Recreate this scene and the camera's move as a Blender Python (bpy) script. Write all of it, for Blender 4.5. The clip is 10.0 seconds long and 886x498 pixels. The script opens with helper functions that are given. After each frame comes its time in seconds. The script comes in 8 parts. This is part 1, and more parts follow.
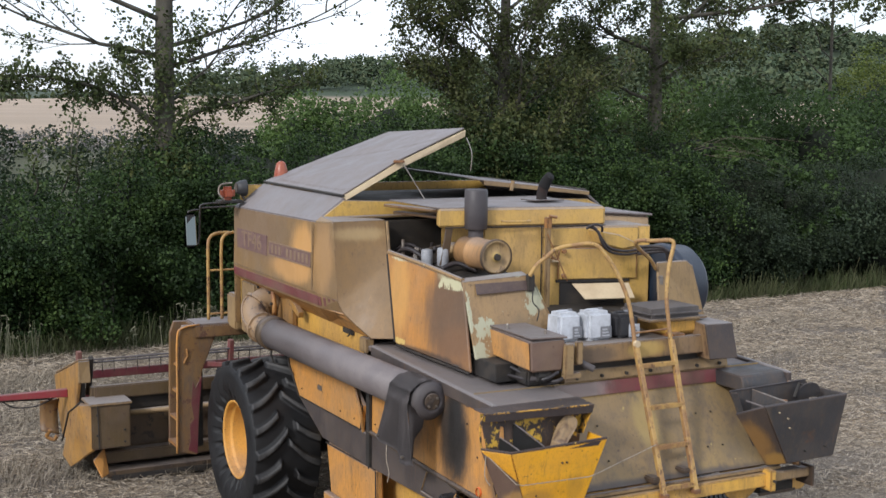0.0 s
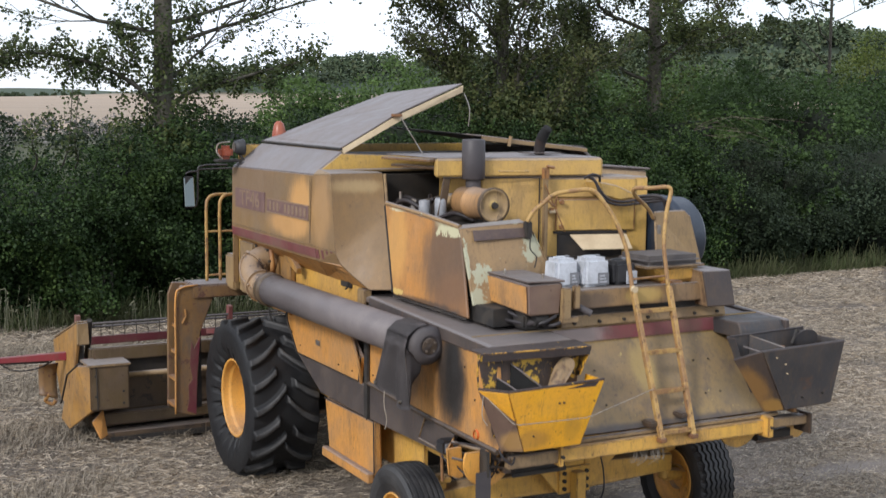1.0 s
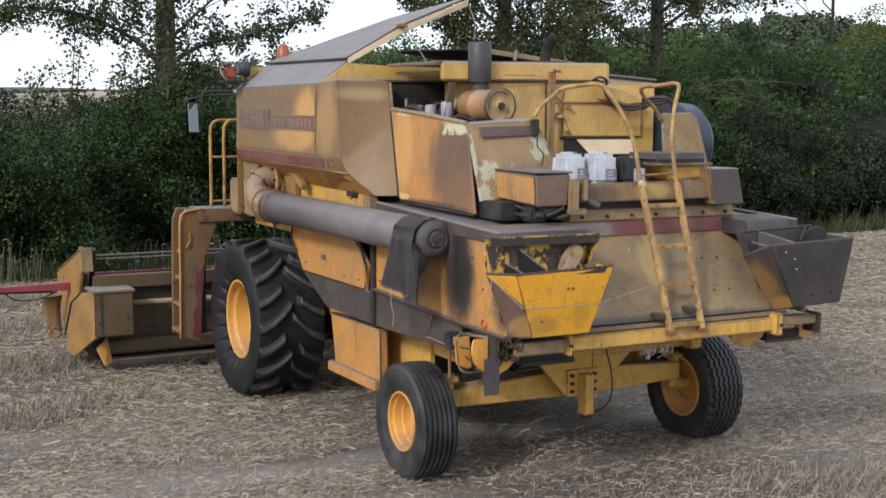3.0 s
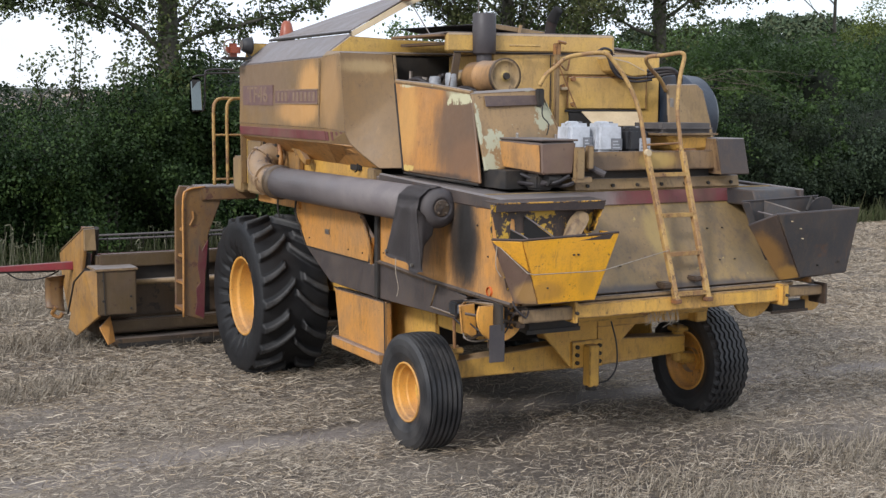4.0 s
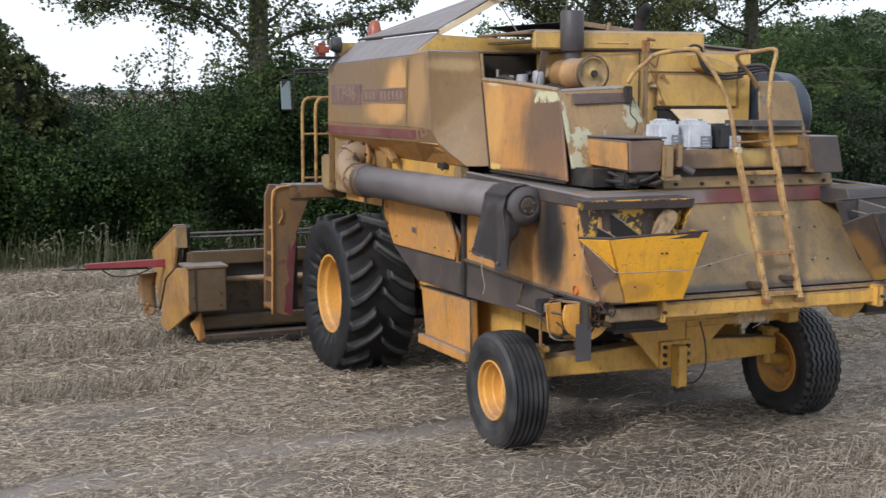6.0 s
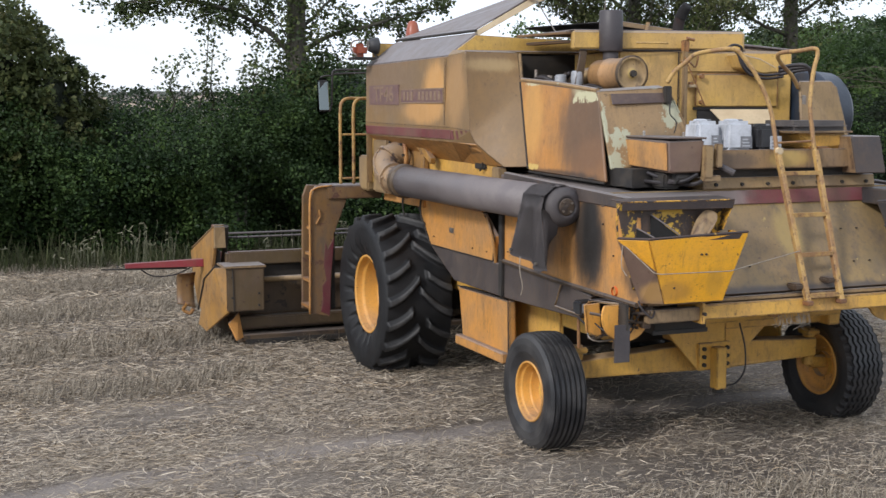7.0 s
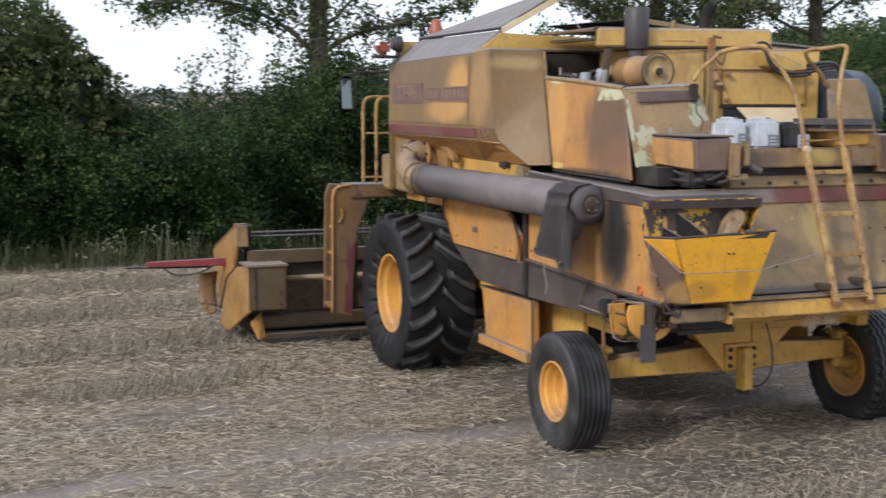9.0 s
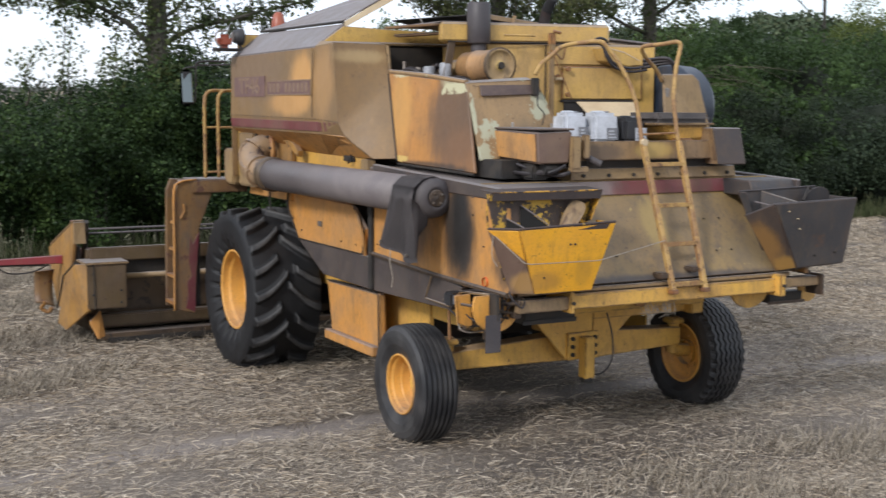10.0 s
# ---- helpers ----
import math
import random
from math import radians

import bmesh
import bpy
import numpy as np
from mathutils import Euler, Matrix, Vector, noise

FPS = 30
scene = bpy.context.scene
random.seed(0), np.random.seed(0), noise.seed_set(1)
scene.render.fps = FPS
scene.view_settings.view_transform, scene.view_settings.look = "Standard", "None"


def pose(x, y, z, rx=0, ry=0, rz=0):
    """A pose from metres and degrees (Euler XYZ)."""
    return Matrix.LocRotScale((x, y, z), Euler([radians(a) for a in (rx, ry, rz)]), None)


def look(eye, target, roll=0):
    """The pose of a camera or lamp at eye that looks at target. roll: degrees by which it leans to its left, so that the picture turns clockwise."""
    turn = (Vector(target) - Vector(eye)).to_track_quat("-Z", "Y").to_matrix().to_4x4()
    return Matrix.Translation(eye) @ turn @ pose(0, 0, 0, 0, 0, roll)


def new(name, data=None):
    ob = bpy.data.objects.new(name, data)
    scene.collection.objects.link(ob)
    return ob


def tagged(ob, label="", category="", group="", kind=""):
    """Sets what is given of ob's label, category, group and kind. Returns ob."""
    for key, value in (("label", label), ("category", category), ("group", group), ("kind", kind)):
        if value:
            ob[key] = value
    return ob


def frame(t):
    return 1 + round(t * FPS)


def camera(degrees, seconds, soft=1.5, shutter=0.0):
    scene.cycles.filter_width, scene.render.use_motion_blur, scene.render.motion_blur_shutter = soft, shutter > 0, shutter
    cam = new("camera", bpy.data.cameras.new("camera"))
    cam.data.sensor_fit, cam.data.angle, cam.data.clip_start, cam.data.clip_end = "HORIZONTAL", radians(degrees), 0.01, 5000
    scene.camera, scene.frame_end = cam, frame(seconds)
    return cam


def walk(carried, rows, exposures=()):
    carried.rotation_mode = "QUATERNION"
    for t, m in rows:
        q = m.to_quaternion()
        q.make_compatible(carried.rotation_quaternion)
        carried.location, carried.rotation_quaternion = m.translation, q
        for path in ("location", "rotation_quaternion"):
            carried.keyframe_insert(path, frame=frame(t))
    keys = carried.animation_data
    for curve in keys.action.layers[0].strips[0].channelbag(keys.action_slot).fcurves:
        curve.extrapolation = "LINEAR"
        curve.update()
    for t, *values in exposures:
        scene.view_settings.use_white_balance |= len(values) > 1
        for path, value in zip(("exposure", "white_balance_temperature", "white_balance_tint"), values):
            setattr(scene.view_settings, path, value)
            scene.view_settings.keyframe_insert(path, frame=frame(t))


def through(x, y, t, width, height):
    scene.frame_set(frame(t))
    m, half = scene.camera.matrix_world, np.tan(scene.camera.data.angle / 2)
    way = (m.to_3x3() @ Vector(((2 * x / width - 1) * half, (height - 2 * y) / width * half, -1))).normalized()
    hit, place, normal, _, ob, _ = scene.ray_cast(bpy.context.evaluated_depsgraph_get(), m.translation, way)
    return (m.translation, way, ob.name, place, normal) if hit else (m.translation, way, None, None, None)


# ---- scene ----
cam = camera(38.5, 10.0, soft=1.4, shutter=0.8)
PATH = [
    (0, (-6.299, -9.369, 4.436), (-5.367, -7.614, 4.215), 0.6),
    (0.5, (-6.29, -9.391, 4.244), (-5.358, -7.635, 4.022), 0.6),
    (1, (-6.298, -9.428, 4.004), (-5.366, -7.672, 3.78), 0.5),
    (1.5, (-6.318, -9.446, 3.792), (-5.386, -7.691, 3.568), 0.5),
    (2, (-6.328, -9.457, 3.58), (-5.396, -7.702, 3.355), 0.4),
    (2.5, (-6.339, -9.452, 3.372), (-5.408, -7.696, 3.145), 0.3),
    (4, (-6.377, -9.42, 2.884), (-5.448, -7.663, 2.659), 0.3),
    (4.5, (-6.376, -9.411, 2.883), (-5.459, -7.648, 2.657), 0.2),
    (5, (-6.36, -9.4, 2.883), (-5.481, -7.618, 2.657), 0.2),
    (5.5, (-6.355, -9.407, 2.877), (-5.516, -7.605, 2.65), 0.1),
    (6, (-6.365, -9.416, 2.865), (-5.56, -7.599, 2.64), 0.1),
    (7.5, (-6.379, -9.384, 2.856), (-5.645, -7.537, 2.632), 0.0),
    (8, (-6.381, -9.369, 2.85), (-5.665, -7.515, 2.626), 0.0),
    (8.5, (-6.377, -9.346, 2.854), (-5.677, -7.486, 2.631), 0.1),
    (9, (-6.373, -9.324, 2.832), (-5.65, -7.472, 2.61), 0.1),
    (9.5, (-6.361, -9.335, 2.784), (-5.502, -7.543, 2.563), 0.4),
    (10, (-6.384, -9.32, 2.802), (-5.439, -7.572, 2.576), 0.3),
]
walk(cam, [(t, look(eye, target, roll)) for t, eye, target, roll in PATH])

# ---- light ----
SUN_EL, SUN_AZ = 32.0, 245.0     # degrees above the horizon, compass bearing from +y towards +x
world = bpy.data.worlds.new("overcast_sky")
scene.world = world
world.use_nodes = True
wn, wl = world.node_tree.nodes, world.node_tree.links
bg = wn["Background"]
sky = wn.new("ShaderNodeTexSky")
sky.sky_type, sky.sun_disc = "NISHITA", False
sky.sun_elevation, sky.sun_rotation = radians(SUN_EL), radians(SUN_AZ)
wtc, wmap, wnoise, wramp, wmix = (wn.new("ShaderNode" + k) for k in ("TexCoord", "Mapping", "TexNoise", "ValToRGB", "MixRGB"))
wmap.inputs["Scale"].default_value = (1.0, 1.0, 5.0)
wnoise.inputs["Scale"].default_value, wnoise.inputs["Detail"].default_value = 2.2, 5
wramp.color_ramp.elements[0].position, wramp.color_ramp.elements[0].color = 0.36, (0.60, 0.60, 0.60, 1)
wramp.color_ramp.elements[1].position, wramp.color_ramp.elements[1].color = 0.62, (0.97, 0.97, 0.97, 1)
wmix.inputs["Color2"].default_value = (9.2, 9.95, 11.3, 1)
wl.new(wtc.outputs["Generated"], wmap.inputs["Vector"])
wl.new(wmap.outputs["Vector"], wnoise.inputs["Vector"])
wl.new(wnoise.outputs["Fac"], wramp.inputs["Fac"])
wl.new(wramp.outputs["Color"], wmix.inputs["Fac"])
wl.new(sky.outputs["Color"], wmix.inputs["Color1"])
wsep, wgrad, wmul = (wn.new("ShaderNode" + k) for k in ("SeparateXYZ", "MapRange", "VectorMath"))
wmul.operation = "SCALE"
for key, value in zip(("From Min", "From Max", "To Min", "To Max"), (0.0, 0.9, 1.18, 1.24)):
    wgrad.inputs[key].default_value = value
wl.new(wtc.outputs["Generated"], wsep.inputs[0])
wl.new(wsep.outputs["Z"], wgrad.inputs["Value"])
wl.new(wmix.outputs["Color"], wmul.inputs[0])
wl.new(wgrad.outputs["Result"], wmul.inputs["Scale"])
wl.new(wmul.outputs["Vector"], bg.inputs["Color"])
bg.inputs["Strength"].default_value = 0.101
sun_data = bpy.data.lights.new("sun", "SUN")
sun_data.energy, sun_data.angle, sun_data.color = 2.2, radians(11), (1.0, 0.975, 0.96)
sun = new("sun", sun_data)
_az, _el = radians(SUN_AZ), radians(SUN_EL)
sun.matrix_world = look((0, 0, 60), (-math.sin(_az) * math.cos(_el) * 60, -math.cos(_az) * math.cos(_el) * 60, 60 - math.sin(_el) * 60))
scene.view_settings.exposure = 0.15


# ---- materials ----
class Nodes:
    """A small helper to wire one material."""

    def __init__(self, name):
        self.mat = bpy.data.materials.new(name)
        self.mat.use_nodes = True
        self.t = self.mat.node_tree
        self.p = self.t.nodes["Principled BSDF"]
        self.pos = self.n("TexCoord").outputs["Object"]

    def n(self, kind):
        return self.t.nodes.new("ShaderNode" + kind)

    def put(self, value, socket):
        if hasattr(value, "links"):
            self.t.links.new(value, socket)
        else:
            socket.default_value = value

    def noise(self, scale, detail=4, stretch=(1, 1, 1), rough=0.6, vec=None):
        m, n = self.n("Mapping"), self.n("TexNoise")
        self.put(vec or self.pos, m.inputs["Vector"])
        m.inputs["Scale"].default_value = stretch
        self.put(m.outputs["Vector"], n.inputs["Vector"])
        n.inputs["Scale"].default_value, n.inputs["Detail"].default_value, n.inputs["Roughness"].default_value = scale, detail, rough
        return n.outputs["Fac"]

    def ramp(self, fac, lo, hi, a=0.0, b=1.0):
        r = self.n("MapRange")
        r.interpolation_type = "SMOOTHSTEP"
        self.put(fac, r.inputs["Value"])
        for k, v in zip(("From Min", "From Max", "To Min", "To Max"), (lo, hi, a, b)):
            r.inputs[k].default_value = v
        return r.outputs["Result"]

    def math(self, op, a, b):
        m = self.n("Math")
        m.operation = op
        self.put(a, m.inputs[0])
        self.put(b, m.inputs[1])
        return m.outputs[0]

    def mix(self, fac, a, b, mode="MIX"):
        m = self.n("MixRGB")
        m.blend_type = mode
        self.put(fac, m.inputs["Fac"])
        for v, s in ((a, "Color1"), (b, "Color2")):
            self.put(v if hasattr(v, "links") else (*v, 1), m.inputs[s])
        return m.outputs["Color"]

    def blob(self, centre, radii):
        """1 inside a soft ellipsoid, 0 outside."""
        s, d, l = self.n("VectorMath"), self.n("VectorMath"), self.n("VectorMath")
        s.operation, d.operation, l.operation = "SUBTRACT", "DIVIDE", "LENGTH"
        self.put(self.pos, s.inputs[0])
        s.inputs[1].default_value, d.inputs[1].default_value = centre, radii
        self.put(s.outputs["Vector"], d.inputs[0])
        self.put(d.outputs["Vector"], l.inputs[0])
        return self.ramp(l.outputs["Value"], 1.15, 0.35)

    def bump(self, height, strength, distance=0.01):
        b = self.n("Bump")
        b.inputs["Strength"].default_value, b.inputs["Distance"].default_value = strength, distance
        self.put(height, b.inputs["Height"])
        self.put(b.outputs["Normal"], self.p.inputs["Normal"])

    def done(self, color, rough=0.6, metal=0.0):
        self.put(color if hasattr(color, "links") else (*color, 1), self.p.inputs["Base Color"])
        self.put(rough, self.p.inputs["Roughness"])
        self.put(metal, self.p.inputs["Metallic"])
        return self.mat


DUST = (0.225, 0.152, 0.094)


def paint(name, base, faded, dust=0.45, chips=0.0, chip_colour=(0.10, 0.055, 0.03), streak=0.3, stains=(), flakes=(), top_dust=0.85, rough=0.55, dirt=0.35, wear=0.8):
    """Old machine paint: faded in patches, dusty, streaked from above, chipped, with stains of their own shape."""
    k = Nodes(name)
    base, faded = [(r * 1.04, g * 0.905, b * 0.90) for r, g, b in (base, faded)]
    big, mid, fine = k.noise(1.1, 6), k.noise(3.2, 9, rough=0.70), k.noise(60, 4)
    c = k.mix(k.ramp(big, 0.35, 0.68), base, faded)
    c = k.mix(k.ramp(mid, 0.40, 0.75, 0, dust), c, DUST)
    run = k.math("MULTIPLY", k.ramp(k.noise(3.4, 7, (3.2, 3.2, 0.34), 0.62), 0.47, 0.78), k.ramp(k.noise(1.7, 5), 0.40, 0.66, 0.10, 1.0))
    c = k.mix(k.math("MULTIPLY", run, streak), c, (0.075, 0.055, 0.040))
    grime = k.ramp(k.noise(2.1, 8, (1, 1, 0.7), 0.75), 0.56, 0.70)
    c = k.mix(k.math("MULTIPLY", grime, 0.45 * dust), c, (0.085, 0.060, 0.045))
    smear = k.math("MULTIPLY", k.ramp(k.noise(4.6, 9, (1.0, 1.0, 0.45), 0.72), 0.47, 0.66), k.ramp(k.noise(0.9, 5, (1, 1, 0.6)), 0.38, 0.64, 0.15, 1.0))
    c = k.mix(k.math("MULTIPLY", smear, dirt), c, (0.105, 0.072, 0.050))
    pale = k.ramp(k.noise(5.2, 8, (1.0, 1.0, 0.6), 0.70), 0.58, 0.74, 0, 0.35)
    c = k.mix(pale, c, tuple(min(1.0, v * 1.35 + 0.02) for v in faded))
    c = k.mix(k.ramp(fine, 0.45, 0.8, 0, 0.25), c, (0.12, 0.085, 0.05))
    scuff = k.math("MULTIPLY", k.ramp(k.noise(21, 7, (1.0, 1.0, 0.55), 0.75), 0.60, 0.66), k.ramp(k.noise(2.6, 4), 0.46, 0.62))
    c = k.mix(k.math("MULTIPLY", scuff, 0.55), c, (0.10, 0.062, 0.040))
    drip = k.math("MULTIPLY", k.ramp(k.noise(9, 5, (3.0, 3.0, 0.16), 0.6), 0.58, 0.70), k.ramp(k.noise(1.9, 4), 0.44, 0.62))
    c = k.mix(k.math("MULTIPLY", drip, 0.40), c, (0.16, 0.085, 0.045))
    fleck = k.ramp(k.noise(26, 6, (1.0, 1.0, 0.30), 0.70), 0.50, 0.66, 0, 0.9 * dirt)
    c = k.mix(k.math("MULTIPLY", fleck, k.ramp(k.noise(1.3, 4), 0.36, 0.60, 0.3, 1.0)), c, (0.115, 0.080, 0.048))
    freckle = k.math("MULTIPLY", k.ramp(k.noise(34, 3), 0.655, 0.69), k.ramp(k.noise(2.3, 4), 0.42, 0.60))
    c = k.mix(k.math("MULTIPLY", freckle, 0.8), c, (0.085, 0.045, 0.028))
    ragged = k.math("MULTIPLY", k.math("SUBTRACT", k.noise(7, 9, (1.3, 1.3, 0.40), 0.74), 0.5), 1.15)
    for centre, radii, colour, amount in stains:
        f = k.ramp(k.math("ADD", k.blob(centre, radii), ragged), 0.05, 0.98)
        c = k.mix(k.math("MULTIPLY", f, amount), c, colour)
    if chips:
        f = k.ramp(k.noise(9, 8, rough=0.7), 0.68 - chips, 0.72 - chips)
        c = k.mix(f, c, chip_colour)
    # paint rubbed through to rust along the edges of the sheets
    bv, gm, dt = k.n("Bevel"), k.n("NewGeometry"), k.n("VectorMath")
    bv.samples, dt.operation = 4, "DOT_PRODUCT"
    bv.inputs["Radius"].default_value = 0.014
    k.put(bv.outputs["Normal"], dt.inputs[0])
    k.put(gm.outputs["Normal"], dt.inputs[1])
    rub = k.math("MULTIPLY", k.ramp(dt.outputs["Value"], 0.985, 0.90), k.ramp(k.noise(13, 7, rough=0.7), 0.42, 0.58, 0.15, 1.0))
    c = k.mix(k.math("MULTIPLY", rub, wear), c, (0.090, 0.050, 0.032))
    if flakes:
        torn = k.math("MULTIPLY", k.math("SUBTRACT", k.noise(11, 8, (1, 1, 0.6), 0.72), 0.5), 3.4)
        for centre, radii, colour in flakes:
            c = k.mix(k.ramp(k.math("ADD", k.blob(centre, radii), torn), 0.78, 0.86), c, colour)
    if top_dust:
        g, s = k.n("NewGeometry"), k.n("SeparateXYZ")
        k.put(g.outputs["Normal"], s.inputs[0])
        f = k.math("MULTIPLY", k.ramp(s.outputs["Z"], 0.45, 0.85), k.ramp(mid, 0.15, 0.5, 0.6, 1.0))
        c = k.mix(k.math("MULTIPLY", f, top_dust), c, (0.195, 0.178, 0.175))
    k.bump(k.math("ADD", k.math("MULTIPLY", k.noise(2.2, 2), 1.6), k.math("MULTIPLY", fine, 0.25)), 0.35, 0.010)
    return k.done(c, k.ramp(mid, 0.3, 0.7, rough - 0.12, rough + 0.2))


def plain(name, base, other, scale=8, rough=0.6, metal=0.0, fine=50, bump=0.3, stretch=(1, 1, 1)):
    k = Nodes(name)
    a, b = k.noise(scale, 5, stretch), k.noise(fine, 4, stretch)
    c = k.mix(k.ramp(a, 0.35, 0.7), base, other)
    c = k.mix(k.ramp(b, 0.5, 0.8, 0, 0.35), c, tuple(0.5 * v for v in base))
    k.bump(b, bump, 0.006)
    return k.done(c, k.ramp(a, 0.3, 0.7, max(rough - 0.1, 0.02), min(rough + 0.12, 1)), metal)


SOOT = (0.045, 0.035, 0.030)
ORANGE = (0.56, 0.285, 0.060)
M_side = paint("side_paint", ORANGE, (0.46, 0.265, 0.085), dust=0.5, dirt=0.5, chips=0.025, streak=0.24, stains=[
    ((-1.5, -0.55, 1.80), (0.3, 0.36, 0.55), (0.03, 0.026, 0.024), 0.96), ((-1.5, -0.58, 1.86), (0.3, 0.17, 0.46), (0.02, 0.018, 0.017), 0.95), ((-1.5, 0.1, 2.2), (0.3, 1.6, 0.10), (0.06, 0.045, 0.04), 0.6),
    ((-1.5, 0.25, 1.75), (0.3, 0.35, 0.4), (0.07, 0.05, 0.04), 0.7), ((-1.5, -1.25, 1.65), (0.25, 0.22, 0.28), (0.09, 0.06, 0.04), 0.8)])
M_shield = paint("shield_paint", (0.49, 0.25, 0.062), (0.40, 0.225, 0.075), dust=0.4, flakes=[((-1.2, 0.10, 2.93), (0.2, 0.30, 0.09), (0.50, 0.47, 0.30)), ((-1.2, 0.95, 3.06), (0.2, 0.30, 0.03), (0.50, 0.44, 0.28)), ((-1.25, 0.9, 2.32), (0.2, 0.2, 0.05), (0.55, 0.38, 0.12)), ((-1.2, 0.3, 2.26), (0.2, 0.7, 0.02), (0.06, 0.05, 0.045))], stains=[
    ((-1.2, 0.06, 2.66), (0.4, 0.55, 0.58), (0.10, 0.068, 0.050), 0.85), ((-1.2, -0.15, 2.30), (0.3, 0.6, 0.40), (0.20, 0.105, 0.055), 0.7),
    ((-1.2, 0.95, 2.75), (0.3, 0.25, 0.5), (0.62, 0.34, 0.10), 0.5), ((-1.2, 0.1, 3.0), (0.3, 0.22, 0.10), (0.50, 0.47, 0.30), 0.6),
    ((-1.2, 0.5, 2.26), (0.3, 0.9, 0.07), SOOT, 0.8)])
M_tank = paint("tank_paint", (0.240, 0.162, 0.064), (0.185, 0.134, 0.064), dust=0.5, streak=0.25, dirt=0.25, stains=[
    ((-1.7, 2.20, 3.02), (0.4, 0.36, 0.36), (0.54, 0.29, 0.10), 0.9), ((-1.7, 2.50, 2.82), (0.4, 0.70, 0.18), (0.49, 0.265, 0.095), 0.85), ((-1.7, 1.72, 3.0), (0.14, 0.24, 0.45), (0.42, 0.24, 0.10), 0.55), ((-1.7, 3.55, 3.12), (0.4, 1.05, 0.40), (0.185, 0.122, 0.075), 0.8),
    ((-1.4, 1.35, 3.25), (0.5, 0.35, 0.10), (0.55, 0.40, 0.2), 0.5)])
M_rear = paint("rear_paint", (0.285, 0.212, 0.066), (0.225, 0.165, 0.062), dust=0.25, streak=1.3, dirt=0.75, chips=0.045, chip_colour=(0.42, 0.31, 0.10), stains=[
    ((-0.45, -1.24, 1.42), (0.6, 0.4, 0.07), (0.085, 0.066, 0.050), 0.7), ((0.95, -1.15, 1.58), (0.30, 0.5, 0.20), (0.17, 0.125, 0.065), 0.5),
    ((0.0, -1.25, 1.41), (1.8, 0.4, 0.065), SOOT, 0.85), ((0.35, -1.2, 1.46), (0.16, 0.4, 0.09), (0.06, 0.05, 0.045), 0.7),
    ((0.1, -1.05, 1.85), (0.16, 0.4, 0.30), (0.45, 0.32, 0.09), 0.55)])
M_yellow = paint("yellow_paint", (0.56, 0.395, 0.095), (0.50, 0.360, 0.125), dust=0.30, streak=0.25, rough=0.45, stains=[((0.2, 0.4, 3.36), (1.4, 0.5, 0.03), (0.2, 0.12, 0.05), 0.6)])
M_frame = paint("frame_paint", (0.66, 0.425, 0.075), (0.54, 0.345, 0.085), dirt=0.4, dust=0.25, streak=0.3, chips=0.03, top_dust=0.6)
M_bright = paint("fresh_yellow_paint", (0.82, 0.47, 0.020), (0.76, 0.41, 0.03), dirt=0.12, dust=0.1, streak=0.2, chips=0.035, chip_colour=(0.20, 0.10, 0.035), top_dust=0.2, rough=0.4, stains=[((-1.30, -1.45, 1.50), (0.22, 0.3, 0.10), (0.40, 0.20, 0.04), 0.7), ((-0.95, -1.45, 1.56), (0.10, 0.3, 0.16), (0.45, 0.24, 0.04), 0.5)])
M_guard = paint("orange_guard_paint", (0.72, 0.385, 0.055), (0.62, 0.34, 0.08), dust=0.2, dirt=0.35, chips=0.04, chip_colour=(0.09, 0.05, 0.03), top_dust=0.3)
M_bright_in = paint("worn_hopper_paint", (0.72, 0.43, 0.03), (0.60, 0.36, 0.04), dust=0.2, chips=0.20, chip_colour=(0.022, 0.019, 0.020), streak=0.2, top_dust=0.1)
M_hood = paint("chipped_black_rim_paint", (0.022, 0.019, 0.020), (0.038, 0.032, 0.032), dust=0.06, dirt=0.1, chips=0.035, chip_colour=(0.50, 0.31, 0.05), streak=0.05, top_dust=0.0)
M_black = paint("black_hopper_paint", (0.030, 0.036, 0.042), (0.040, 0.044, 0.048), dust=0.13, chips=0.0, streak=0.1, top_dust=0.0, stains=[
    ((0.85, -1.62, 1.72), (0.17, 0.4, 0.30), (0.33, 0.19, 0.06), 0.85)])
M_black_cheek = paint("rubbed_black_paint", (0.050, 0.044, 0.042), (0.062, 0.052, 0.046), dust=0.2, streak=0.1, top_dust=0.0, stains=[
    ((0.98, -1.34, 1.66), (0.20, 0.16, 0.40), (0.25, 0.135, 0.045), 0.9), ((1.20, -1.38, 1.50), (0.16, 0.12, 0.14), (0.34, 0.19, 0.05), 0.9)])
# its one stains entry is a darker area centred under the tool box
M_deck = paint("dusty_brown_deck_paint", (0.115, 0.108, 0.104), (0.090, 0.082, 0.078), dust=0.5, streak=0.0, top_dust=0.45, dirt=0.5, rough=0.6, stains=[((-0.9, -0.6, 2.2), (0.7, 0.6, 0.2), (0.06, 0.05, 0.046), 0.6)])
M_cheek = paint("hopper_cheek_paint", (0.135, 0.092, 0.066), (0.11, 0.075, 0.058), dust=0.5, streak=0.3, stains=[((-1.42, -1.42, 1.5), (0.12, 0.2, 0.12), (0.48, 0.27, 0.08), 0.6)])
M_brass = paint("dusty_brass_paint", (0.44, 0.275, 0.105), (0.34, 0.215, 0.10), dust=0.4, dirt=0.6, chips=0.045, chip_colour=(0.15, 0.08, 0.045), top_dust=0.5)
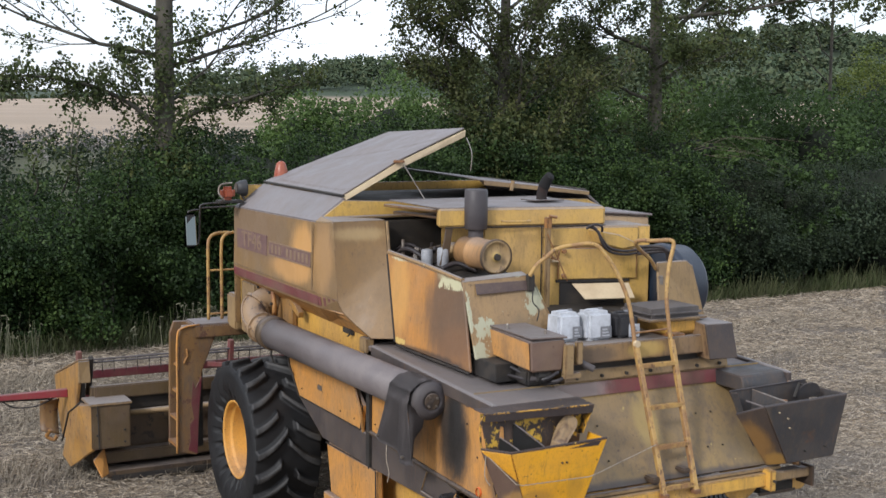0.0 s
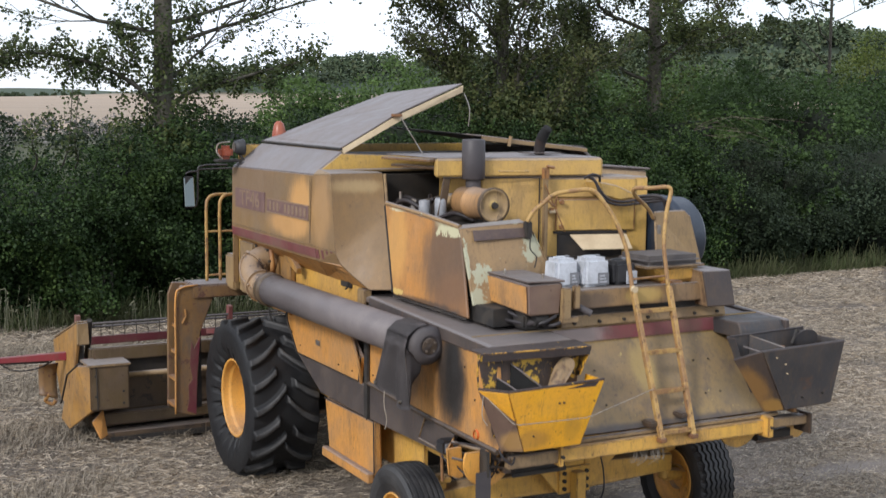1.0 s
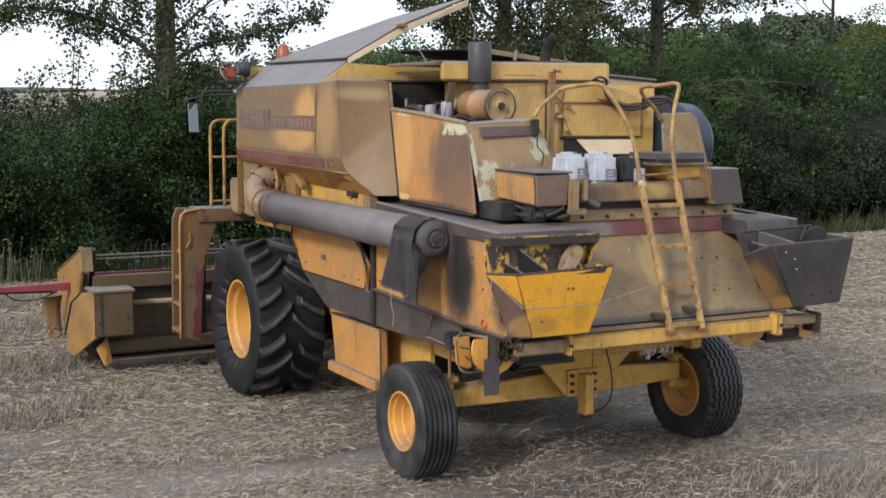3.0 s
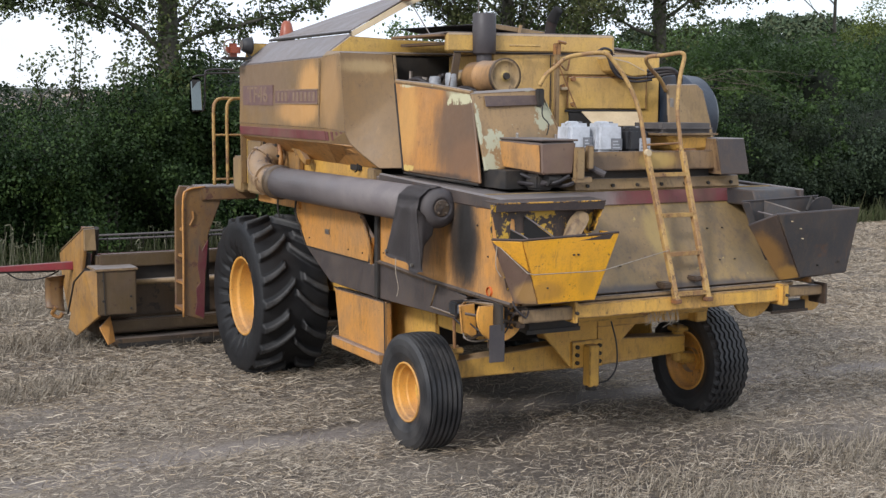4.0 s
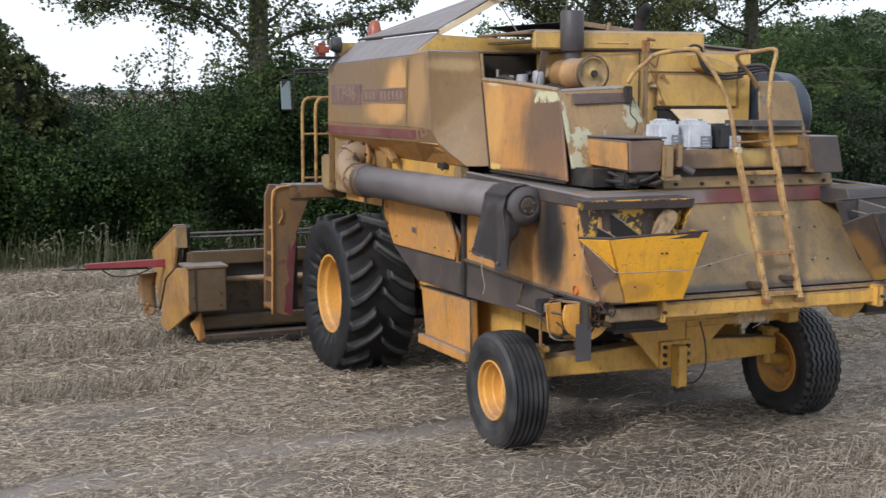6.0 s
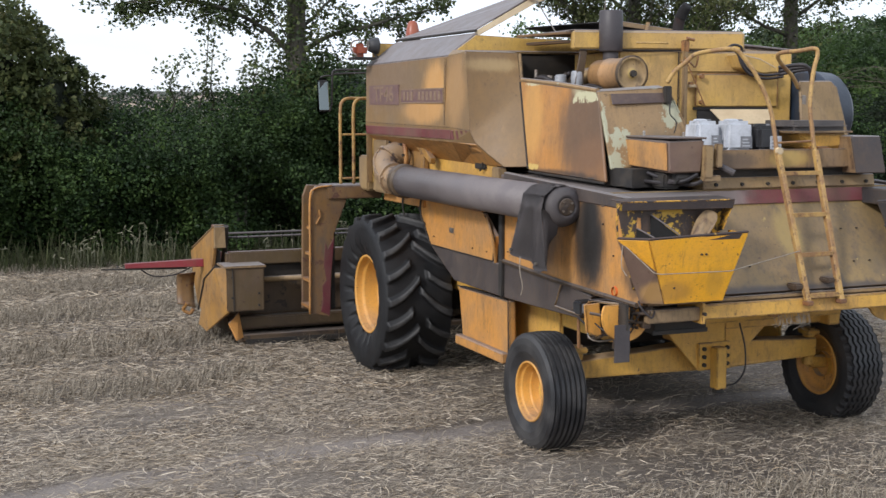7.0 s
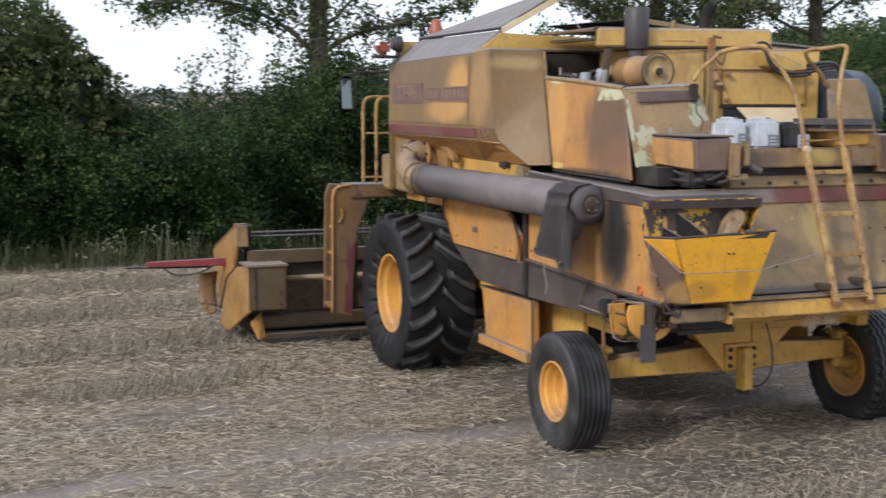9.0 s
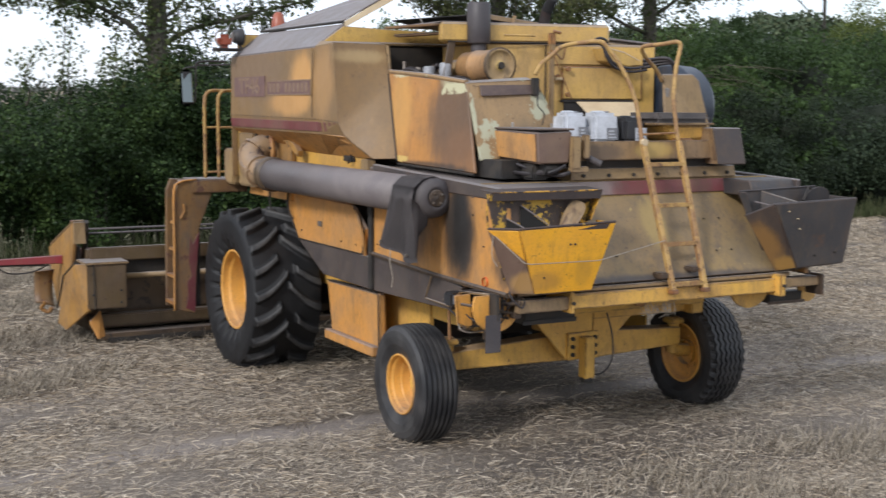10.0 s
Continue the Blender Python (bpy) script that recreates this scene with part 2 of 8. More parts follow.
M_cap = paint("stained_cap_paint", (0.40, 0.30, 0.12), (0.30, 0.235, 0.13), dust=0.4, dirt=0.9, chips=0.085, chip_colour=(0.13, 0.085, 0.05), stains=[((-0.70, 0.17, 3.14), (0.06, 0.1, 0.06), (0.44, 0.31, 0.09), 0.7)])
M_cover = paint("cream_cover_paint", (0.45, 0.36, 0.21), (0.38, 0.30, 0.18), dust=0.35, streak=0.2)
M_belt = paint("dark_belt_paint", (0.042, 0.040, 0.041), (0.060, 0.055, 0.053), dust=0.2, streak=0.2, top_dust=0.9)
M_maroon = paint("maroon_stripe_paint", (0.17, 0.035, 0.045), (0.15, 0.06, 0.06), dust=0.4, dirt=0.5, streak=0.3, top_dust=0, stains=[((-0.50, -0.83, 2.13), (0.42, 0.3, 0.25), (0.28, 0.235, 0.215), 0.85), ((1.15, -0.83, 2.13), (0.25, 0.3, 0.25), (0.13, 0.09, 0.08), 0.7)])
M_roof = paint("dusty_roof_paint", (0.190, 0.200, 0.212), (0.160, 0.168, 0.176), dust=0.35, streak=0.0, top_dust=0.5, rough=0.6)
PALE = (0.38, 0.37, 0.26)
M_worn = paint("worn_panel_paint", (0.33, 0.235, 0.10), (0.27, 0.20, 0.10), dust=0.5, chips=0.03, chip_colour=PALE, streak=0.3, flakes=[((-0.54, -0.22, 2.80), (0.16, 0.3, 0.22), PALE), ((-1.12, -0.28, 2.40), (0.17, 0.3, 0.15), PALE), ((-1.02, -0.25, 2.58), (0.15, 0.3, 0.17), PALE), ((-1.17, -0.2, 2.72), (0.04, 0.3, 0.30), PALE), ((-0.85, -0.1, 3.03), (0.5, 0.2, 0.035), PALE)], stains=[((-0.7, -0.3, 2.5), (0.3, 0.3, 0.25), (0.16, 0.12, 0.075), 0.6)])
M_khaki = paint("dusty_khaki_paint", (0.30, 0.225, 0.098), (0.235, 0.18, 0.095), dirt=0.6, dust=0.5, streak=0.35, chips=0.01)
M_rust = paint("rusty_ladder_paint", (0.42, 0.235, 0.06), (0.21, 0.095, 0.04), dust=0.35, chips=0.06, chip_colour=(0.13, 0.05, 0.03), top_dust=0.4)
k = Nodes("rail_paint")
_c = k.mix(k.ramp(k.noise(6, 6, rough=0.7), 0.40, 0.62), (0.42, 0.26, 0.085), (0.25, 0.135, 0.060))
_c = k.mix(k.ramp(k.noise(24, 8, (1, 1, 0.6), 0.74), 0.54, 0.63, 0, 0.85), _c, (0.095, 0.048, 0.028))
k.bump(k.noise(40, 4), 0.4, 0.004)
M_rail = k.done(_c, 0.62)
M_tube = plain("auger_tube_paint", (0.135, 0.115, 0.115), (0.175, 0.150, 0.145), 3, 0.5)
M_cloth = plain("rubber_cloth", (0.082, 0.072, 0.072), (0.115, 0.100, 0.098), 5, 0.7)
M_tyre = plain("tyre_rubber", (0.018, 0.018, 0.020), (0.050, 0.047, 0.046), 4, 0.50, fine=70)
k = Nodes("tread_rubber")
_s, _v, _l = k.n("SeparateXYZ"), k.n("CombineXYZ"), k.n("VectorMath")
_l.operation = "LENGTH"
k.put(k.pos, _s.inputs[0])
k.put(_s.outputs["Y"], _v.inputs["Y"])
k.put(_s.outputs["Z"], _v.inputs["Z"])
k.put(_v.outputs["Vector"], _l.inputs[0])
_n = k.noise(6, 6, rough=0.7)
_c = k.mix(k.ramp(_n, 0.35, 0.7), (0.004, 0.004, 0.005), (0.010, 0.0095, 0.010))
_c = k.mix(k.math("MULTIPLY", k.ramp(_l.outputs["Value"], 0.848, 0.868), k.ramp(_n, 0.30, 0.60, 0.25, 0.90)), _c, (0.068, 0.066, 0.065))
k.bump(k.noise(60, 4), 0.2, 0.003)
M_tread = k.done(_c, k.ramp(_n, 0.3, 0.7, 0.55, 0.75))
M_rim = paint("rim_paint", (0.66, 0.365, 0.06), (0.58, 0.33, 0.09), dust=0.2, streak=0.1, top_dust=0.2)
# for grimy metal, and for dark blocks that stand in for shade
M_dark = plain("grimy_metal_and_shade", (0.018, 0.016, 0.015), (0.045, 0.036, 0.028), 6, 0.7)
M_pipe = plain("dark_pipe_paint", (0.050, 0.043, 0.046), (0.075, 0.064, 0.062), 5, 0.6)
M_soot = plain("sooty_exhaust", (0.014, 0.009, 0.008), (0.030, 0.017, 0.014), 9, 0.85)
# soot on the exhaust tip, and plain black for the vane plates
M_black_hole = plain("soot_and_chute_black", (0.006, 0.006, 0.006), (0.012, 0.01, 0.01), 6, 0.95)
M_steel = plain("worn_steel", (0.34, 0.31, 0.28), (0.20, 0.16, 0.13), 10, 0.42, 0.75)
M_white = plain("grubby_white_plastic", (0.54, 0.56, 0.60), (0.33, 0.34, 0.36), 7, 0.5)
M_blackplastic = plain("black_plastic", (0.020, 0.020, 0.023), (0.035, 0.034, 0.035), 8, 0.5)
M_filter = plain("dull_filter_tin", (0.30, 0.31, 0.33), (0.20, 0.20, 0.21), 14, 0.4)
M_print = plain("faded_grey_print", (0.13, 0.135, 0.15), (0.22, 0.22, 0.23), 20, 0.6)
M_blue = plain("blue_black_drum_plastic", (0.013, 0.021, 0.038), (0.021, 0.031, 0.048), 3, 0.4)
M_reel = paint("dark_crimson_reel_paint", (0.115, 0.012, 0.026), (0.085, 0.018, 0.026), dust=0.25, streak=0.1, top_dust=0.35)
M_red = paint("red_divider_paint", (0.24, 0.016, 0.032), (0.19, 0.026, 0.036), dust=0.25, streak=0.1, top_dust=0.35)
M_cable = plain("black_cable", (0.020, 0.017, 0.018), (0.036, 0.029, 0.030), 8, 0.5)
M_seat = plain("worn_grey_vinyl", (0.075, 0.066, 0.064), (0.11, 0.095, 0.088), 6, 0.6)
M_cream = plain("cream_sheet_metal", (0.56, 0.44, 0.28), (0.46, 0.35, 0.22), 5, 0.5)
M_orange_lens = plain("faded_orange_lens", (0.27, 0.062, 0.030), (0.34, 0.105, 0.055), 6, 0.35)
M_amber = plain("amber_reflector", (0.62, 0.14, 0.03), (0.5, 0.11, 0.03), 6, 0.3)
M_letter = plain("dark_lettering", (0.135, 0.075, 0.072), (0.20, 0.12, 0.095), 12, 0.6)
M_letter_pale = plain("pale_lettering", (0.235, 0.155, 0.10), (0.20, 0.13, 0.09), 12, 0.6)
M_plate_dark = plain("dark_name_plate", (0.075, 0.048, 0.043), (0.11, 0.075, 0.06), 12, 0.55)
M_hopper_in = paint("worn_hopper_inside", (0.028, 0.024, 0.024), (0.05, 0.042, 0.04), dust=0.2, chips=0.165, chip_colour=(0.60, 0.37, 0.05), streak=0.2, top_dust=0.2)
M_string = plain("baler_twine", (0.33, 0.28, 0.22), (0.24, 0.2, 0.16), 30, 0.9)
M_header = paint("header_paint", dirt=0.7, base=(0.095, 0.070, 0.028), faded=(0.060, 0.045, 0.024), dust=0.3, streak=0.6, chips=0.07, chip_colour=(0.07, 0.04, 0.025), top_dust=0.4)
M_skid = paint("worn_skid_paint", (0.080, 0.058, 0.030), (0.036, 0.029, 0.022), dust=0.2, streak=0.4, chips=0.12, chip_colour=(0.035, 0.025, 0.02), top_dust=0.3)
M_end = paint("header_end_paint", (0.40, 0.235, 0.052), (0.23, 0.140, 0.052), dirt=0.6, dust=0.5, streak=0.5, chips=0.075, chip_colour=(0.10, 0.05, 0.03), top_dust=0.5)
M_cast = paint("rusty_casting_paint", (0.31, 0.235, 0.135), (0.25, 0.18, 0.09), dust=0.4, chips=0.115, chip_colour=(0.075, 0.048, 0.038), top_dust=0.3)
M_step = paint("worn_step_paint", (0.20, 0.122, 0.040), (0.085, 0.048, 0.028), dust=0.25, dirt=0.9, chips=0.11, chip_colour=(0.10, 0.045, 0.030), streak=0.9, top_dust=0.7)
M_sill = paint("scuffed_sill_paint", (0.27, 0.19, 0.085), (0.20, 0.145, 0.08), dirt=0.7, dust=0.5, streak=0.5, stains=[((0.15, -0.9, 2.44), (0.25, 0.3, 0.09), (0.48, 0.33, 0.10), 0.7), ((-0.4, -0.9, 2.42), (0.3, 0.3, 0.1), (0.09, 0.065, 0.05), 0.7)])
_m = Nodes("mirror_glass")
M_mirror = _m.done((0.17, 0.19, 0.185), 0.15, 1.0)


# ---- mesh tools ----
def finish(bm, smooth=False):
    bmesh.ops.recalc_face_normals(bm, faces=bm.faces[:])
    for f in bm.faces:
        f.smooth = smooth
    return bm


def part(name, bm, material, parent, label="", smooth=False):
    finish(bm, smooth)
    me = bpy.data.meshes.new(name)
    bm.to_mesh(me)
    bm.free()
    me.materials.append(material)
    ob = new(name, me)
    if parent:
        ob.parent = parent
    return tagged(ob, label)


def thing(name, label, category, at=(0, 0, 0), group=""):
    ob = new(name)
    ob.empty_display_size = 0.2
    ob.location = at
    return tagged(ob, label, category, group)


def soften(bm, w, seg=2):
    if w:
        bmesh.ops.bevel(bm, geom=bm.edges[:], offset=w, segments=seg, affect="EDGES", clamp_overlap=True)
    return bm


def block(x0, x1, y0, y1, z0, z1, w=0.008, bm=None):
    """A box, edges rounded by w."""
    b = bmesh.new()
    bmesh.ops.create_cube(b, size=1)
    for v in b.verts:
        v.co = ((x0 + x1) / 2 + v.co.x * (x1 - x0), (y0 + y1) / 2 + v.co.y * (y1 - y0), (z0 + z1) / 2 + v.co.z * (z1 - z0))
    return joined(bm, soften(b, w))


def joined(bm, b):
    if bm is None:
        return b
    me = bpy.data.meshes.new("t")
    b.to_mesh(me)
    bm.from_mesh(me)
    b.free()
    bpy.data.meshes.remove(me)
    return bm


def hull(pts, w=0.006, bm=None):
    """Convex solid round some corners."""
    b = bmesh.new()
    for p in pts:
        b.verts.new(p)
    r = bmesh.ops.convex_hull(b, input=b.verts[:])
    bmesh.ops.delete(b, geom=list({v for v in r["geom_unused"] + r["geom_interior"] if isinstance(v, bmesh.types.BMVert)}), context="VERTS")
    bmesh.ops.dissolve_limit(b, angle_limit=0.02, verts=b.verts[:], edges=b.edges[:])
    return joined(bm, soften(b, w, 1))


def sheet(pts, thick, w=0.004, bm=None, cuts=0):
    """A flat or slightly twisted panel with that outline, thickened against its normal."""
    b = bmesh.new()
    vs = [b.verts.new(p) for p in pts]
    f = b.faces.new(vs)
    f.normal_update()
    n = f.normal.copy()
    low = [b.verts.new(v.co - n * thick) for v in vs]
    b.faces.new(low[::-1])
    for i in range(len(vs)):
        j = (i + 1) % len(vs)
        b.faces.new((vs[i], low[i], low[j], vs[j]))
    return joined(bm, soften(b, w, 1))


def extrude(profile, axis, a, b_, w=0.006, bm=None):
    """Prism: the profile in the other two axes, drawn from a to b_ along axis."""
    def at(p, s):
        return {"x": (s, p[0], p[1]), "y": (p[0], s, p[1]), "z": (p[0], p[1], s)}[axis]
    b = bmesh.new()
    u, v = [b.verts.new(at(p, a)) for p in profile], [b.verts.new(at(p, b_)) for p in profile]
    b.faces.new(u)
    b.faces.new(v[::-1])
    for i in range(len(u)):
        j = (i + 1) % len(u)
        b.faces.new((u[i], v[i], v[j], u[j]))
    bmesh.ops.recalc_face_normals(b, faces=b.faces[:])
    return joined(bm, soften(b, w, 1))


def smooth_line(pts, n=6):
    """Points of a smooth curve through the given ones."""
    P = [Vector(p) for p in pts]
    out = []
    for i in range(len(P) - 1):
        a, b, c, d = P[max(i - 1, 0)], P[i], P[i + 1], P[min(i + 2, len(P) - 1)]
        for k in range(n):
            t = k / n
            out.append(0.5 * (2 * b + (c - a) * t + (2 * a - 5 * b + 4 * c - d) * t * t + (3 * b - a - 3 * c + d) * t ** 3))
    return out + [P[-1]]


def rod(pts, r, n=10, bm=None, r2=None):
    """A round bar along a line; r2: its radius at the end."""
    b = bmesh.new()
    P = [Vector(p) for p in pts]
    side = None
    rings = []
    for i, p in enumerate(P):
        d = (P[min(i + 1, len(P) - 1)] - P[max(i - 1, 0)]).normalized()
        if side is None:
            side = d.orthogonal().normalized()
        side = (side - d * side.dot(d)).normalized()
        up = d.cross(side)
        rad = r if r2 is None else r + (r2 - r) * i / (len(P) - 1)
        rings.append([b.verts.new(p + rad * (math.cos(2 * math.pi * k / n) * side + math.sin(2 * math.pi * k / n) * up)) for k in range(n)])
    for a, c in zip(rings, rings[1:]):
        for k in range(n):
            b.faces.new((a[k], a[(k + 1) % n], c[(k + 1) % n], c[k]))
    b.faces.new(rings[0][::-1])
    b.faces.new(rings[-1])
    return joined(bm, b)


def lathe(profile, centre, axis="x", n=48, bm=None, caps=False):
    """A turned solid: profile rows of (place along the axis, radius), closed round."""
    b = bmesh.new()
    rings = []
    for s, r in profile:
        ring = []
        for k in range(n):
            a = 2 * math.pi * k / n
            c, q = r * math.cos(a), r * math.sin(a)
            ring.append(b.verts.new(Vector(centre) + Vector({"x": (s, c, q), "y": (c, s, q), "z": (c, q, s)}[axis])))
        rings.append(ring)
    for u, v in zip(rings, rings[1:]):
        for k in range(n):
            b.faces.new((u[k], u[(k + 1) % n], v[(k + 1) % n], v[k]))
    if caps:
        for ring in (rings[0], rings[-1]):
            if profile[rings.index(ring)][1] > 0.002:
                b.faces.new(ring)
    bmesh.ops.remove_doubles(b, verts=b.verts[:], dist=0.0005)
    return joined(bm, b)


def bolts(places, axis, r=0.014, h=0.012, bm=None):
    b = bm or bmesh.new()
    for p in places:
        lathe([(-h, r), (h * 0.6, r), (h, r * 0.6)], p, axis, 7, b, True)
    return b


def each_bolt(name, places, axis, r, h, material, parent):
    """One small bolt head, a part of its own, at each place."""
    for p in places:
        part(name, bolts([p], axis, r, h), material, parent)


def loft(left, right, steps, thick):
    """A smooth panel between two edge lines with as many points each."""
    b = bmesh.new()
    rows = [[b.verts.new(Vector(p).lerp(Vector(q), k / steps)) for k in range(steps + 1)] for p, q in zip(left, right)]
    for p, q in zip(rows, rows[1:]):
        for i in range(steps):
            b.faces.new((p[i], p[i + 1], q[i + 1], q[i]))
    bmesh.ops.recalc_face_normals(b, faces=b.faces[:])
    bmesh.ops.solidify(b, geom=b.faces[:], thickness=thick)
    return b


def patch(left, right, n, thick):
    """A smoothly twisted sheet ruled between two edge lines, with a folded rim."""
    def along(line, u):
        f = u * (len(line) - 1)
        i = min(int(f), len(line) - 2)
        return Vector(line[i]).lerp(Vector(line[i + 1]), f - i)
    b = bmesh.new()
    P = [[along(left, u).lerp(along(right, u), v) for v in np.linspace(0, 1, n + 1)] for u in np.linspace(0, 1, 3 * n + 1)]
    out = (P[0][n] - P[0][0]).cross(P[-1][0] - P[0][0]).normalized() * thick
    for s in (0, 1):
        g = [[b.verts.new(p + out * s) for p in row] for row in P]
        for p, q in zip(g, g[1:]):
            for i in range(n):
                b.faces.new((p[i], p[i + 1], q[i + 1], q[i]))
    rim = P[0] + [r[-1] for r in P[1:]] + P[-1][-2::-1] + [r[0] for r in P[-2:0:-1]]
    a, c = [b.verts.new(p) for p in rim], [b.verts.new(p + out) for p in rim]
    for i in range(len(rim)):
        j = (i + 1) % len(rim)
        b.faces.new((a[i], a[j], c[j], c[i]))
    return b


def quick_mesh(name, verts, faces, material):
    """A mesh object from numpy arrays of places and quads."""
    me = bpy.data.meshes.new(name)
    nf, k = faces.shape
    me.vertices.add(len(verts))
    me.vertices.foreach_set("co", verts.astype(np.float32).ravel())
    me.loops.add(nf * k)
    me.loops.foreach_set("vertex_index", faces.astype(np.int32).ravel())
    me.polygons.add(nf)
    me.polygons.foreach_set("loop_start", np.arange(0, nf * k, k, dtype=np.int32))
    me.update(calc_edges=True)
    me.materials.append(material)
    return new(name, me)


def words(text, size, m, material, parent, name, thick=0.004, font_width=1.0):
    """Raised lettering with the built-in font, as a mesh."""
    cu = bpy.data.curves.new(name, "FONT")
    cu.body, cu.size, cu.extrude, cu.resolution_u, cu.offset = text, size, thick, 2, size * 0.01
    cu.align_x, cu.align_y = "CENTER", "CENTER"
    tmp = bpy.data.objects.new("t", cu)
    scene.collection.objects.link(tmp)
    me = bpy.data.meshes.new_from_object(tmp.evaluated_get(bpy.context.evaluated_depsgraph_get()))
    bpy.data.objects.remove(tmp)
    me.transform(m @ Matrix.Diagonal((font_width, 1, 1, 1)))
    me.materials.clear()
    me.materials.append(material)
    ob = new(name, me)
    ob.parent = parent
    return ob


# ---- the combine harvester ----
combine = thing("combine_harvester", "old dusty yellow combine harvester parked on a stubble field", "combine harvester")
C = combine


def lug_tyre(R, half, rim_r, lugs, lug_h):
    """Drive tyre with long and short hooked bars moulded into its tread by turns, axis along x."""
    low = R - lug_h
    base = [(-0.80, rim_r), (-0.90, rim_r + (R - rim_r) * 0.12), (-0.97, rim_r + (R - rim_r) * 0.30), (-1.0, rim_r + (R - rim_r) * 0.50), (-1.005, R * 0.80), (-1.0, R * 0.845), (-0.99, R * 0.875), (-0.972, R * 0.895), (-0.955, low - 0.020)]
    tread = [(x, low - 0.016 * abs(x) ** 4) for x in np.linspace(-0.945, 0.945, 53)]
    prof = base + tread + [(-x, r) for x, r in base[::-1]]
    n = lugs * 18
    pitch = 2 * math.pi / lugs
    bm = bmesh.new()
    rings = []
    for f, r in prof:
        s = -1 if f < 0 else 1
        v = abs(f)
        end = min(max((0.945 - v) / 0.035, 0), 1)
        ring = []
        for k in range(n):
            a = 2 * math.pi * k / n
            q = (a - (pitch / 2 if s > 0 else 0.0) - 0.56 * v + 0.25 * v * v) / pitch
            nearest = round(q)
            inner = -0.04 if nearest % 2 else 0.20
            d = abs(q - nearest) * pitch * R
            wide = 0.036 + 0.012 * v + 0.016 * min(max(1 - (v - inner) / 0.16, 0), 1)
            t = min(max((wide + 0.012 - d) / 0.024, 0), 1)
            lift = t * t * (3 - 2 * t) * min(max((v - inner) / 0.045, 0), 1) * end
            rr = r + lug_h * lift * (1 - 0.10 * v * v)
            ring.append(bm.verts.new((f * half, rr * math.cos(a), rr * math.sin(a))))
        rings.append(ring)
    for p, q in zip(rings, rings[1:]):
        for k in range(n):
            bm.faces.new((p[k], p[(k + 1) % n], q[(k + 1) % n], q[k]))
    return bm


def rib_tyre(R, half, rim_r, wavy):
    """Steering tyre with lengthwise ribs; wavy: zigzag grooves."""
    prof = [(-half * 0.78, rim_r), (-half * 0.98, rim_r + (R - rim_r) * 0.35), (-half, R * 0.80), (-half * 0.96, R * 0.90), (-half * 0.84, R * 0.968)]
    edges = np.linspace(-half * 0.80, half * 0.80, 7)
    for i in range(6):
        a, b = edges[i], edges[i + 1]
        crown = R * (1 - 0.03 * (abs((a + b) / 2) / half) ** 2)
        prof += [(a + 0.004, crown - 0.022), (a + 0.011, crown), (b - 0.011, crown), (b - 0.004, crown - 0.022)]
    prof += [(half * 0.84, R * 0.968), (half * 0.96, R * 0.90), (half, R * 0.80), (half * 0.98, rim_r + (R - rim_r) * 0.35), (half * 0.78, rim_r)]
    n = 144 if wavy else 64
    bm = lathe(prof, (0, 0, 0), "x", n)
    if wavy:
        for v in bm.verts:
            r = math.hypot(v.co.y, v.co.z)
            if r > R * 0.93:
                v.co.x += 0.010 * math.sin(math.atan2(v.co.z, v.co.y) * 36)
    return bm


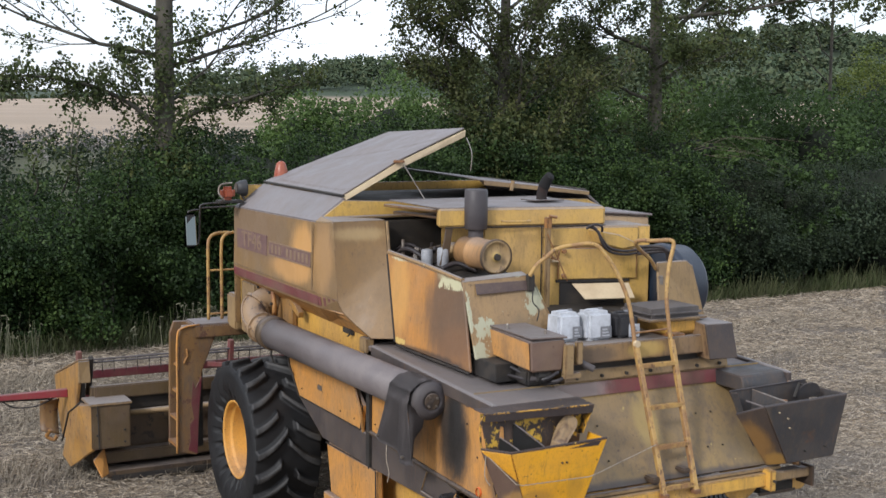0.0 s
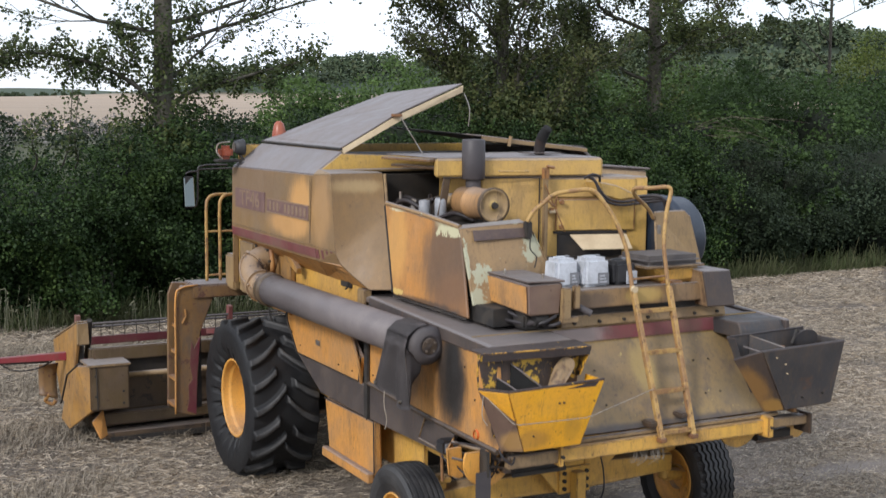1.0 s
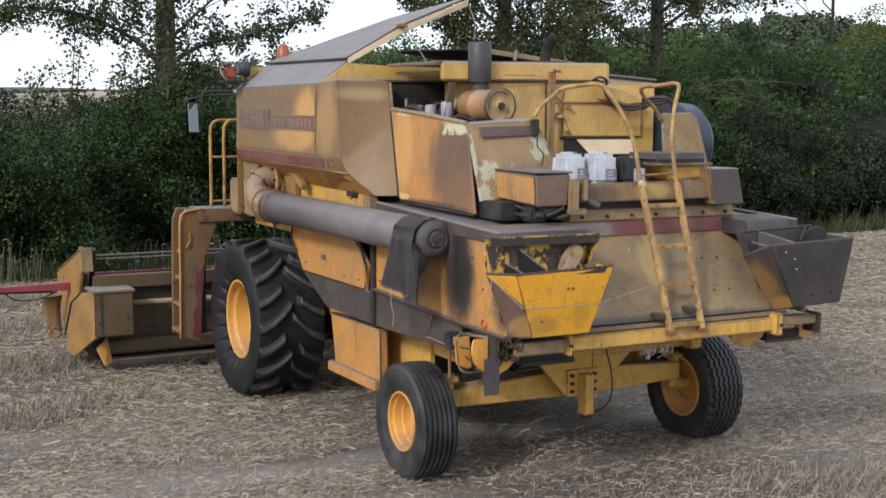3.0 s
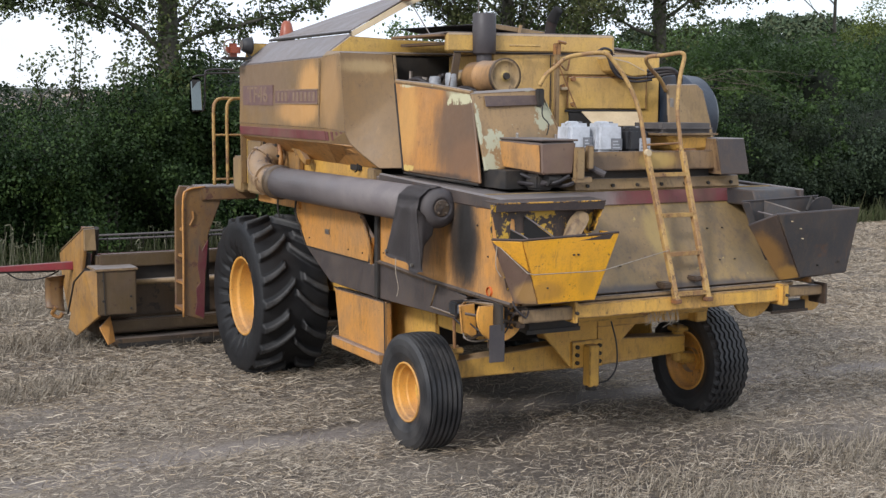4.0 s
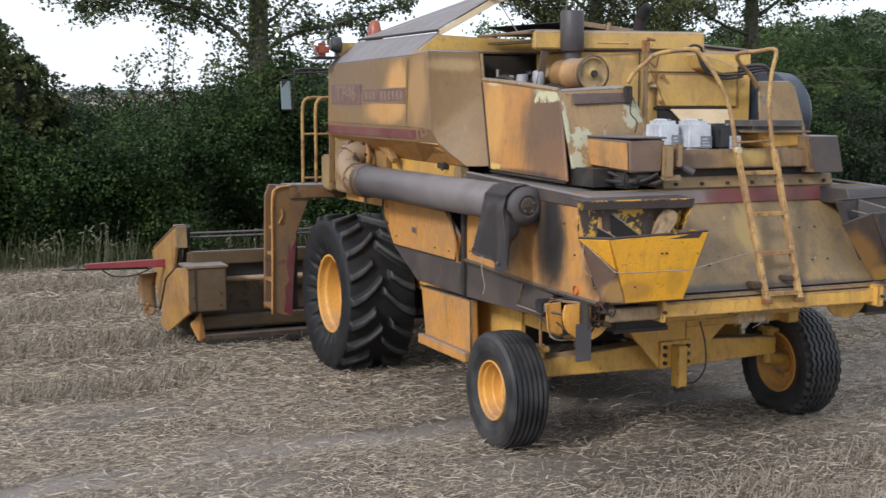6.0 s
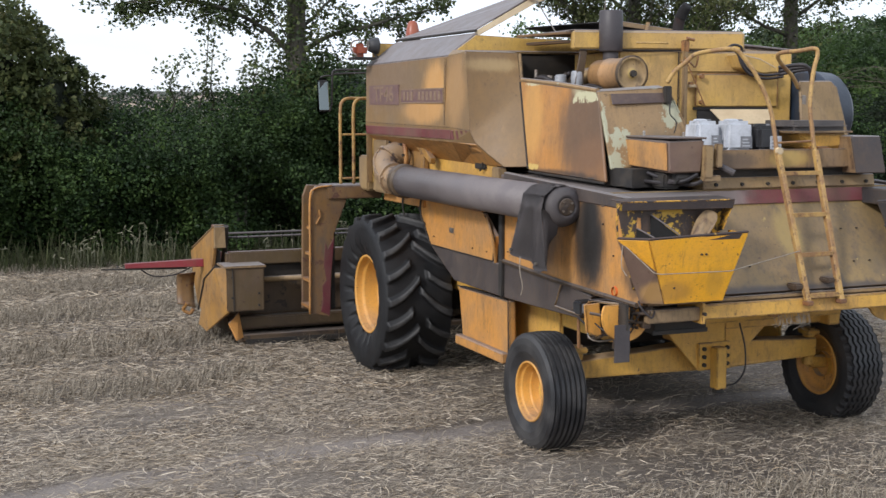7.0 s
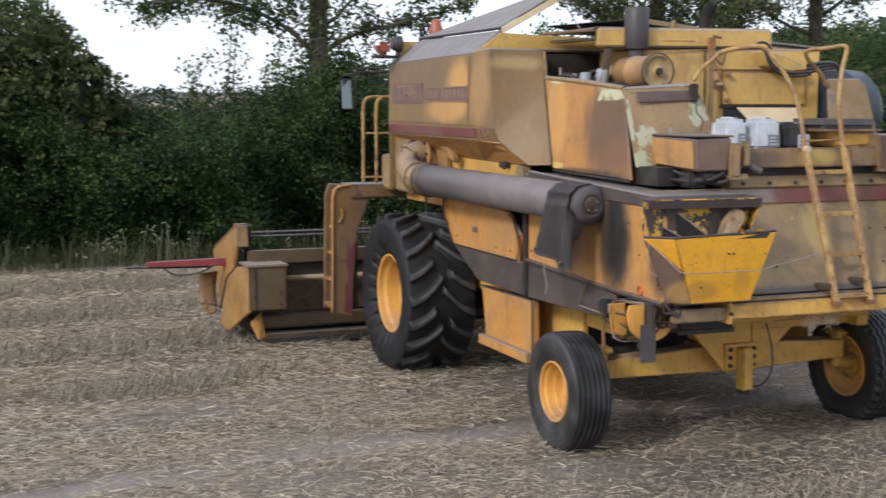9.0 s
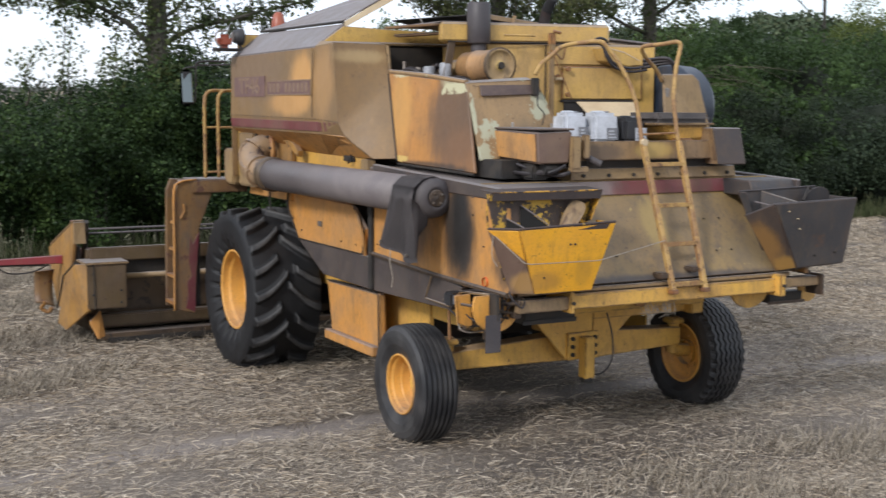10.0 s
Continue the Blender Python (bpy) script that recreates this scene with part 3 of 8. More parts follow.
def wheel(name, centre, R, half, rim_r, side, kind, deep=1.0):
    """side: -1 for the left, whose dished face looks to -x."""
    hub = part(name, lathe([(-0.10 * (2 - deep), 0.0), (-0.10 * (2 - deep), 0.10), (0.06, 0.11), (0.12, 0.12)], (0, 0, 0), "x", 20), M_frame, C)
    ty = lug_tyre(R, half, rim_r, 20, 0.058) if kind == "drive" else rib_tyre(R, half, rim_r, kind == "wavy")
    foot = -centre[2]
    for v in ty.verts:
        if v.co.z < foot + 0.01:
            v.co.x *= 1 + 0.10 * (foot + 0.01 - v.co.z) / 0.06
            v.co.z = max(v.co.z, foot - 0.012)
    tyre = part("tyre", ty, M_tread if kind == "drive" else M_tyre, hub, "black lugged drive tyre" if kind == "drive" else "black ribbed tyre", smooth=kind == "drive")
    h = half * 0.78
    face = [(-h, rim_r * 1.02), (-h - 0.012, rim_r * 1.01), (-h - 0.014, rim_r * 0.97), (-h - 0.004, rim_r * 0.945), (-h + 0.01, rim_r * 0.94), (-h * 0.80, rim_r * 0.935), (-h * 0.78, rim_r * 0.925), (-h * 0.74, rim_r * 0.875), (-h * 0.70, rim_r * 0.865), (-h * 0.25, rim_r * 0.855), (-h * 0.22, rim_r * 0.845), (-h * 0.18, rim_r * 0.805), (-h * 0.14, rim_r * 0.80),
            (h * 0.35 * deep, rim_r * 0.72), (h * 0.42 * deep, rim_r * 0.55), (h * 0.30 * deep, rim_r * 0.42), (h * 0.15 * deep, rim_r * 0.28), (h * 0.12 * deep, 0.0)]
    back = [(h, rim_r * 1.02), (h + 0.012, rim_r), (h + 0.012, rim_r * 0.93), (h * 0.8, rim_r * 0.90), (h * 0.5, rim_r * 0.85), (h * 0.5 * deep, rim_r * 0.76), (h * 0.46 * deep, rim_r * 0.62), (h * 0.43 * deep, rim_r * 0.3), (h * 0.43 * deep, 0)]
    rim_bm = lathe([(s, r) for s, r in face], (0, 0, 0), "x", 48)
    lathe(back, (0, 0, 0), "x", 48, rim_bm)
    lathe([(-h, rim_r * 1.02), (h, rim_r * 1.02)], (0, 0, 0), "x", 48, rim_bm)
    bolts([(h * 0.38 * deep, rim_r * 0.5 * math.cos(a), rim_r * 0.5 * math.sin(a)) for a in np.linspace(0, 2 * math.pi, 9)[:-1]], "x", 0.016, 0.02, rim_bm)
    rim = part("rim", rim_bm, M_rim, hub, "orange-yellow dished steel rim", smooth=True)
    for o in (hub,):
        o.matrix_basis = pose(*centre) @ (Matrix.Identity(4) if side < 0 else Matrix.Rotation(math.pi, 4, "Z"))
    return hub


wheel("front_wheel", (-1.63, 3.62, 0.82), 0.875, 0.385, 0.425, -1, "drive", 1.9)
wheel("front_wheel", (1.63, 3.62, 0.82), 0.875, 0.385, 0.425, 1, "drive")
wheel("rear_wheel", (-1.605, 0.0, 0.480), 0.500, 0.172, 0.252, -1, "rib", 2.0)
wheel("rear_wheel", (1.36, -0.02, 0.495), 0.520, 0.205, 0.28, 1, "wavy")

# rear axle and hitch
part("rear_axle", hull([(-1.32, y, z) for y in (-0.09, 0.09) for z in (0.57, 0.72)] + [(-0.1, y, z) for y in (-0.1, 0.1) for z in (0.55, 0.80)] + [(0.1, y, z) for y in (-0.1, 0.1) for z in (0.55, 0.80)] + [(1.14, y, z) for y in (-0.09, 0.09) for z in (0.59, 0.75)], 0.008), M_frame, C, "dusty yellow box-section axle beam")
for s, x in ((-1, -1.30), (1, 1.12)):
    ax = bmesh.new()
    rod([(x, 0, 0.50), (x, 0, 0.84)], 0.055, 12, ax)
    block(x - 0.07, x + 0.07, -0.08, 0.08, 0.78, 0.83, 0.01, ax)
    rod([(x, 0, 0.53), (x + s * 0.26, 0, 0.50)], 0.06, 12, ax)
    part("steering_knuckle", ax, M_frame, C)
part("hitch_post", block(-0.138, -0.036, -0.38, -0.27, 0.435, 0.80, 0.008), M_frame, C)
part("hitch_plate", block(-0.252, 0.078, -0.272, -0.236, 0.59, 0.83, 0.006), M_frame, C)
each_bolt("hitch_bolt", [(x, -0.276, z) for x in (-0.205, 0.03) for z in (0.64, 0.71, 0.78)], "y", 0.019, 0.018, M_dark, C)
part("hitch_pin", rod([(-0.085, -0.325, 0.40), (-0.085, -0.325, 0.45)], 0.050, 12), M_dark, C)
for x0, x1 in ((-0.60, -0.22), (0.55, 0.06)):
    part("gusset", sheet([(x0, -0.20, 0.99), (x1, -0.20, 0.95), (x1, -0.22, 0.62), (x1 - (0.04 if x1 < 0 else -0.04), -0.22, 0.60)], 0.03, 0.004), M_frame, C)
part("gusset", block(-0.27, 0.03, -0.20, 0.30, 0.78, 1.26, 0.01), M_frame, C)
part("cross_tube", block(0.03, 1.10, -0.24, -0.12, 0.93, 1.05, 0.008), M_frame, C)
part("sieve_box", block(-1.0, 0.9, 0.05, 0.60, 1.02, 1.30, 0.01), M_dark, C)
part("feed_spring", rod([(0.03 + 0.20 * q / 60, -0.27 + 0.018 * math.cos(q * 0.9), 1.09 + 0.018 * math.sin(q * 0.9)) for q in range(60)], 0.004, 5), M_rust, C)
part("cross_member", block(-1.25, 1.15, -0.40, -0.30, 1.02, 1.16, 0.01), M_frame, C)
part("rear_frame_plate", block(-0.275, 0.035, -0.235, -0.205, 0.80, 1.30, 0.006), M_frame, C, "yellow plate joining axle and bumper")
part("hydraulic_hose", rod(smooth_line([(0.10, -0.35, 1.0), (0.14, -0.38, 0.8), (0.13, -0.40, 0.6), (0.05, -0.38, 0.48), (-0.05, -0.34, 0.46)]), 0.0075, 8), M_cable, C, smooth=True)

# chassis, dark underside and the side bodywork
ch = extrude([(-0.70, 2.0), (-0.90, 1.45), (0.5, 1.34), (0.9, 1.0), (3.9, 1.0), (3.9, 2.0)], "x", -1.05, 1.05, 0.02)
part("threshing_body", ch, M_dark, C, "grimy dark body between the wheels")
part("chassis_beam", block(-1.18, -1.05, -0.35, 4.2, 0.92, 1.12, 0.01), M_frame, C)
part("chassis_beam", block(1.05, 1.18, -0.35, 4.2, 0.92, 1.12, 0.01), M_frame, C)
# added block for the dark clutter here; it also shades the ground below
part("underbody_block", extrude([(0.75, 0.98), (0.95, 0.62), (3.2, 0.50), (3.3, 1.0)], "x", -1.0, 1.0, 0.02), M_dark, C, "dark block added under the body to keep light out")
part("front_axle", block(-1.6, 1.6, 3.42, 3.82, 0.62, 0.98, 0.03), M_dark, C)
for s in (-1, 1):
    x = s * 1.5
    i = s * 0.03
    part("side_panel", extrude([(3.27, 1.89), (2.84, 1.425), (1.27, 1.425), (1.22, 1.66), (1.46, 1.84), (1.55, 1.87)], "x", x, x - s * 0.04, 0.006), M_side, C, "orange yellow side panel with cut corner")
    part("belt_panel", extrude([(2.835, 1.42), (2.20, 1.13), (1.11, 1.12), (1.11, 1.42)], "x", x + i * 0.2, x - s * 0.04, 0.006), M_belt, C, "dark brown painted side belt")
    part("belt_panel", extrude([(1.06, 1.44), (1.06, 1.12), (0.45, 1.13), (-0.42, 1.15), (-0.62, 1.36), (-0.1, 1.40)], "x", x + i * 0.1, x - s * 0.05, 0.006), M_belt, C, "dark brown painted side belt")
    part("rear_side_panel", extrude([(1.04, 2.22), (1.04, 1.45), (-0.1, 1.41), (-0.62, 1.37), (-1.33, 1.385), (-1.30, 1.75), (-1.27, 2.10), (-0.5, 2.15)], "x", x, x - s * 0.04, 0.006), M_side, C, "orange side panel with soot-black vertical stain")
    part("side_frame", block(min(x - s * 0.10, x - s * 0.04), max(x - s * 0.10, x - s * 0.04), 1.05, 1.24, 1.12, 2.2, 0.008), M_frame, C)
    part("lower_hatch", extrude([(2.23, 1.07), (2.13, 0.63), (2.13, 0.52), (1.06, 0.52), (1.02, 0.60), (1.04, 1.09)], "x", x + s * -0.05, x - s * 0.13, 0.02), M_side, C, "orange hatch box with a ledge")
    part("ledge", extrude([(2.14, 0.60), (2.14, 0.50), (1.03, 0.50), (1.03, 0.60)], "x", x + s * 0.02, x - s * 0.05, 0.012), M_side, C)
    part("inner_panel", block(min(s * 1.2, s * 1.16), max(s * 1.2, s * 1.16), 0.5, 1.6, 0.62, 1.2, 0.006), M_frame, C, "ochre sheet panel behind the hatch")
    part("edge_trim", rod([(x + s * 0.01, 1.08, 1.46), (x + s * 0.012, -0.1, 1.41), (x + s * 0.012, -1.32, 1.39)], 0.022, 6), M_skid, C)
# small things on the left side
part("data_plate", block(-1.512, -1.498, 2.22, 2.32, 1.60, 1.65, 0.003), M_steel, C, "small metal data plate")
part("reflector", lathe([(-0.012, 0.035), (0.0, 0.04), (0.01, 0.04)], (-1.505, -0.98, 1.45), "x", 16), M_amber, C, "round amber reflector")
each_bolt("latch", [(-1.505, 1.085, z) for z in (1.17, 1.22, 1.38)], "x", 0.02, 0.015, M_steel, C)
part("strap", block(-1.53, -1.50, 1.02, 1.10, 1.13, 2.05, 0.006), M_dark, C)
part("bracket", rod(smooth_line([(-1.50, 1.42, 1.82), (-1.53, 1.28, 1.72), (-1.53, 1.20, 1.58), (-1.5, 1.22, 1.42)]), 0.016, 7), M_rust, C)
hook = rod([(-1.515, -0.12, 1.40), (-1.53, -0.04, 1.20), (-1.53, -0.46, 1.19)], 0.009, 6)
part("wire_stay", hook, M_khaki, C)
part("lamp_box", block(-1.635, -1.495, -0.68, -0.54, 1.222, 1.330, 0.015), M_blackplastic, C, "black rear lamp box")
part("lamp_lens", block(-1.62, -1.51, -0.690, -0.676, 1.240, 1.315, 0.004), M_print, C)
part("stabiliser_bar", rod([(-1.58, -0.45, 1.24), (-1.55, -1.0, 1.28), (-1.42, -1.36, 1.33)], 0.014, 7), M_skid, C)
part("stabiliser_bar", rod([(-1.56, -0.75, 1.20), (-1.44, -1.22, 1.20)], 0.012, 7), M_skid, C)
part("bracket_plate", sheet([(-1.748, -0.95, 1.354), (-1.726, -0.95, 1.141), (-1.64, -0.95, 1.105), (-1.596, -0.95, 1.113), (-1.618, -0.95, 1.359)], 0.024, 0.004), M_guard, C, "bright yellow bracket plate")
part("bracket_web", sheet([(-1.748, -0.96, 1.35), (-1.726, -0.96, 1.145), (-1.50, -0.62, 1.16), (-1.50, -0.62, 1.34)], 0.014, 0.003), M_guard, C)
rim_pts = [(-1.53 + 0.205 * math.cos(a), 1.295 + 0.20 * math.sin(a)) for a in np.linspace(radians(155), radians(385), 22)]
part("guard_plate", extrude(rim_pts, "y", -1.20, -1.175, 0.004), M_guard, C, "rounded yellow guard plate")
part("guard_slot", block(-1.60, -1.565, -1.206, -1.198, 1.24, 1.35, 0.003), M_dark, C)
part("guard_slot", block(-1.50, -1.47, -1.206, -1.198, 1.20, 1.37, 0.003), M_dark, C)
part("guard_slot", block(-1.40, -1.375, -1.206, -1.198, 1.26, 1.38, 0.003), M_rust, C)
part("guard_bar", rod([(-1.74, -1.02, 1.30), (-1.56, -1.22, 1.27), (-1.36, -1.24, 1.225)], 0.012, 6), M_skid, C)
part("control_cable", rod(smooth_line([(-1.60, -0.70, 1.25), (-1.66, -0.98, 1.20), (-1.62, -1.10, 1.16), (-1.54, -1.215, 1.20), (-1.47, -1.22, 1.33), (-1.42, -1.24, 1.41), (-1.38, -1.30, 1.42)], 5), 0.006, 6), M_cable, C)
part("control_cable", rod(smooth_line([(-1.66, -0.85, 1.37), (-1.60, -1.05, 1.40), (-1.50, -1.21, 1.36), (-1.45, -1.22, 1.26), (-1.50, -1.21, 1.16)], 5), 0.006, 6), M_cable, C)
part("guard_bar", rod([(-1.62, -0.80, 1.36), (-1.58, -1.10, 1.375), (-1.34, -1.28, 1.345)], 0.013, 6), M_khaki, C)
part("mudflap", block(-1.69, -1.56, -1.315, -1.30, 0.965, 1.25, 0.004), M_pipe, C, "grey hanging flap")
part("drive_pulley", lathe([(-0.03, 0.0), (-0.03, 0.085), (-0.012, 0.075), (0.012, 0.075), (0.03, 0.085), (0.03, 0.0)], (-1.30, -0.34, 1.06), "x", 22), M_skid, C, "greasy belt pulley")
part("linkage_rod", rod(smooth_line([(-1.28, -0.62, 1.14), (-1.30, -0.40, 0.98), (-1.24, -0.10, 0.92)], 4), 0.013, 7), M_skid, C)
part("linkage_rod", rod([(-1.20, -0.50, 1.16), (-1.22, -0.48, 0.90)], 0.014, 7), M_skid, C)
part("linkage_rod", rod([(-1.45, -0.30, 1.16), (-1.43, -0.28, 0.88)], 0.014, 7), M_rust, C)
part("oil_pipe", rod(smooth_line([(-1.50, -0.55, 1.10), (-1.52, -0.62, 1.03), (-1.44, -0.66, 1.00), (-1.20, -0.60, 1.01)], 5), 0.008, 6), M_steel, C)
part("flap_hanger", block(-1.60, -1.575, -1.318, -1.20, 1.20, 1.40, 0.004), M_dark, C)
part("bracket_lug", block(-1.42, -1.36, -1.28, -1.18, 1.20, 1.36, 0.006), M_skid, C)
part("cable", rod(smooth_line([(-1.58, -0.55, 1.18), (-1.56, -0.8, 1.10), (-1.53, -1.0, 1.12), (-1.48, -1.2, 1.22), (-1.45, -1.3, 1.36)]), 0.008, 6), M_cable, C)
part("cable", rod(smooth_line([(-1.50, -1.32, 1.42), (-1.49, -1.37, 1.36), (-1.42, -1.38, 1.30), (-1.37, -1.34, 1.34)]), 0.008, 6), M_cable, C)

# dark gaps along the panel edges
for pts in ([(-1.508, 2.83, 1.424), (-1.508, 1.28, 1.424)], [(-1.507, 1.27, 1.43), (-1.507, 1.225, 1.66), (-1.507, 1.46, 1.84)], [(-1.512, 1.075, 1.10), (-1.512, 1.075, 2.05)], [(-1.457, 2.22, 1.072), (-1.457, 1.05, 1.092)],
            [(-1.458, 1.035, 1.08), (-1.458, 1.02, 0.60)], [(-1.508, 3.26, 1.885), (-1.508, 2.85, 1.43)], [(-1.508, 1.05, 1.448), (-1.508, -0.1, 1.408), (-1.508, -0.62, 1.37)]):
    part("panel_gap", rod(pts, 0.007, 5), M_dark, C)

# deck, rear panel, flange and stripe
part("deck", extrude([(1.30, 2.24), (-0.05, 2.20), (-0.78, 2.17), (-0.80, 2.10), (1.30, 2.0)], "x", -1.46, 1.46, 0.01), M_deck, C, "dusty grey deck plate")
for s in (-1, 1):
    x0, x1 = (-1.505, -0.74) if s < 0 else (1.06, 1.50)
    if s > 0:
        part("deck_end", hull([(x, y, z) for x, dx in ((0.96, 0), (1.50, 1)) for y, z in ((-0.70, 2.185), (-1.15 + 0.03 * dx, 2.18), (-1.18 + 0.02 * dx, 2.13), (-1.20, 2.05), (-0.70, 2.05))] + [(1.56, -1.19, 2.05), (1.56, -0.72, 2.05)], 0.010), M_black, C, "dark grey deck corner")
    else:
        part("deck_end", hull([(x, y, z) for x in (x0, x1) for y, z in ((-0.70, 2.19), (-1.18, 2.178), (-1.19, 2.15), (-0.75, 2.08))], 0.006), M_deck, C, "dark deck corner")
    part("edge_band", extrude([(1.04, 2.27), (1.04, 2.12), (-1.19, 2.085), (-1.19, 2.182)], "x", s * 1.51, s * 1.46, 0.01), M_belt, C, "dark maroon-brown edge band")
part("rear_panel", extrude([(-0.80, 2.20), (-0.83, 2.06), (-1.28, 1.42), (-1.24, 1.40), (-0.70, 2.06)], "x", -1.49, 1.49, 0.004), M_rear, C, "khaki dusty rear panel")
fl = extrude([(-0.60, 2.30), (-0.80, 2.295), (-0.825, 2.20), (-0.78, 2.19), (-0.60, 2.20)], "x", -0.62, 1.10, 0.006)
part("flange", fl, M_khaki, C, "bolted khaki flange")
each_bolt("flange_bolt", [(x, -0.815, 2.235) for x in np.linspace(-0.5, 1.0, 7)], "y", 0.015, 0.02, M_dark, C)
part("stripe", extrude([(-0.822, 2.185), (-0.838, 2.075), (-0.82, 2.07), (-0.80, 2.185)], "x", -0.72, 1.16, 0.002), M_maroon, C, "faded maroon stripe")
part("panel_lip", block(-1.42, 1.30, -1.32, -1.27, 1.375, 1.405, 0.006), M_khaki, C)
each_bolt("rivet", [(x, y, z) for x in (-0.4, 0.62, 0.78) for y, z in ((-0.985, 1.86), (-1.16, 1.61))], "y", 0.006, 0.010, M_dark, C)
part("bumper_beam", block(-0.95, 1.12, -1.36, -1.24, 1.25, 1.365, 0.008), M_frame, C, "yellow rear bumper beam")
part("bumper_beam", block(-1.42, -0.95, -1.34, -1.24, 1.245, 1.345, 0.008), M_khaki, C, "dull rear bumper end")
part("bumper_strap", block(-0.97, -0.94, -1.372, -1.23, 1.22, 1.385, 0.004), M_frame, C)
part("bumper_beam", block(1.12, 1.60, -1.36, -1.24, 1.28, 1.36, 0.008), M_khaki, C, "dull rear bumper end")
part("bumper_end_plate", block(1.585, 1.615, -1.40, -1.20, 1.20, 1.38, 0.006), M_skid, C)
part("bracket", block(1.10, 1.16, -1.42, -1.24, 1.22, 1.40, 0.008), M_frame, C)
part("bumper_bolt", bolts([(-0.955, -1.375, 1.30)], "y", 0.014, 0.02), M_dark, C)
part("bumper_bolt", bolts([(1.13, -1.425, 1.31)], "y", 0.014, 0.02), M_dark, C)
for xc, rd, zc in ((0.98, 0.225, 1.325), (1.64, 0.105, 1.215)):
    part("spreader_disc", lathe([(-0.012, 0.0), (-0.012, rd), (0.012, rd), (0.012, 0.0)], (xc, -1.17, zc), "y", 32), M_frame, C, "yellow round spreader plate")
part("spreader_rail", block(1.18, 1.56, -1.2, -1.1, 1.125, 1.215, 0.006), M_dark, C)
part("spreader_edge", block(1.16, 1.58, -1.215, -1.2, 1.115, 1.14, 0.004), M_skid, C)
part("sieve_tail", block(-1.25, -0.78, -1.15, -0.7, 1.12, 1.24, 0.006), M_dark, C, "dark sieve tail under the panel")
part("sieve_edge", block(-1.28, -0.78, -1.17, -1.15, 1.12, 1.155, 0.004), M_dark, C)
part("pulley", lathe([(-0.03, 0.0), (-0.03, 0.08), (0.0, 0.065), (0.03, 0.08), (0.03, 0)], (0.34, -0.5, 1.14), "y", 20), M_rust, C)
tw = bmesh.new()
rng = random.Random(5)
for q in range(30):
    x = -0.22 + rng.random() * 0.30
    rod(smooth_line([(x, -1.30, 1.25), (x + rng.uniform(-.03, .03), -1.31, 1.16), (x + rng.uniform(-.06, .06), -1.28, 1.10 + rng.random() * 0.12)], 3), 0.0016, 4, tw)
tagged(part("straw_tuft", tw, M_string, C, "tangled straw and twine"), kind="stuff")


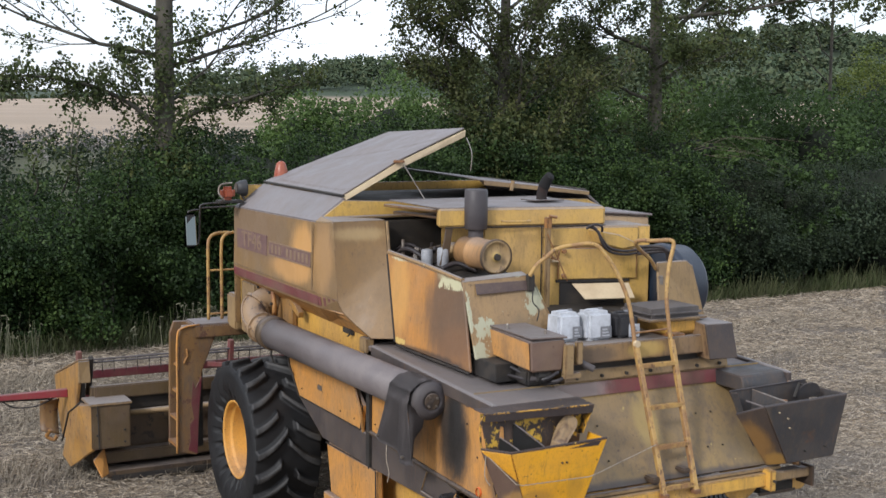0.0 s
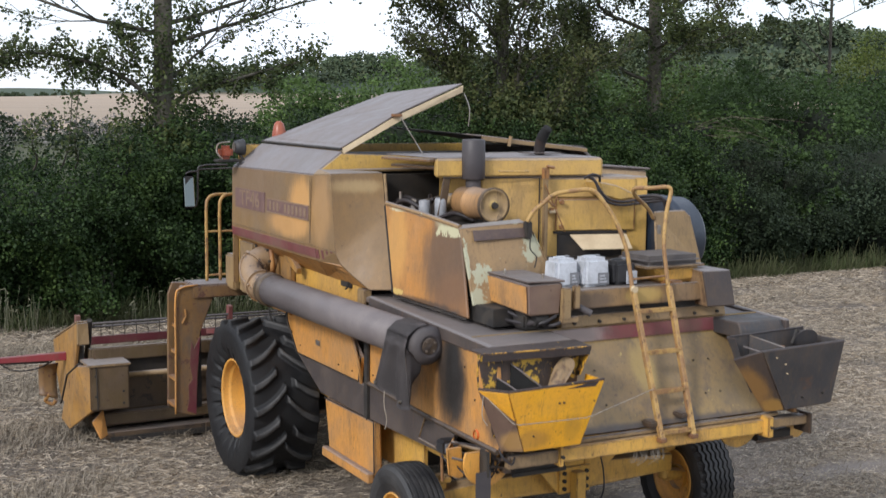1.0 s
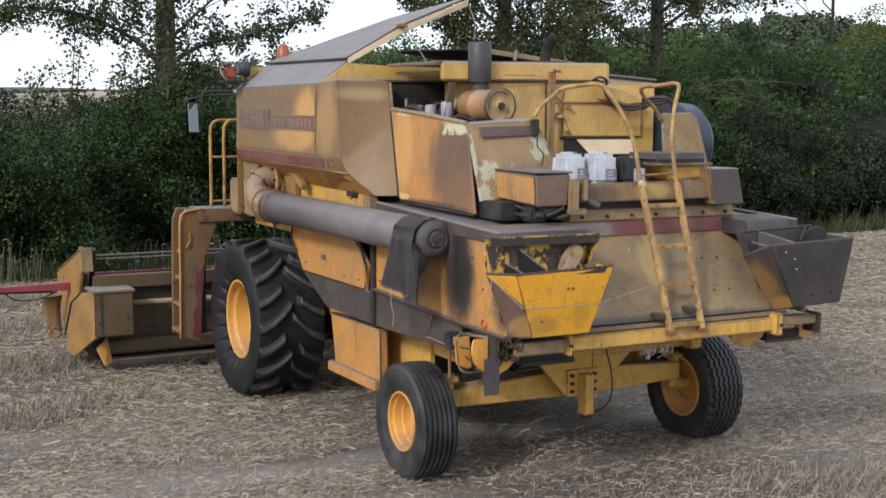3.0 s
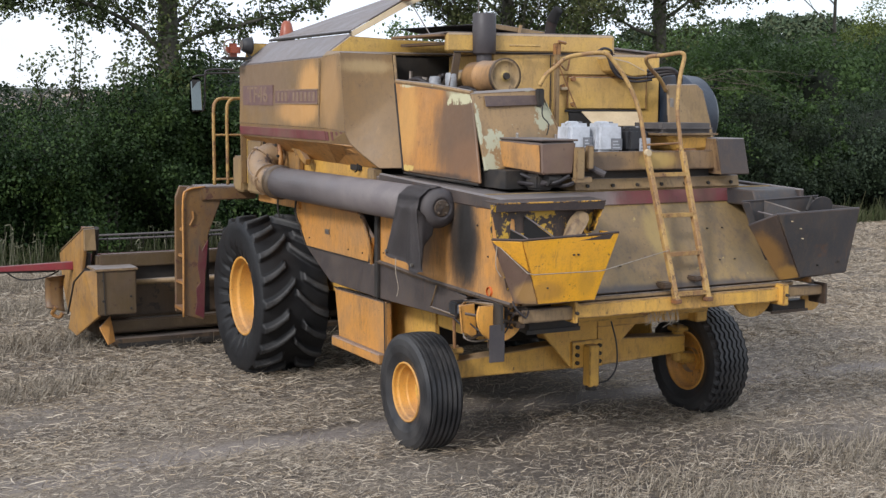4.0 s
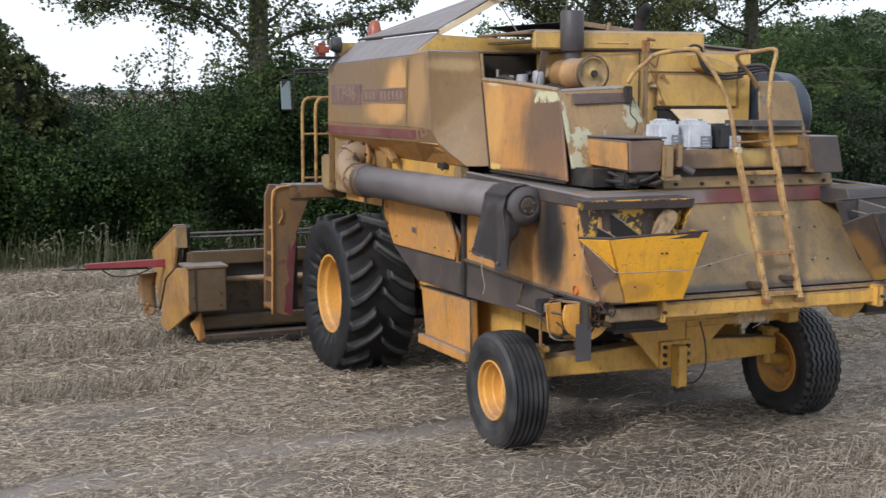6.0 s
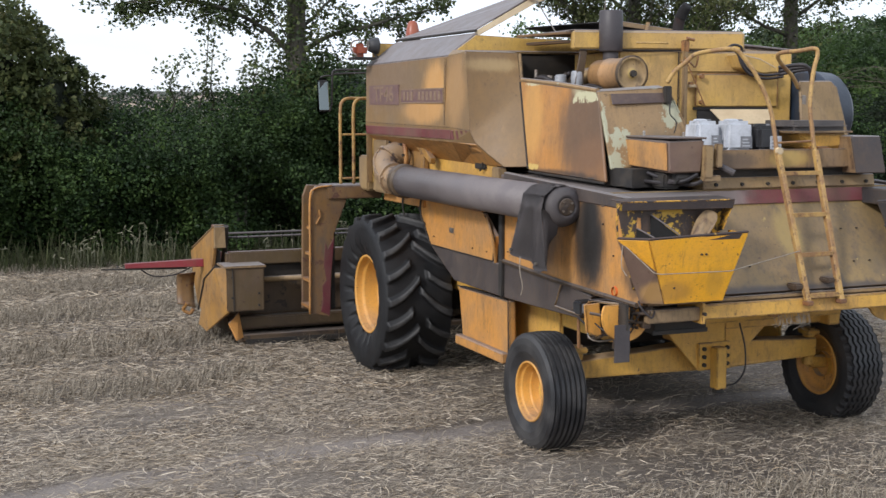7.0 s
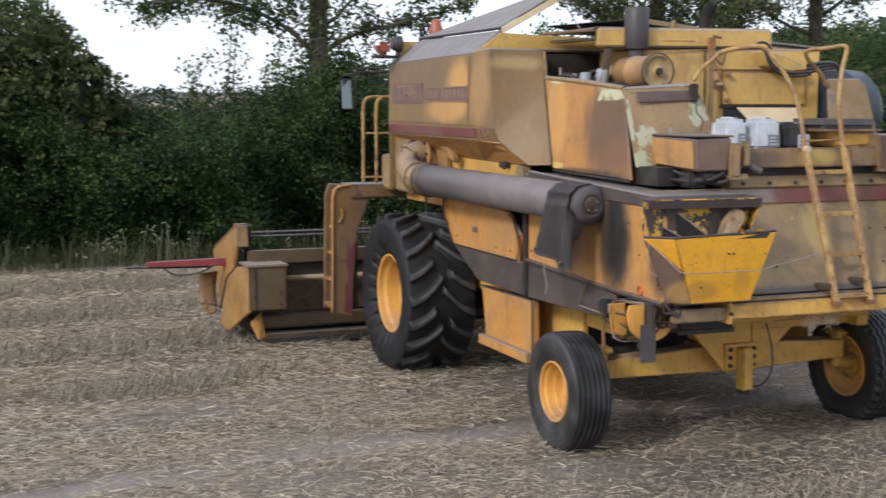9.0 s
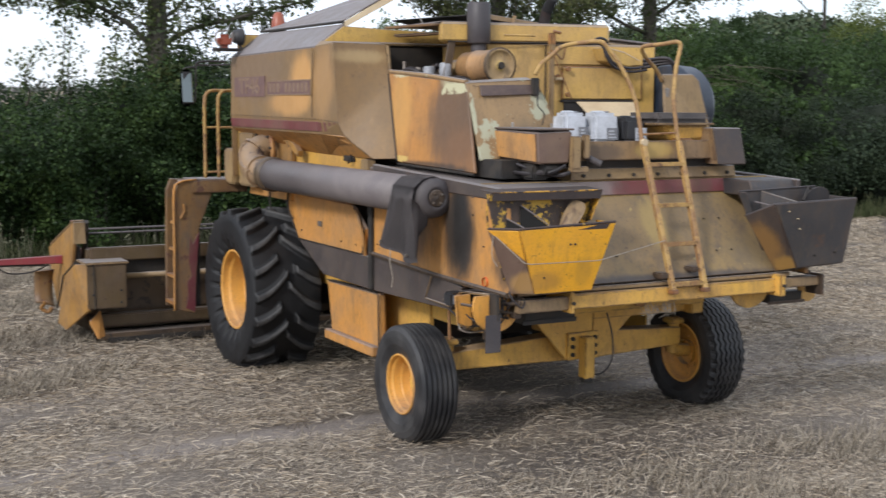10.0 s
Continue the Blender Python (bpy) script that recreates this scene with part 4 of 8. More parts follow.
def hopper(name, x0, x1, bx0, bx1, top, lip_z, skin, inside, hood, cheek, flare, label):
    """Open chute on the rear corner: face, two cheeks, hood and the vanes in it."""
    yb, yf, ybot, zb = -1.31, -1.53, -1.44, 1.41
    xa = x0 - flare
    face = [(x0, yf, lip_z), (x1, yf - 0.03, lip_z + 0.03), (bx1, ybot, zb), (bx0, ybot, zb)]
    body = part(name, sheet(face, 0.012, 0.003), skin, C, label)
    mx, my, mz = x0 + (bx0 - x0) * 0.48, yf + (ybot - yf) * 0.48, lip_z + (zb - lip_z) * 0.48
    part("cheek", sheet([(xa, yb, lip_z - 0.01), (x0, yf, lip_z), (mx, my, mz)], 0.010, 0.002), skin, body)
    part("cheek", sheet([(xa, yb, lip_z - 0.01), (mx, my, mz), (bx0, ybot, zb), (bx0 - flare * 1.1, yb - 0.03, zb)], 0.010, 0.002), cheek, body, "lower cheek worn brown")
    part("cheek", sheet([(x1, yf - 0.03, lip_z + 0.03), (x1, yb, lip_z + 0.03), (bx1 + 0.02, yb, zb), (bx1, ybot, zb)], 0.010, 0.003), skin, body)
    part("back_plate", sheet([(xa + 0.01, yb + 0.05, top - 0.02), (x1 - 0.03, yb + 0.03, top - 0.02), (x1 - 0.1, -1.27, 1.5), (x0 + 0.02, -1.27, 1.5)], 0.010, 0.002), M_hopper_in if skin is M_bright else hood, body)
    if skin is M_bright:
        part("hood", sheet([(xa, yb + 0.13, top), (x1 - 0.02, yb + 0.12, top + 0.005), (x1 - 0.02, yb - 0.10, top - 0.010), (xa + 0.02, yb - 0.02, top - 0.010)], 0.008, 0.003), hood, body)
        part("hood_lip", sheet([(xa + 0.02, yb - 0.021, top - 0.008), (x1 - 0.02, yb - 0.101, top - 0.008), (x1 - 0.03, yb - 0.095, top - 0.070), (xa + 0.02, yb - 0.015, top - 0.070)], 0.006, 0.002), hood, body, "black lip with chipped edge")
        part("lip_bead", rod([(xa + 0.01, yb - 0.022, top - 0.008), (x1 - 0.02, yb - 0.104, top - 0.006)], 0.007, 6), inside, body, "edge bead worn to yellow")
    part("end_wall", sheet([(x1 - 0.02, yb - 0.10, top - 0.02), (x1 - 0.02, yb + 0.10, top - 0.02), (x1 - 0.08, yb + 0.10, lip_z), (x1 - 0.09, yb - 0.06, lip_z + 0.04)], 0.008, 0.003), inside, body)
    part("rim_bar", rod([(xa, yb, lip_z), (x0, yf - 0.005, lip_z + 0.008), (x1, yf - 0.035, lip_z + 0.038)], 0.010, 7), hood, body, "rim bar rubbed bare in places")
    part("rim_band", sheet([(x0 + (x1 - x0) * 0.55, yf - 0.024, lip_z + 0.016), (x1 - 0.05, yf - 0.036, lip_z + 0.026), (x1 - 0.075, yf - 0.030, lip_z - 0.012), (x0 + (x1 - x0) * 0.57, yf - 0.019, lip_z - 0.014)], 0.004, 0.001), hood, body, "black band rubbed at the edge")
    if skin is M_bright:
        part("end_hoop", rod(smooth_line([(xa, yb, lip_z), (xa - 0.012, yb - 0.005, (top + lip_z) / 2), (xa - 0.008, yb - 0.01, top - 0.07), (xa + 0.012, yb - 0.02, top - 0.012), (xa + 0.06, yb - 0.025, top - 0.008)], 4), 0.008, 7), inside, body)
    w = x1 - x0
    for a, b, drop in ((0.05, 0.15, 0.13), (0.19, 0.42, 0.03)):
        # plates coloured near black so the chute looks dark inside
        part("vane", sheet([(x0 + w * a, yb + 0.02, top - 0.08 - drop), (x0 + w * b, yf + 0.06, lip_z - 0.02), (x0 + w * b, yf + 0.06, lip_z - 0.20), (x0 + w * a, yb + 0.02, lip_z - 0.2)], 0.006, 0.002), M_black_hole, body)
        sag = smooth_line([(x0 + w * a, yb + 0.015, top - 0.078 - drop), (x0 + w * (0.55 * a + 0.45 * b), (yb + yf) / 2 + 0.03, (top + lip_z) / 2 - 0.035 - drop * 0.55), (x0 + w * b, yf + 0.055, lip_z - 0.015)], 4)
        part("vane_edge", rod(sag, 0.005, 6), M_tube, body, "worn bare edge")
    cx = x0 + w * 0.70
    f = (top - lip_z) / 0.30
    leaf = smooth_line([(cx + dx * 0.8, yb + dy, lip_z + dz * f) for dx, dy, dz in ((-0.13, 0.00, -0.06), (-0.06, -0.01, 0.12), (0.02, -0.04, 0.205), (0.10, -0.07, 0.19), (0.11, -0.09, 0.13), (0.03, -0.09, 0.02), (-0.04, -0.09, -0.06))], 3)
    part("curved_vane", sheet(leaf, 0.006, 0.0), M_khaki if skin is M_bright else M_pipe, body, "curved pale steel vane")
    each_bolt("face_bolt", [(bx0 + 0.06, ybot - 0.03, zb + 0.12), ((bx0 + bx1) / 2, ybot - 0.03, zb + 0.14), (bx1 - 0.02, ybot - 0.03, zb + 0.15), ((bx0 + bx1) / 2, yf + 0.0, lip_z - 0.12), ((bx0 + bx1) / 2 + 0.04, yf + 0.0, lip_z - 0.12)], "y", 0.008, 0.014, M_dark, body)
    return body


hopper("spreader_hopper", -1.548, -0.715, -1.352, -0.845, 2.17, 1.897, M_bright, M_bright_in, M_hood, M_cheek, 0.13, "bright yellow hopper chute with chipped black rim")


def black_hopper():
    """The dark chute on the other corner: wide face, worn inner cheek, open top with vanes."""
    tl, tr, br, bl = (0.865, -1.56, 2.012), (1.775, -1.565, 2.036), (1.745, -1.465, 1.484), (1.244, -1.44, 1.463)
    al, ab = (0.79, -1.31, 1.905), (1.139, -1.31, 1.428)
    body = part("spreader_hopper", sheet([tl, tr, br, bl], 0.012, 0.003), M_black, C, "black hopper chute rubbed back to yellow")
    part("cheek", sheet([al, tl, bl, ab], 0.010, 0.002), M_black_cheek, body, "black cheek rubbed back to orange paint")
    part("cheek", sheet([tr, (1.70, -1.30, 2.05), (1.70, -1.30, 1.48), br], 0.010, 0.003), M_black, body)
    part("floor_plate", sheet([bl, br, (1.70, -1.28, 1.48), ab], 0.010, 0.002), M_black, body)
    part("back_plate", sheet([(0.715, -1.285, 2.10), (1.56, -1.285, 2.125), (1.62, -1.285, 2.06), (1.60, -1.285, 1.60), (1.0, -1.285, 1.60)], 0.012, 0.003), M_black, body)
    part("end_lip", sheet([(0.715, -1.31, 2.10), (0.79, -1.315, 1.905), (0.815, -1.37, 1.93), (0.745, -1.36, 2.10)], 0.006, 0.002), M_black, body)
    part("rim_bar", rod([al, tl, tr], 0.009, 7), M_pipe, body)
    part("rim_bar", rod([(0.715, -1.30, 2.105), (1.56, -1.30, 2.13)], 0.007, 6), M_pipe, body)
    part("vane", sheet([(0.95, -1.31, 2.10), (1.13, -1.54, 2.02), (1.13, -1.45, 1.75), (0.95, -1.31, 1.75)], 0.008, 0.002), M_black, body)
    part("vane_edge", rod([(0.95, -1.312, 2.102), (1.13, -1.542, 2.022)], 0.006, 6), M_steel, body, "worn bare edge")
    part("vane_edge", rod([(0.86, -1.34, 2.02), (0.93, -1.50, 1.99)], 0.006, 6), M_tube, body, "worn bare edge")
    part("partition", sheet([(1.05, -1.40, 2.04), (1.20, -1.47, 2.02), (1.20, -1.47, 1.8), (1.05, -1.40, 1.8)], 0.006, 0.002), M_rust, body)
    fan = [(1.50 + 0.135 * math.cos(a), -1.40 - 0.02 * math.sin(a), 2.035 + 0.095 * math.sin(a)) for a in np.linspace(-0.5, math.pi + 0.4, 16)]
    part("curved_vane", sheet(fan, 0.010, 0.002), M_black, body, "curved pale steel vane")
    part("vane_arm", rod([(1.32, -1.42, 2.02), (1.39, -1.40, 2.13), (1.43, -1.40, 2.11)], 0.012, 6), M_dark, body)
    each_bolt("face_bolt", [(1.02, -1.573, 1.95), (1.13, -1.560, 1.885), (1.16, -1.552, 1.80)], "y", 0.005, 0.010, M_cream, body)
    each_bolt("face_bolt", [(1.40, -1.490, 1.56), (1.62, -1.500, 1.58)], "y", 0.008, 0.012, M_dark, body)


black_hopper()
part("twine", rod([(-1.66, -1.33, 1.87), (-1.49, -1.515, 1.655), (-1.44, -1.53, 1.645), (-0.86, -1.555, 1.645), (-0.78, -1.54, 1.655), (-0.02, -1.28, 1.73)], 0.004, 5), M_string, C, "pale twine tied round the hopper")
part("twine", rod(smooth_line([(-1.65, -1.34, 1.86), (-1.66, -1.34, 1.70), (-1.62, -1.35, 1.62)], 5), 0.004, 5), M_string, C)

# unloading auger
tube_axis = [(-1.74, 3.05, 2.085), (-1.62, -0.30, 2.06)]
part("auger_tube", rod(tube_axis, 0.158, 32), M_tube, C, "long grey-brown unloading auger tube", smooth=True)
dirn = (Vector(tube_axis[1]) - Vector(tube_axis[0])).normalized()
a0 = Vector(tube_axis[0])
part("tube_collar", rod([a0 + dirn * 0.01, a0 + dirn * 0.12], 0.178, 32), M_skid, C, smooth=True)
e0 = Vector(tube_axis[1])
boot = lathe([(0.22, 0.160), (0.10, 0.168), (0.0, 0.172), (-0.05, 0.164), (-0.085, 0.135), (-0.100, 0.100), (-0.104, 0.080), (-0.095, 0.076), (-0.092, 0.0)], tuple(e0), "y", 30)
part("tube_end_boot", boot, M_pipe, C, "rounded black rubber boot on the tube end", smooth=True)
part("tube_end_cap", lathe([(-0.090, 0.075), (-0.106, 0.064), (-0.110, 0.030), (-0.118, 0.0)], tuple(e0), "y", 18), M_skid, C, "greasy steel end cap")
each_bolt("cap_bolt", [(e0.x + 0.050 * math.cos(a), e0.y - 0.110, e0.z + 0.050 * math.sin(a)) for a in (0.6, 2.2, 3.9, 5.4)], "y", 0.010, 0.010, M_steel, C)
part("auger_elbow", rod(smooth_line([(-1.74, 3.06, 2.085), (-1.76, 3.26, 2.10), (-1.765, 3.44, 2.15), (-1.73, 3.55, 2.25), (-1.63, 3.57, 2.33), (-1.48, 3.55, 2.36)], 6), 0.142, 28), M_cast, C, "pale elbow casting with flaking paint and rust", smooth=True)
part("elbow_rib", rod(smooth_line([(-1.90, 3.20, 2.11), (-1.905, 3.42, 2.17), (-1.86, 3.58, 2.31), (-1.76, 3.62, 2.42)], 5), 0.016, 7), M_cast, C)
for q, (p0, p1, r0) in enumerate((((-1.755, 3.24, 2.098), (-1.757, 3.28, 2.103), 0.168), ((-1.70, 3.565, 2.285), (-1.675, 3.57, 2.305), 0.170))):
    part("elbow_flange", rod([p0, p1], r0, 26), M_cast, C)
arch = [(-1.60, 3.55 + 0.245 * math.cos(a), 2.30 + 0.235 * math.sin(a)) for a in np.linspace(radians(-15), radians(200), 20)]
part("elbow_arch", rod(arch, 0.026, 8), M_rust, C, "rusty arched flange round the elbow", smooth=True)
each_bolt("arch_bolt", [(-1.63, 3.55 + 0.245 * math.cos(a), 2.30 + 0.235 * math.sin(a)) for a in np.linspace(radians(15), radians(170), 6)], "x", 0.016, 0.014, M_dark, C)
part("elbow_backing", extrude([(3.95, 2.02), (3.95, 2.44), (3.70, 2.56), (3.25, 2.54), (3.05, 2.40), (3.05, 2.0)], "x", -1.50, -1.44, 0.008), M_end, C, "dull yellow plate behind the elbow")
part("brace", hull([(x, y, z) for x in (-1.56, -1.50) for y, z in ((3.42, 2.58), (3.30, 2.50), (2.72, 2.27), (2.70, 2.33), (3.22, 2.60))], 0.006), M_end, C, "yellow slanted brace")
part("side_rail", block(-1.53, -1.44, 2.98, 4.22, 1.80, 1.888, 0.008), M_side, C, "orange rail under the auger tube")
part("rail_lip", rod([(-1.532, 4.2, 1.892), (-1.532, 2.98, 1.892), (-1.515, 1.50, 1.872)], 0.010, 6), M_rust, C)
for y in (3.55, 3.02):
    part("rail_strap", rod(smooth_line([(-1.54, y, 1.90), (-1.55, y, 1.82), (-1.545, y - 0.02, 1.70), (-1.52, y - 0.06, 1.62)], 4), 0.010, 6), M_dark, C)
part("skirt_slot", block(-1.452, -1.425, 1.58, 1.82, 2.265, 2.318, 0.004), M_dark, C)
part("slot_hook", rod(smooth_line([(-1.47, 1.60, 2.33), (-1.475, 1.61, 2.27), (-1.47, 1.66, 2.25)], 4), 0.008, 6), M_dark, C)
part("skirt_block", block(-1.48, -1.40, 1.20, 1.36, 2.16, 2.30, 0.008), M_khaki, C)
# rubber spout hood, hanging in folds
b = bmesh.new()
ys = smooth_line([(0.03, 0, 0), (-0.07, 0, 0), (-0.17, 0, 0), (-0.26, 0, 0), (-0.33, 0, 0), (-0.36, 0, 0)], 4)
N = len(ys)
grid = []
drop = [(-1.60, 2.235), (-1.72, 2.215), (-1.80, 2.15), (-1.825, 2.05)]
for j in range(16):
    row = []
    for i in range(N):
        u = i / (N - 1)
        y = ys[i].x
        pleat = 0.05 * math.exp(-((u - 0.72) / 0.07) ** 2) - 0.035 * math.exp(-((u - 0.45) / 0.10) ** 2)
        if j < 4:
            x, z = drop[j]
        else:
            v = (j - 3) / 12
            low = 1.62 - 0.07 * u - 0.03 * math.exp(-((u - 0.8) / 0.1) ** 2)
            x, z = -1.825 + 0.02 * v - pleat * v + 0.010 * math.sin(i * 0.9 + v * 2), 2.05 + (low - 2.05) * v
            y += v * (0.27 * (1 - u) - 0.05 * u) + pleat * v * 0.3
        row.append(b.verts.new((x, y, z)))
    grid.append(row)
for p, q in zip(grid, grid[1:]):
    for i in range(N - 1):
        b.faces.new((p[i], p[i + 1], q[i + 1], q[i]))
bmesh.ops.solidify(b, geom=b.faces[:], thickness=0.012)
part("spout_curtain", b, M_cloth, C, "black rubber curtain over the auger spout", smooth=True)
b = bmesh.new()
side = smooth_line([(-1.825, -0.36, 2.06), (-1.78, -0.37, 2.02), (-1.72, -0.36, 1.98), (-1.66, -0.35, 1.95)], 4)
foot = smooth_line([(-1.81, -0.41, 1.56), (-1.79, -0.40, 1.66), (-1.76, -0.37, 1.76), (-1.68, -0.35, 1.84)], 4)
rows = [[b.verts.new(p.lerp(q, v)) for p, q in zip(side, foot)] for v in np.linspace(0, 1, 6)]
for p, q in zip(rows, rows[1:]):
    for i in range(len(p) - 1):
        b.faces.new((p[i], p[i + 1], q[i + 1], q[i]))
bmesh.ops.solidify(b, geom=b.faces[:], thickness=0.012)
part("curtain_end", b, M_cloth, C, smooth=True)
each_bolt("curtain_clip", [(-1.82, 0.22, 1.66), (-1.84, -0.30, 1.60)], "x", 0.014, 0.012, M_steel, C)
part("hanging_string", rod(smooth_line([(-1.82, 0.04, 1.62), (-1.83, 0.02, 1.5), (-1.81, 0.01, 1.38), (-1.82, 0.02, 1.30)], 4), 0.004, 5), M_string, C)

# grain tank
for s in (-1, 1):
    def X(x):
        return s * x
    part("tank_side", sheet([(X(1.72), 4.24, 3.31), (X(1.70), 1.92, 3.335), (X(1.68), 1.52, 3.36), (X(1.655), 1.47, 2.63), (X(1.72), 1.78, 2.66), (X(1.735), 4.24, 2.68)][::s], 0.03, 0.004), M_tank, C, "dusty tan tank side with worn lettering")
    part("tank_skirt", block(min(X(1.43), X(1.39)), max(X(1.43), X(1.39)), 1.35, 4.2, 1.92, 2.38, 0.006), M_frame, C, "yellow plate under the tank")
    for a, b in (((1.735, 4.24, 2.68, 1.715, 2.54), (1.72, 1.78, 2.66, 1.70, 2.52)), ((1.72, 1.78, 2.66, 1.70, 2.52), (1.655, 1.47, 2.63, 1.60, 2.50))):
        part("belt_groove", sheet([(X(a[0]), a[1], a[2]), (X(b[0]), b[1], b[2]), (X(b[3]), b[1], b[4]), (X(a[3]), a[1], a[4])][::s], 0.03, 0.0), M_tank, C)
    part("belt_stripe", sheet([(X(1.738), 4.235, 2.645), (X(1.722), 1.80, 2.635), (X(1.712), 1.80, 2.545), (X(1.728), 4.235, 2.555)][::s], 0.012, 0.002), M_maroon, C, "maroon stripe along the tank side")
    for k in range(4):
        y = 1.78 - k * 0.075
        part("stripe_bar", sheet([(X(1.724 - k * .016), y, 2.632), (X(1.717 - k * .016), y - 0.035, 2.630), (X(1.704 - k * .0235), y - 0.035, 2.545), (X(1.714 - k * .0235), y, 2.547)][::s], 0.012, 0.002), M_maroon, C)
    part("tank_underside", sheet([(X(1.715), 4.24, 2.54), (X(1.70), 1.78, 2.52), (X(1.42), 2.2, 2.30), (X(1.42), 4.24, 2.34)][::s], 0.03, 0.003), M_side, C, "orange flared tank underside")
    part("tank_underside", sheet([(X(1.70), 1.78, 2.52), (X(1.60), 1.42, 2.50), (X(1.45), 1.15, 2.31), (X(1.42), 2.2, 2.30)][::s], 0.03, 0.003), M_side, C, "orange flared tank underside")
    part("tank_corner_cover", patch([(X(1.68), 1.52, 3.365), (X(1.667), 1.495, 3.0), (X(1.655), 1.47, 2.63), (X(1.62), 1.43, 2.53), (X(1.54), 1.30, 2.42), (X(1.45), 1.15, 2.31)], [(X(1.12), 1.58, 3.36), (X(1.15), 1.47, 3.15), (X(1.18), 1.37, 2.94), (X(1.215), 1.25, 2.73), (X(1.25), 1.14, 2.53), (X(1.28), 1.03, 2.315)], 8, 0.02), M_tank, C, "khaki angled rear cover of the tank", smooth=True)
    part("cover_edge", rod([(X(1.105), 1.56, 3.35), (X(1.27), 1.01, 2.32)], 0.016, 7), M_khaki, C)
    part("roof_slope", sheet([(X(1.72), 4.24, 3.32), (X(1.40), 4.16, 3.575), (X(1.41), 1.90, 3.565), (X(1.70), 1.90, 3.345)][::s], 0.03, 0.006), M_roof, C, "dust-grey sloping tank roof strip")
    part("roof_corner", sheet([(X(1.70), 1.90, 3.345), (X(1.66), 1.86, 3.39), (X(1.15), 1.66, 3.375), (X(1.12), 1.58, 3.365), (X(1.68), 1.52, 3.37)][::s], 0.02, 0.004), M_khaki, C)
    part("tank_front_corner", block(min(X(1.72), X(1.66)), max(X(1.72), X(1.66)), 4.22, 4.27, 2.0, 3.31, 0.01), M_tank, C)
    part("body_post", block(min(X(1.66), X(1.50)), max(X(1.66), X(1.50)), 3.75, 4.22, 1.90, 2.50, 0.02), M_khaki, C, "khaki post under the tank")
part("tank_rear_wall", sheet([(-1.66, 1.86, 3.37), (1.66, 1.86, 3.37), (1.40, 1.86, 3.49), (0.10, 1.86, 3.52), (-0.34, 1.86, 3.51), (-0.92, 1.86, 3.52), (-1.42, 1.86, 3.54)], 0.03, 0.005), M_yellow, C, "yellow tank wall under the open lid")
part("wall_seam", rod([(-1.55, 1.825, 3.375), (-0.9, 1.825, 3.38), (0.2, 1.825, 3.38)], 0.018, 6), M_khaki, C)
part("tank_front_wall", block(-1.66, 1.66, 4.18, 4.23, 2.0, 3.56, 0.006), M_yellow, C)
# dark block fills the tank so the opening under the lid looks shaded
part("tank_shade_block", block(-1.38, 1.38, 1.95, 4.1, 2.9, 3.47, 0.006), M_dark, C, "dark solid block standing for the shaded tank inside")
part("tank_lid", sheet([(-1.40, 4.14, 3.59), (-1.41, 1.92, 3.58), (-0.84, 1.86, 3.915), (0.0, 2.05, 4.225), (0.13, 4.12, 4.14), (-0.62, 4.14, 3.87)][::-1], 0.014, 0.004), M_roof, C, "raised grey tank lid, propped open")
part("lid_edge", sheet([(-1.41, 1.915, 3.575), (-1.38, 1.90, 3.535), (-0.82, 1.845, 3.845), (0.0, 2.03, 4.145), (0.005, 2.03, 4.215), (-0.84, 1.85, 3.905)], 0.03, 0.004), M_cream, C, "folded cream lid edge")
part("lid_latch", block(-0.90, -0.80, 1.80, 1.86, 3.895, 3.925, 0.006), M_rust, C)
part("lid_stay", rod([(-0.80, 1.83, 3.88), (-0.62, 1.72, 3.54)], 0.006, 6), M_steel, C)
part("lid_stay", rod(smooth_line([(0.02, 2.05, 4.14), (0.06, 2.0, 3.98), (0.02, 1.95, 3.80)], 5), 0.006, 6), M_steel, C)
part("tank_lid", sheet([(0.08, 3.9, 3.76), (0.11, 1.84, 3.715), (1.40, 1.84, 3.575), (1.40, 4.14, 3.59)], 0.014, 0.004), M_roof, C, "half-closed grey tank lid")
part("lid_edge", sheet([(0.11, 1.835, 3.71), (1.40, 1.835, 3.57), (1.40, 1.835, 3.53), (0.11, 1.835, 3.66)], 0.02, 0.003), M_khaki, C)
part("lid_hook", rod([(0.44, 1.80, 3.70), (0.42, 1.80, 3.60)], 0.02, 6), M_khaki, C)
part("hinge_rod", rod([(-1.41, 1.90, 3.582), (-1.40, 4.15, 3.592)], 0.014, 6), M_dark, C)
part("hinge_rod", rod([(1.41, 1.90, 3.582), (1.40, 4.15, 3.592)], 0.014, 6), M_dark, C)
LM = Matrix.Translation((-1.7385, 0, 0)) @ Matrix(((0, 0, -1, 0), (-1, 0, 0, 0), (0, 1, 0, 0), (0, 0, 0, 1)))
part("model_plate", block(-1.7315, -1.715, 3.18, 4.12, 2.875, 3.085, 0.001), M_letter, C, "dark worn lettering plate")
words("TF46", 0.235, Matrix.Translation((0.007, 3.65, 2.98)) @ LM, M_letter_pale, C, "model_lettering", 0.002, 1.32)
bp = bmesh.new()
for z in (2.895, 3.03):
    block(-1.7285, -1.710, 1.97, 3.13, z - 0.007, z + 0.007, 0.001, bp)
for y in (1.97, 3.13):
    block(-1.7285, -1.710, y - 0.007, y + 0.007, 2.895, 3.03, 0.001, bp)
part("maker_plate_frame", bp, M_letter_pale, C, "pale outline of the maker's plate")
bp = block(-1.7255, -1.710, 1.98, 3.12, 2.90, 3.025, 0.001)
part("maker_plate", bp, M_letter, C, "dark maker's plate with worn marks")
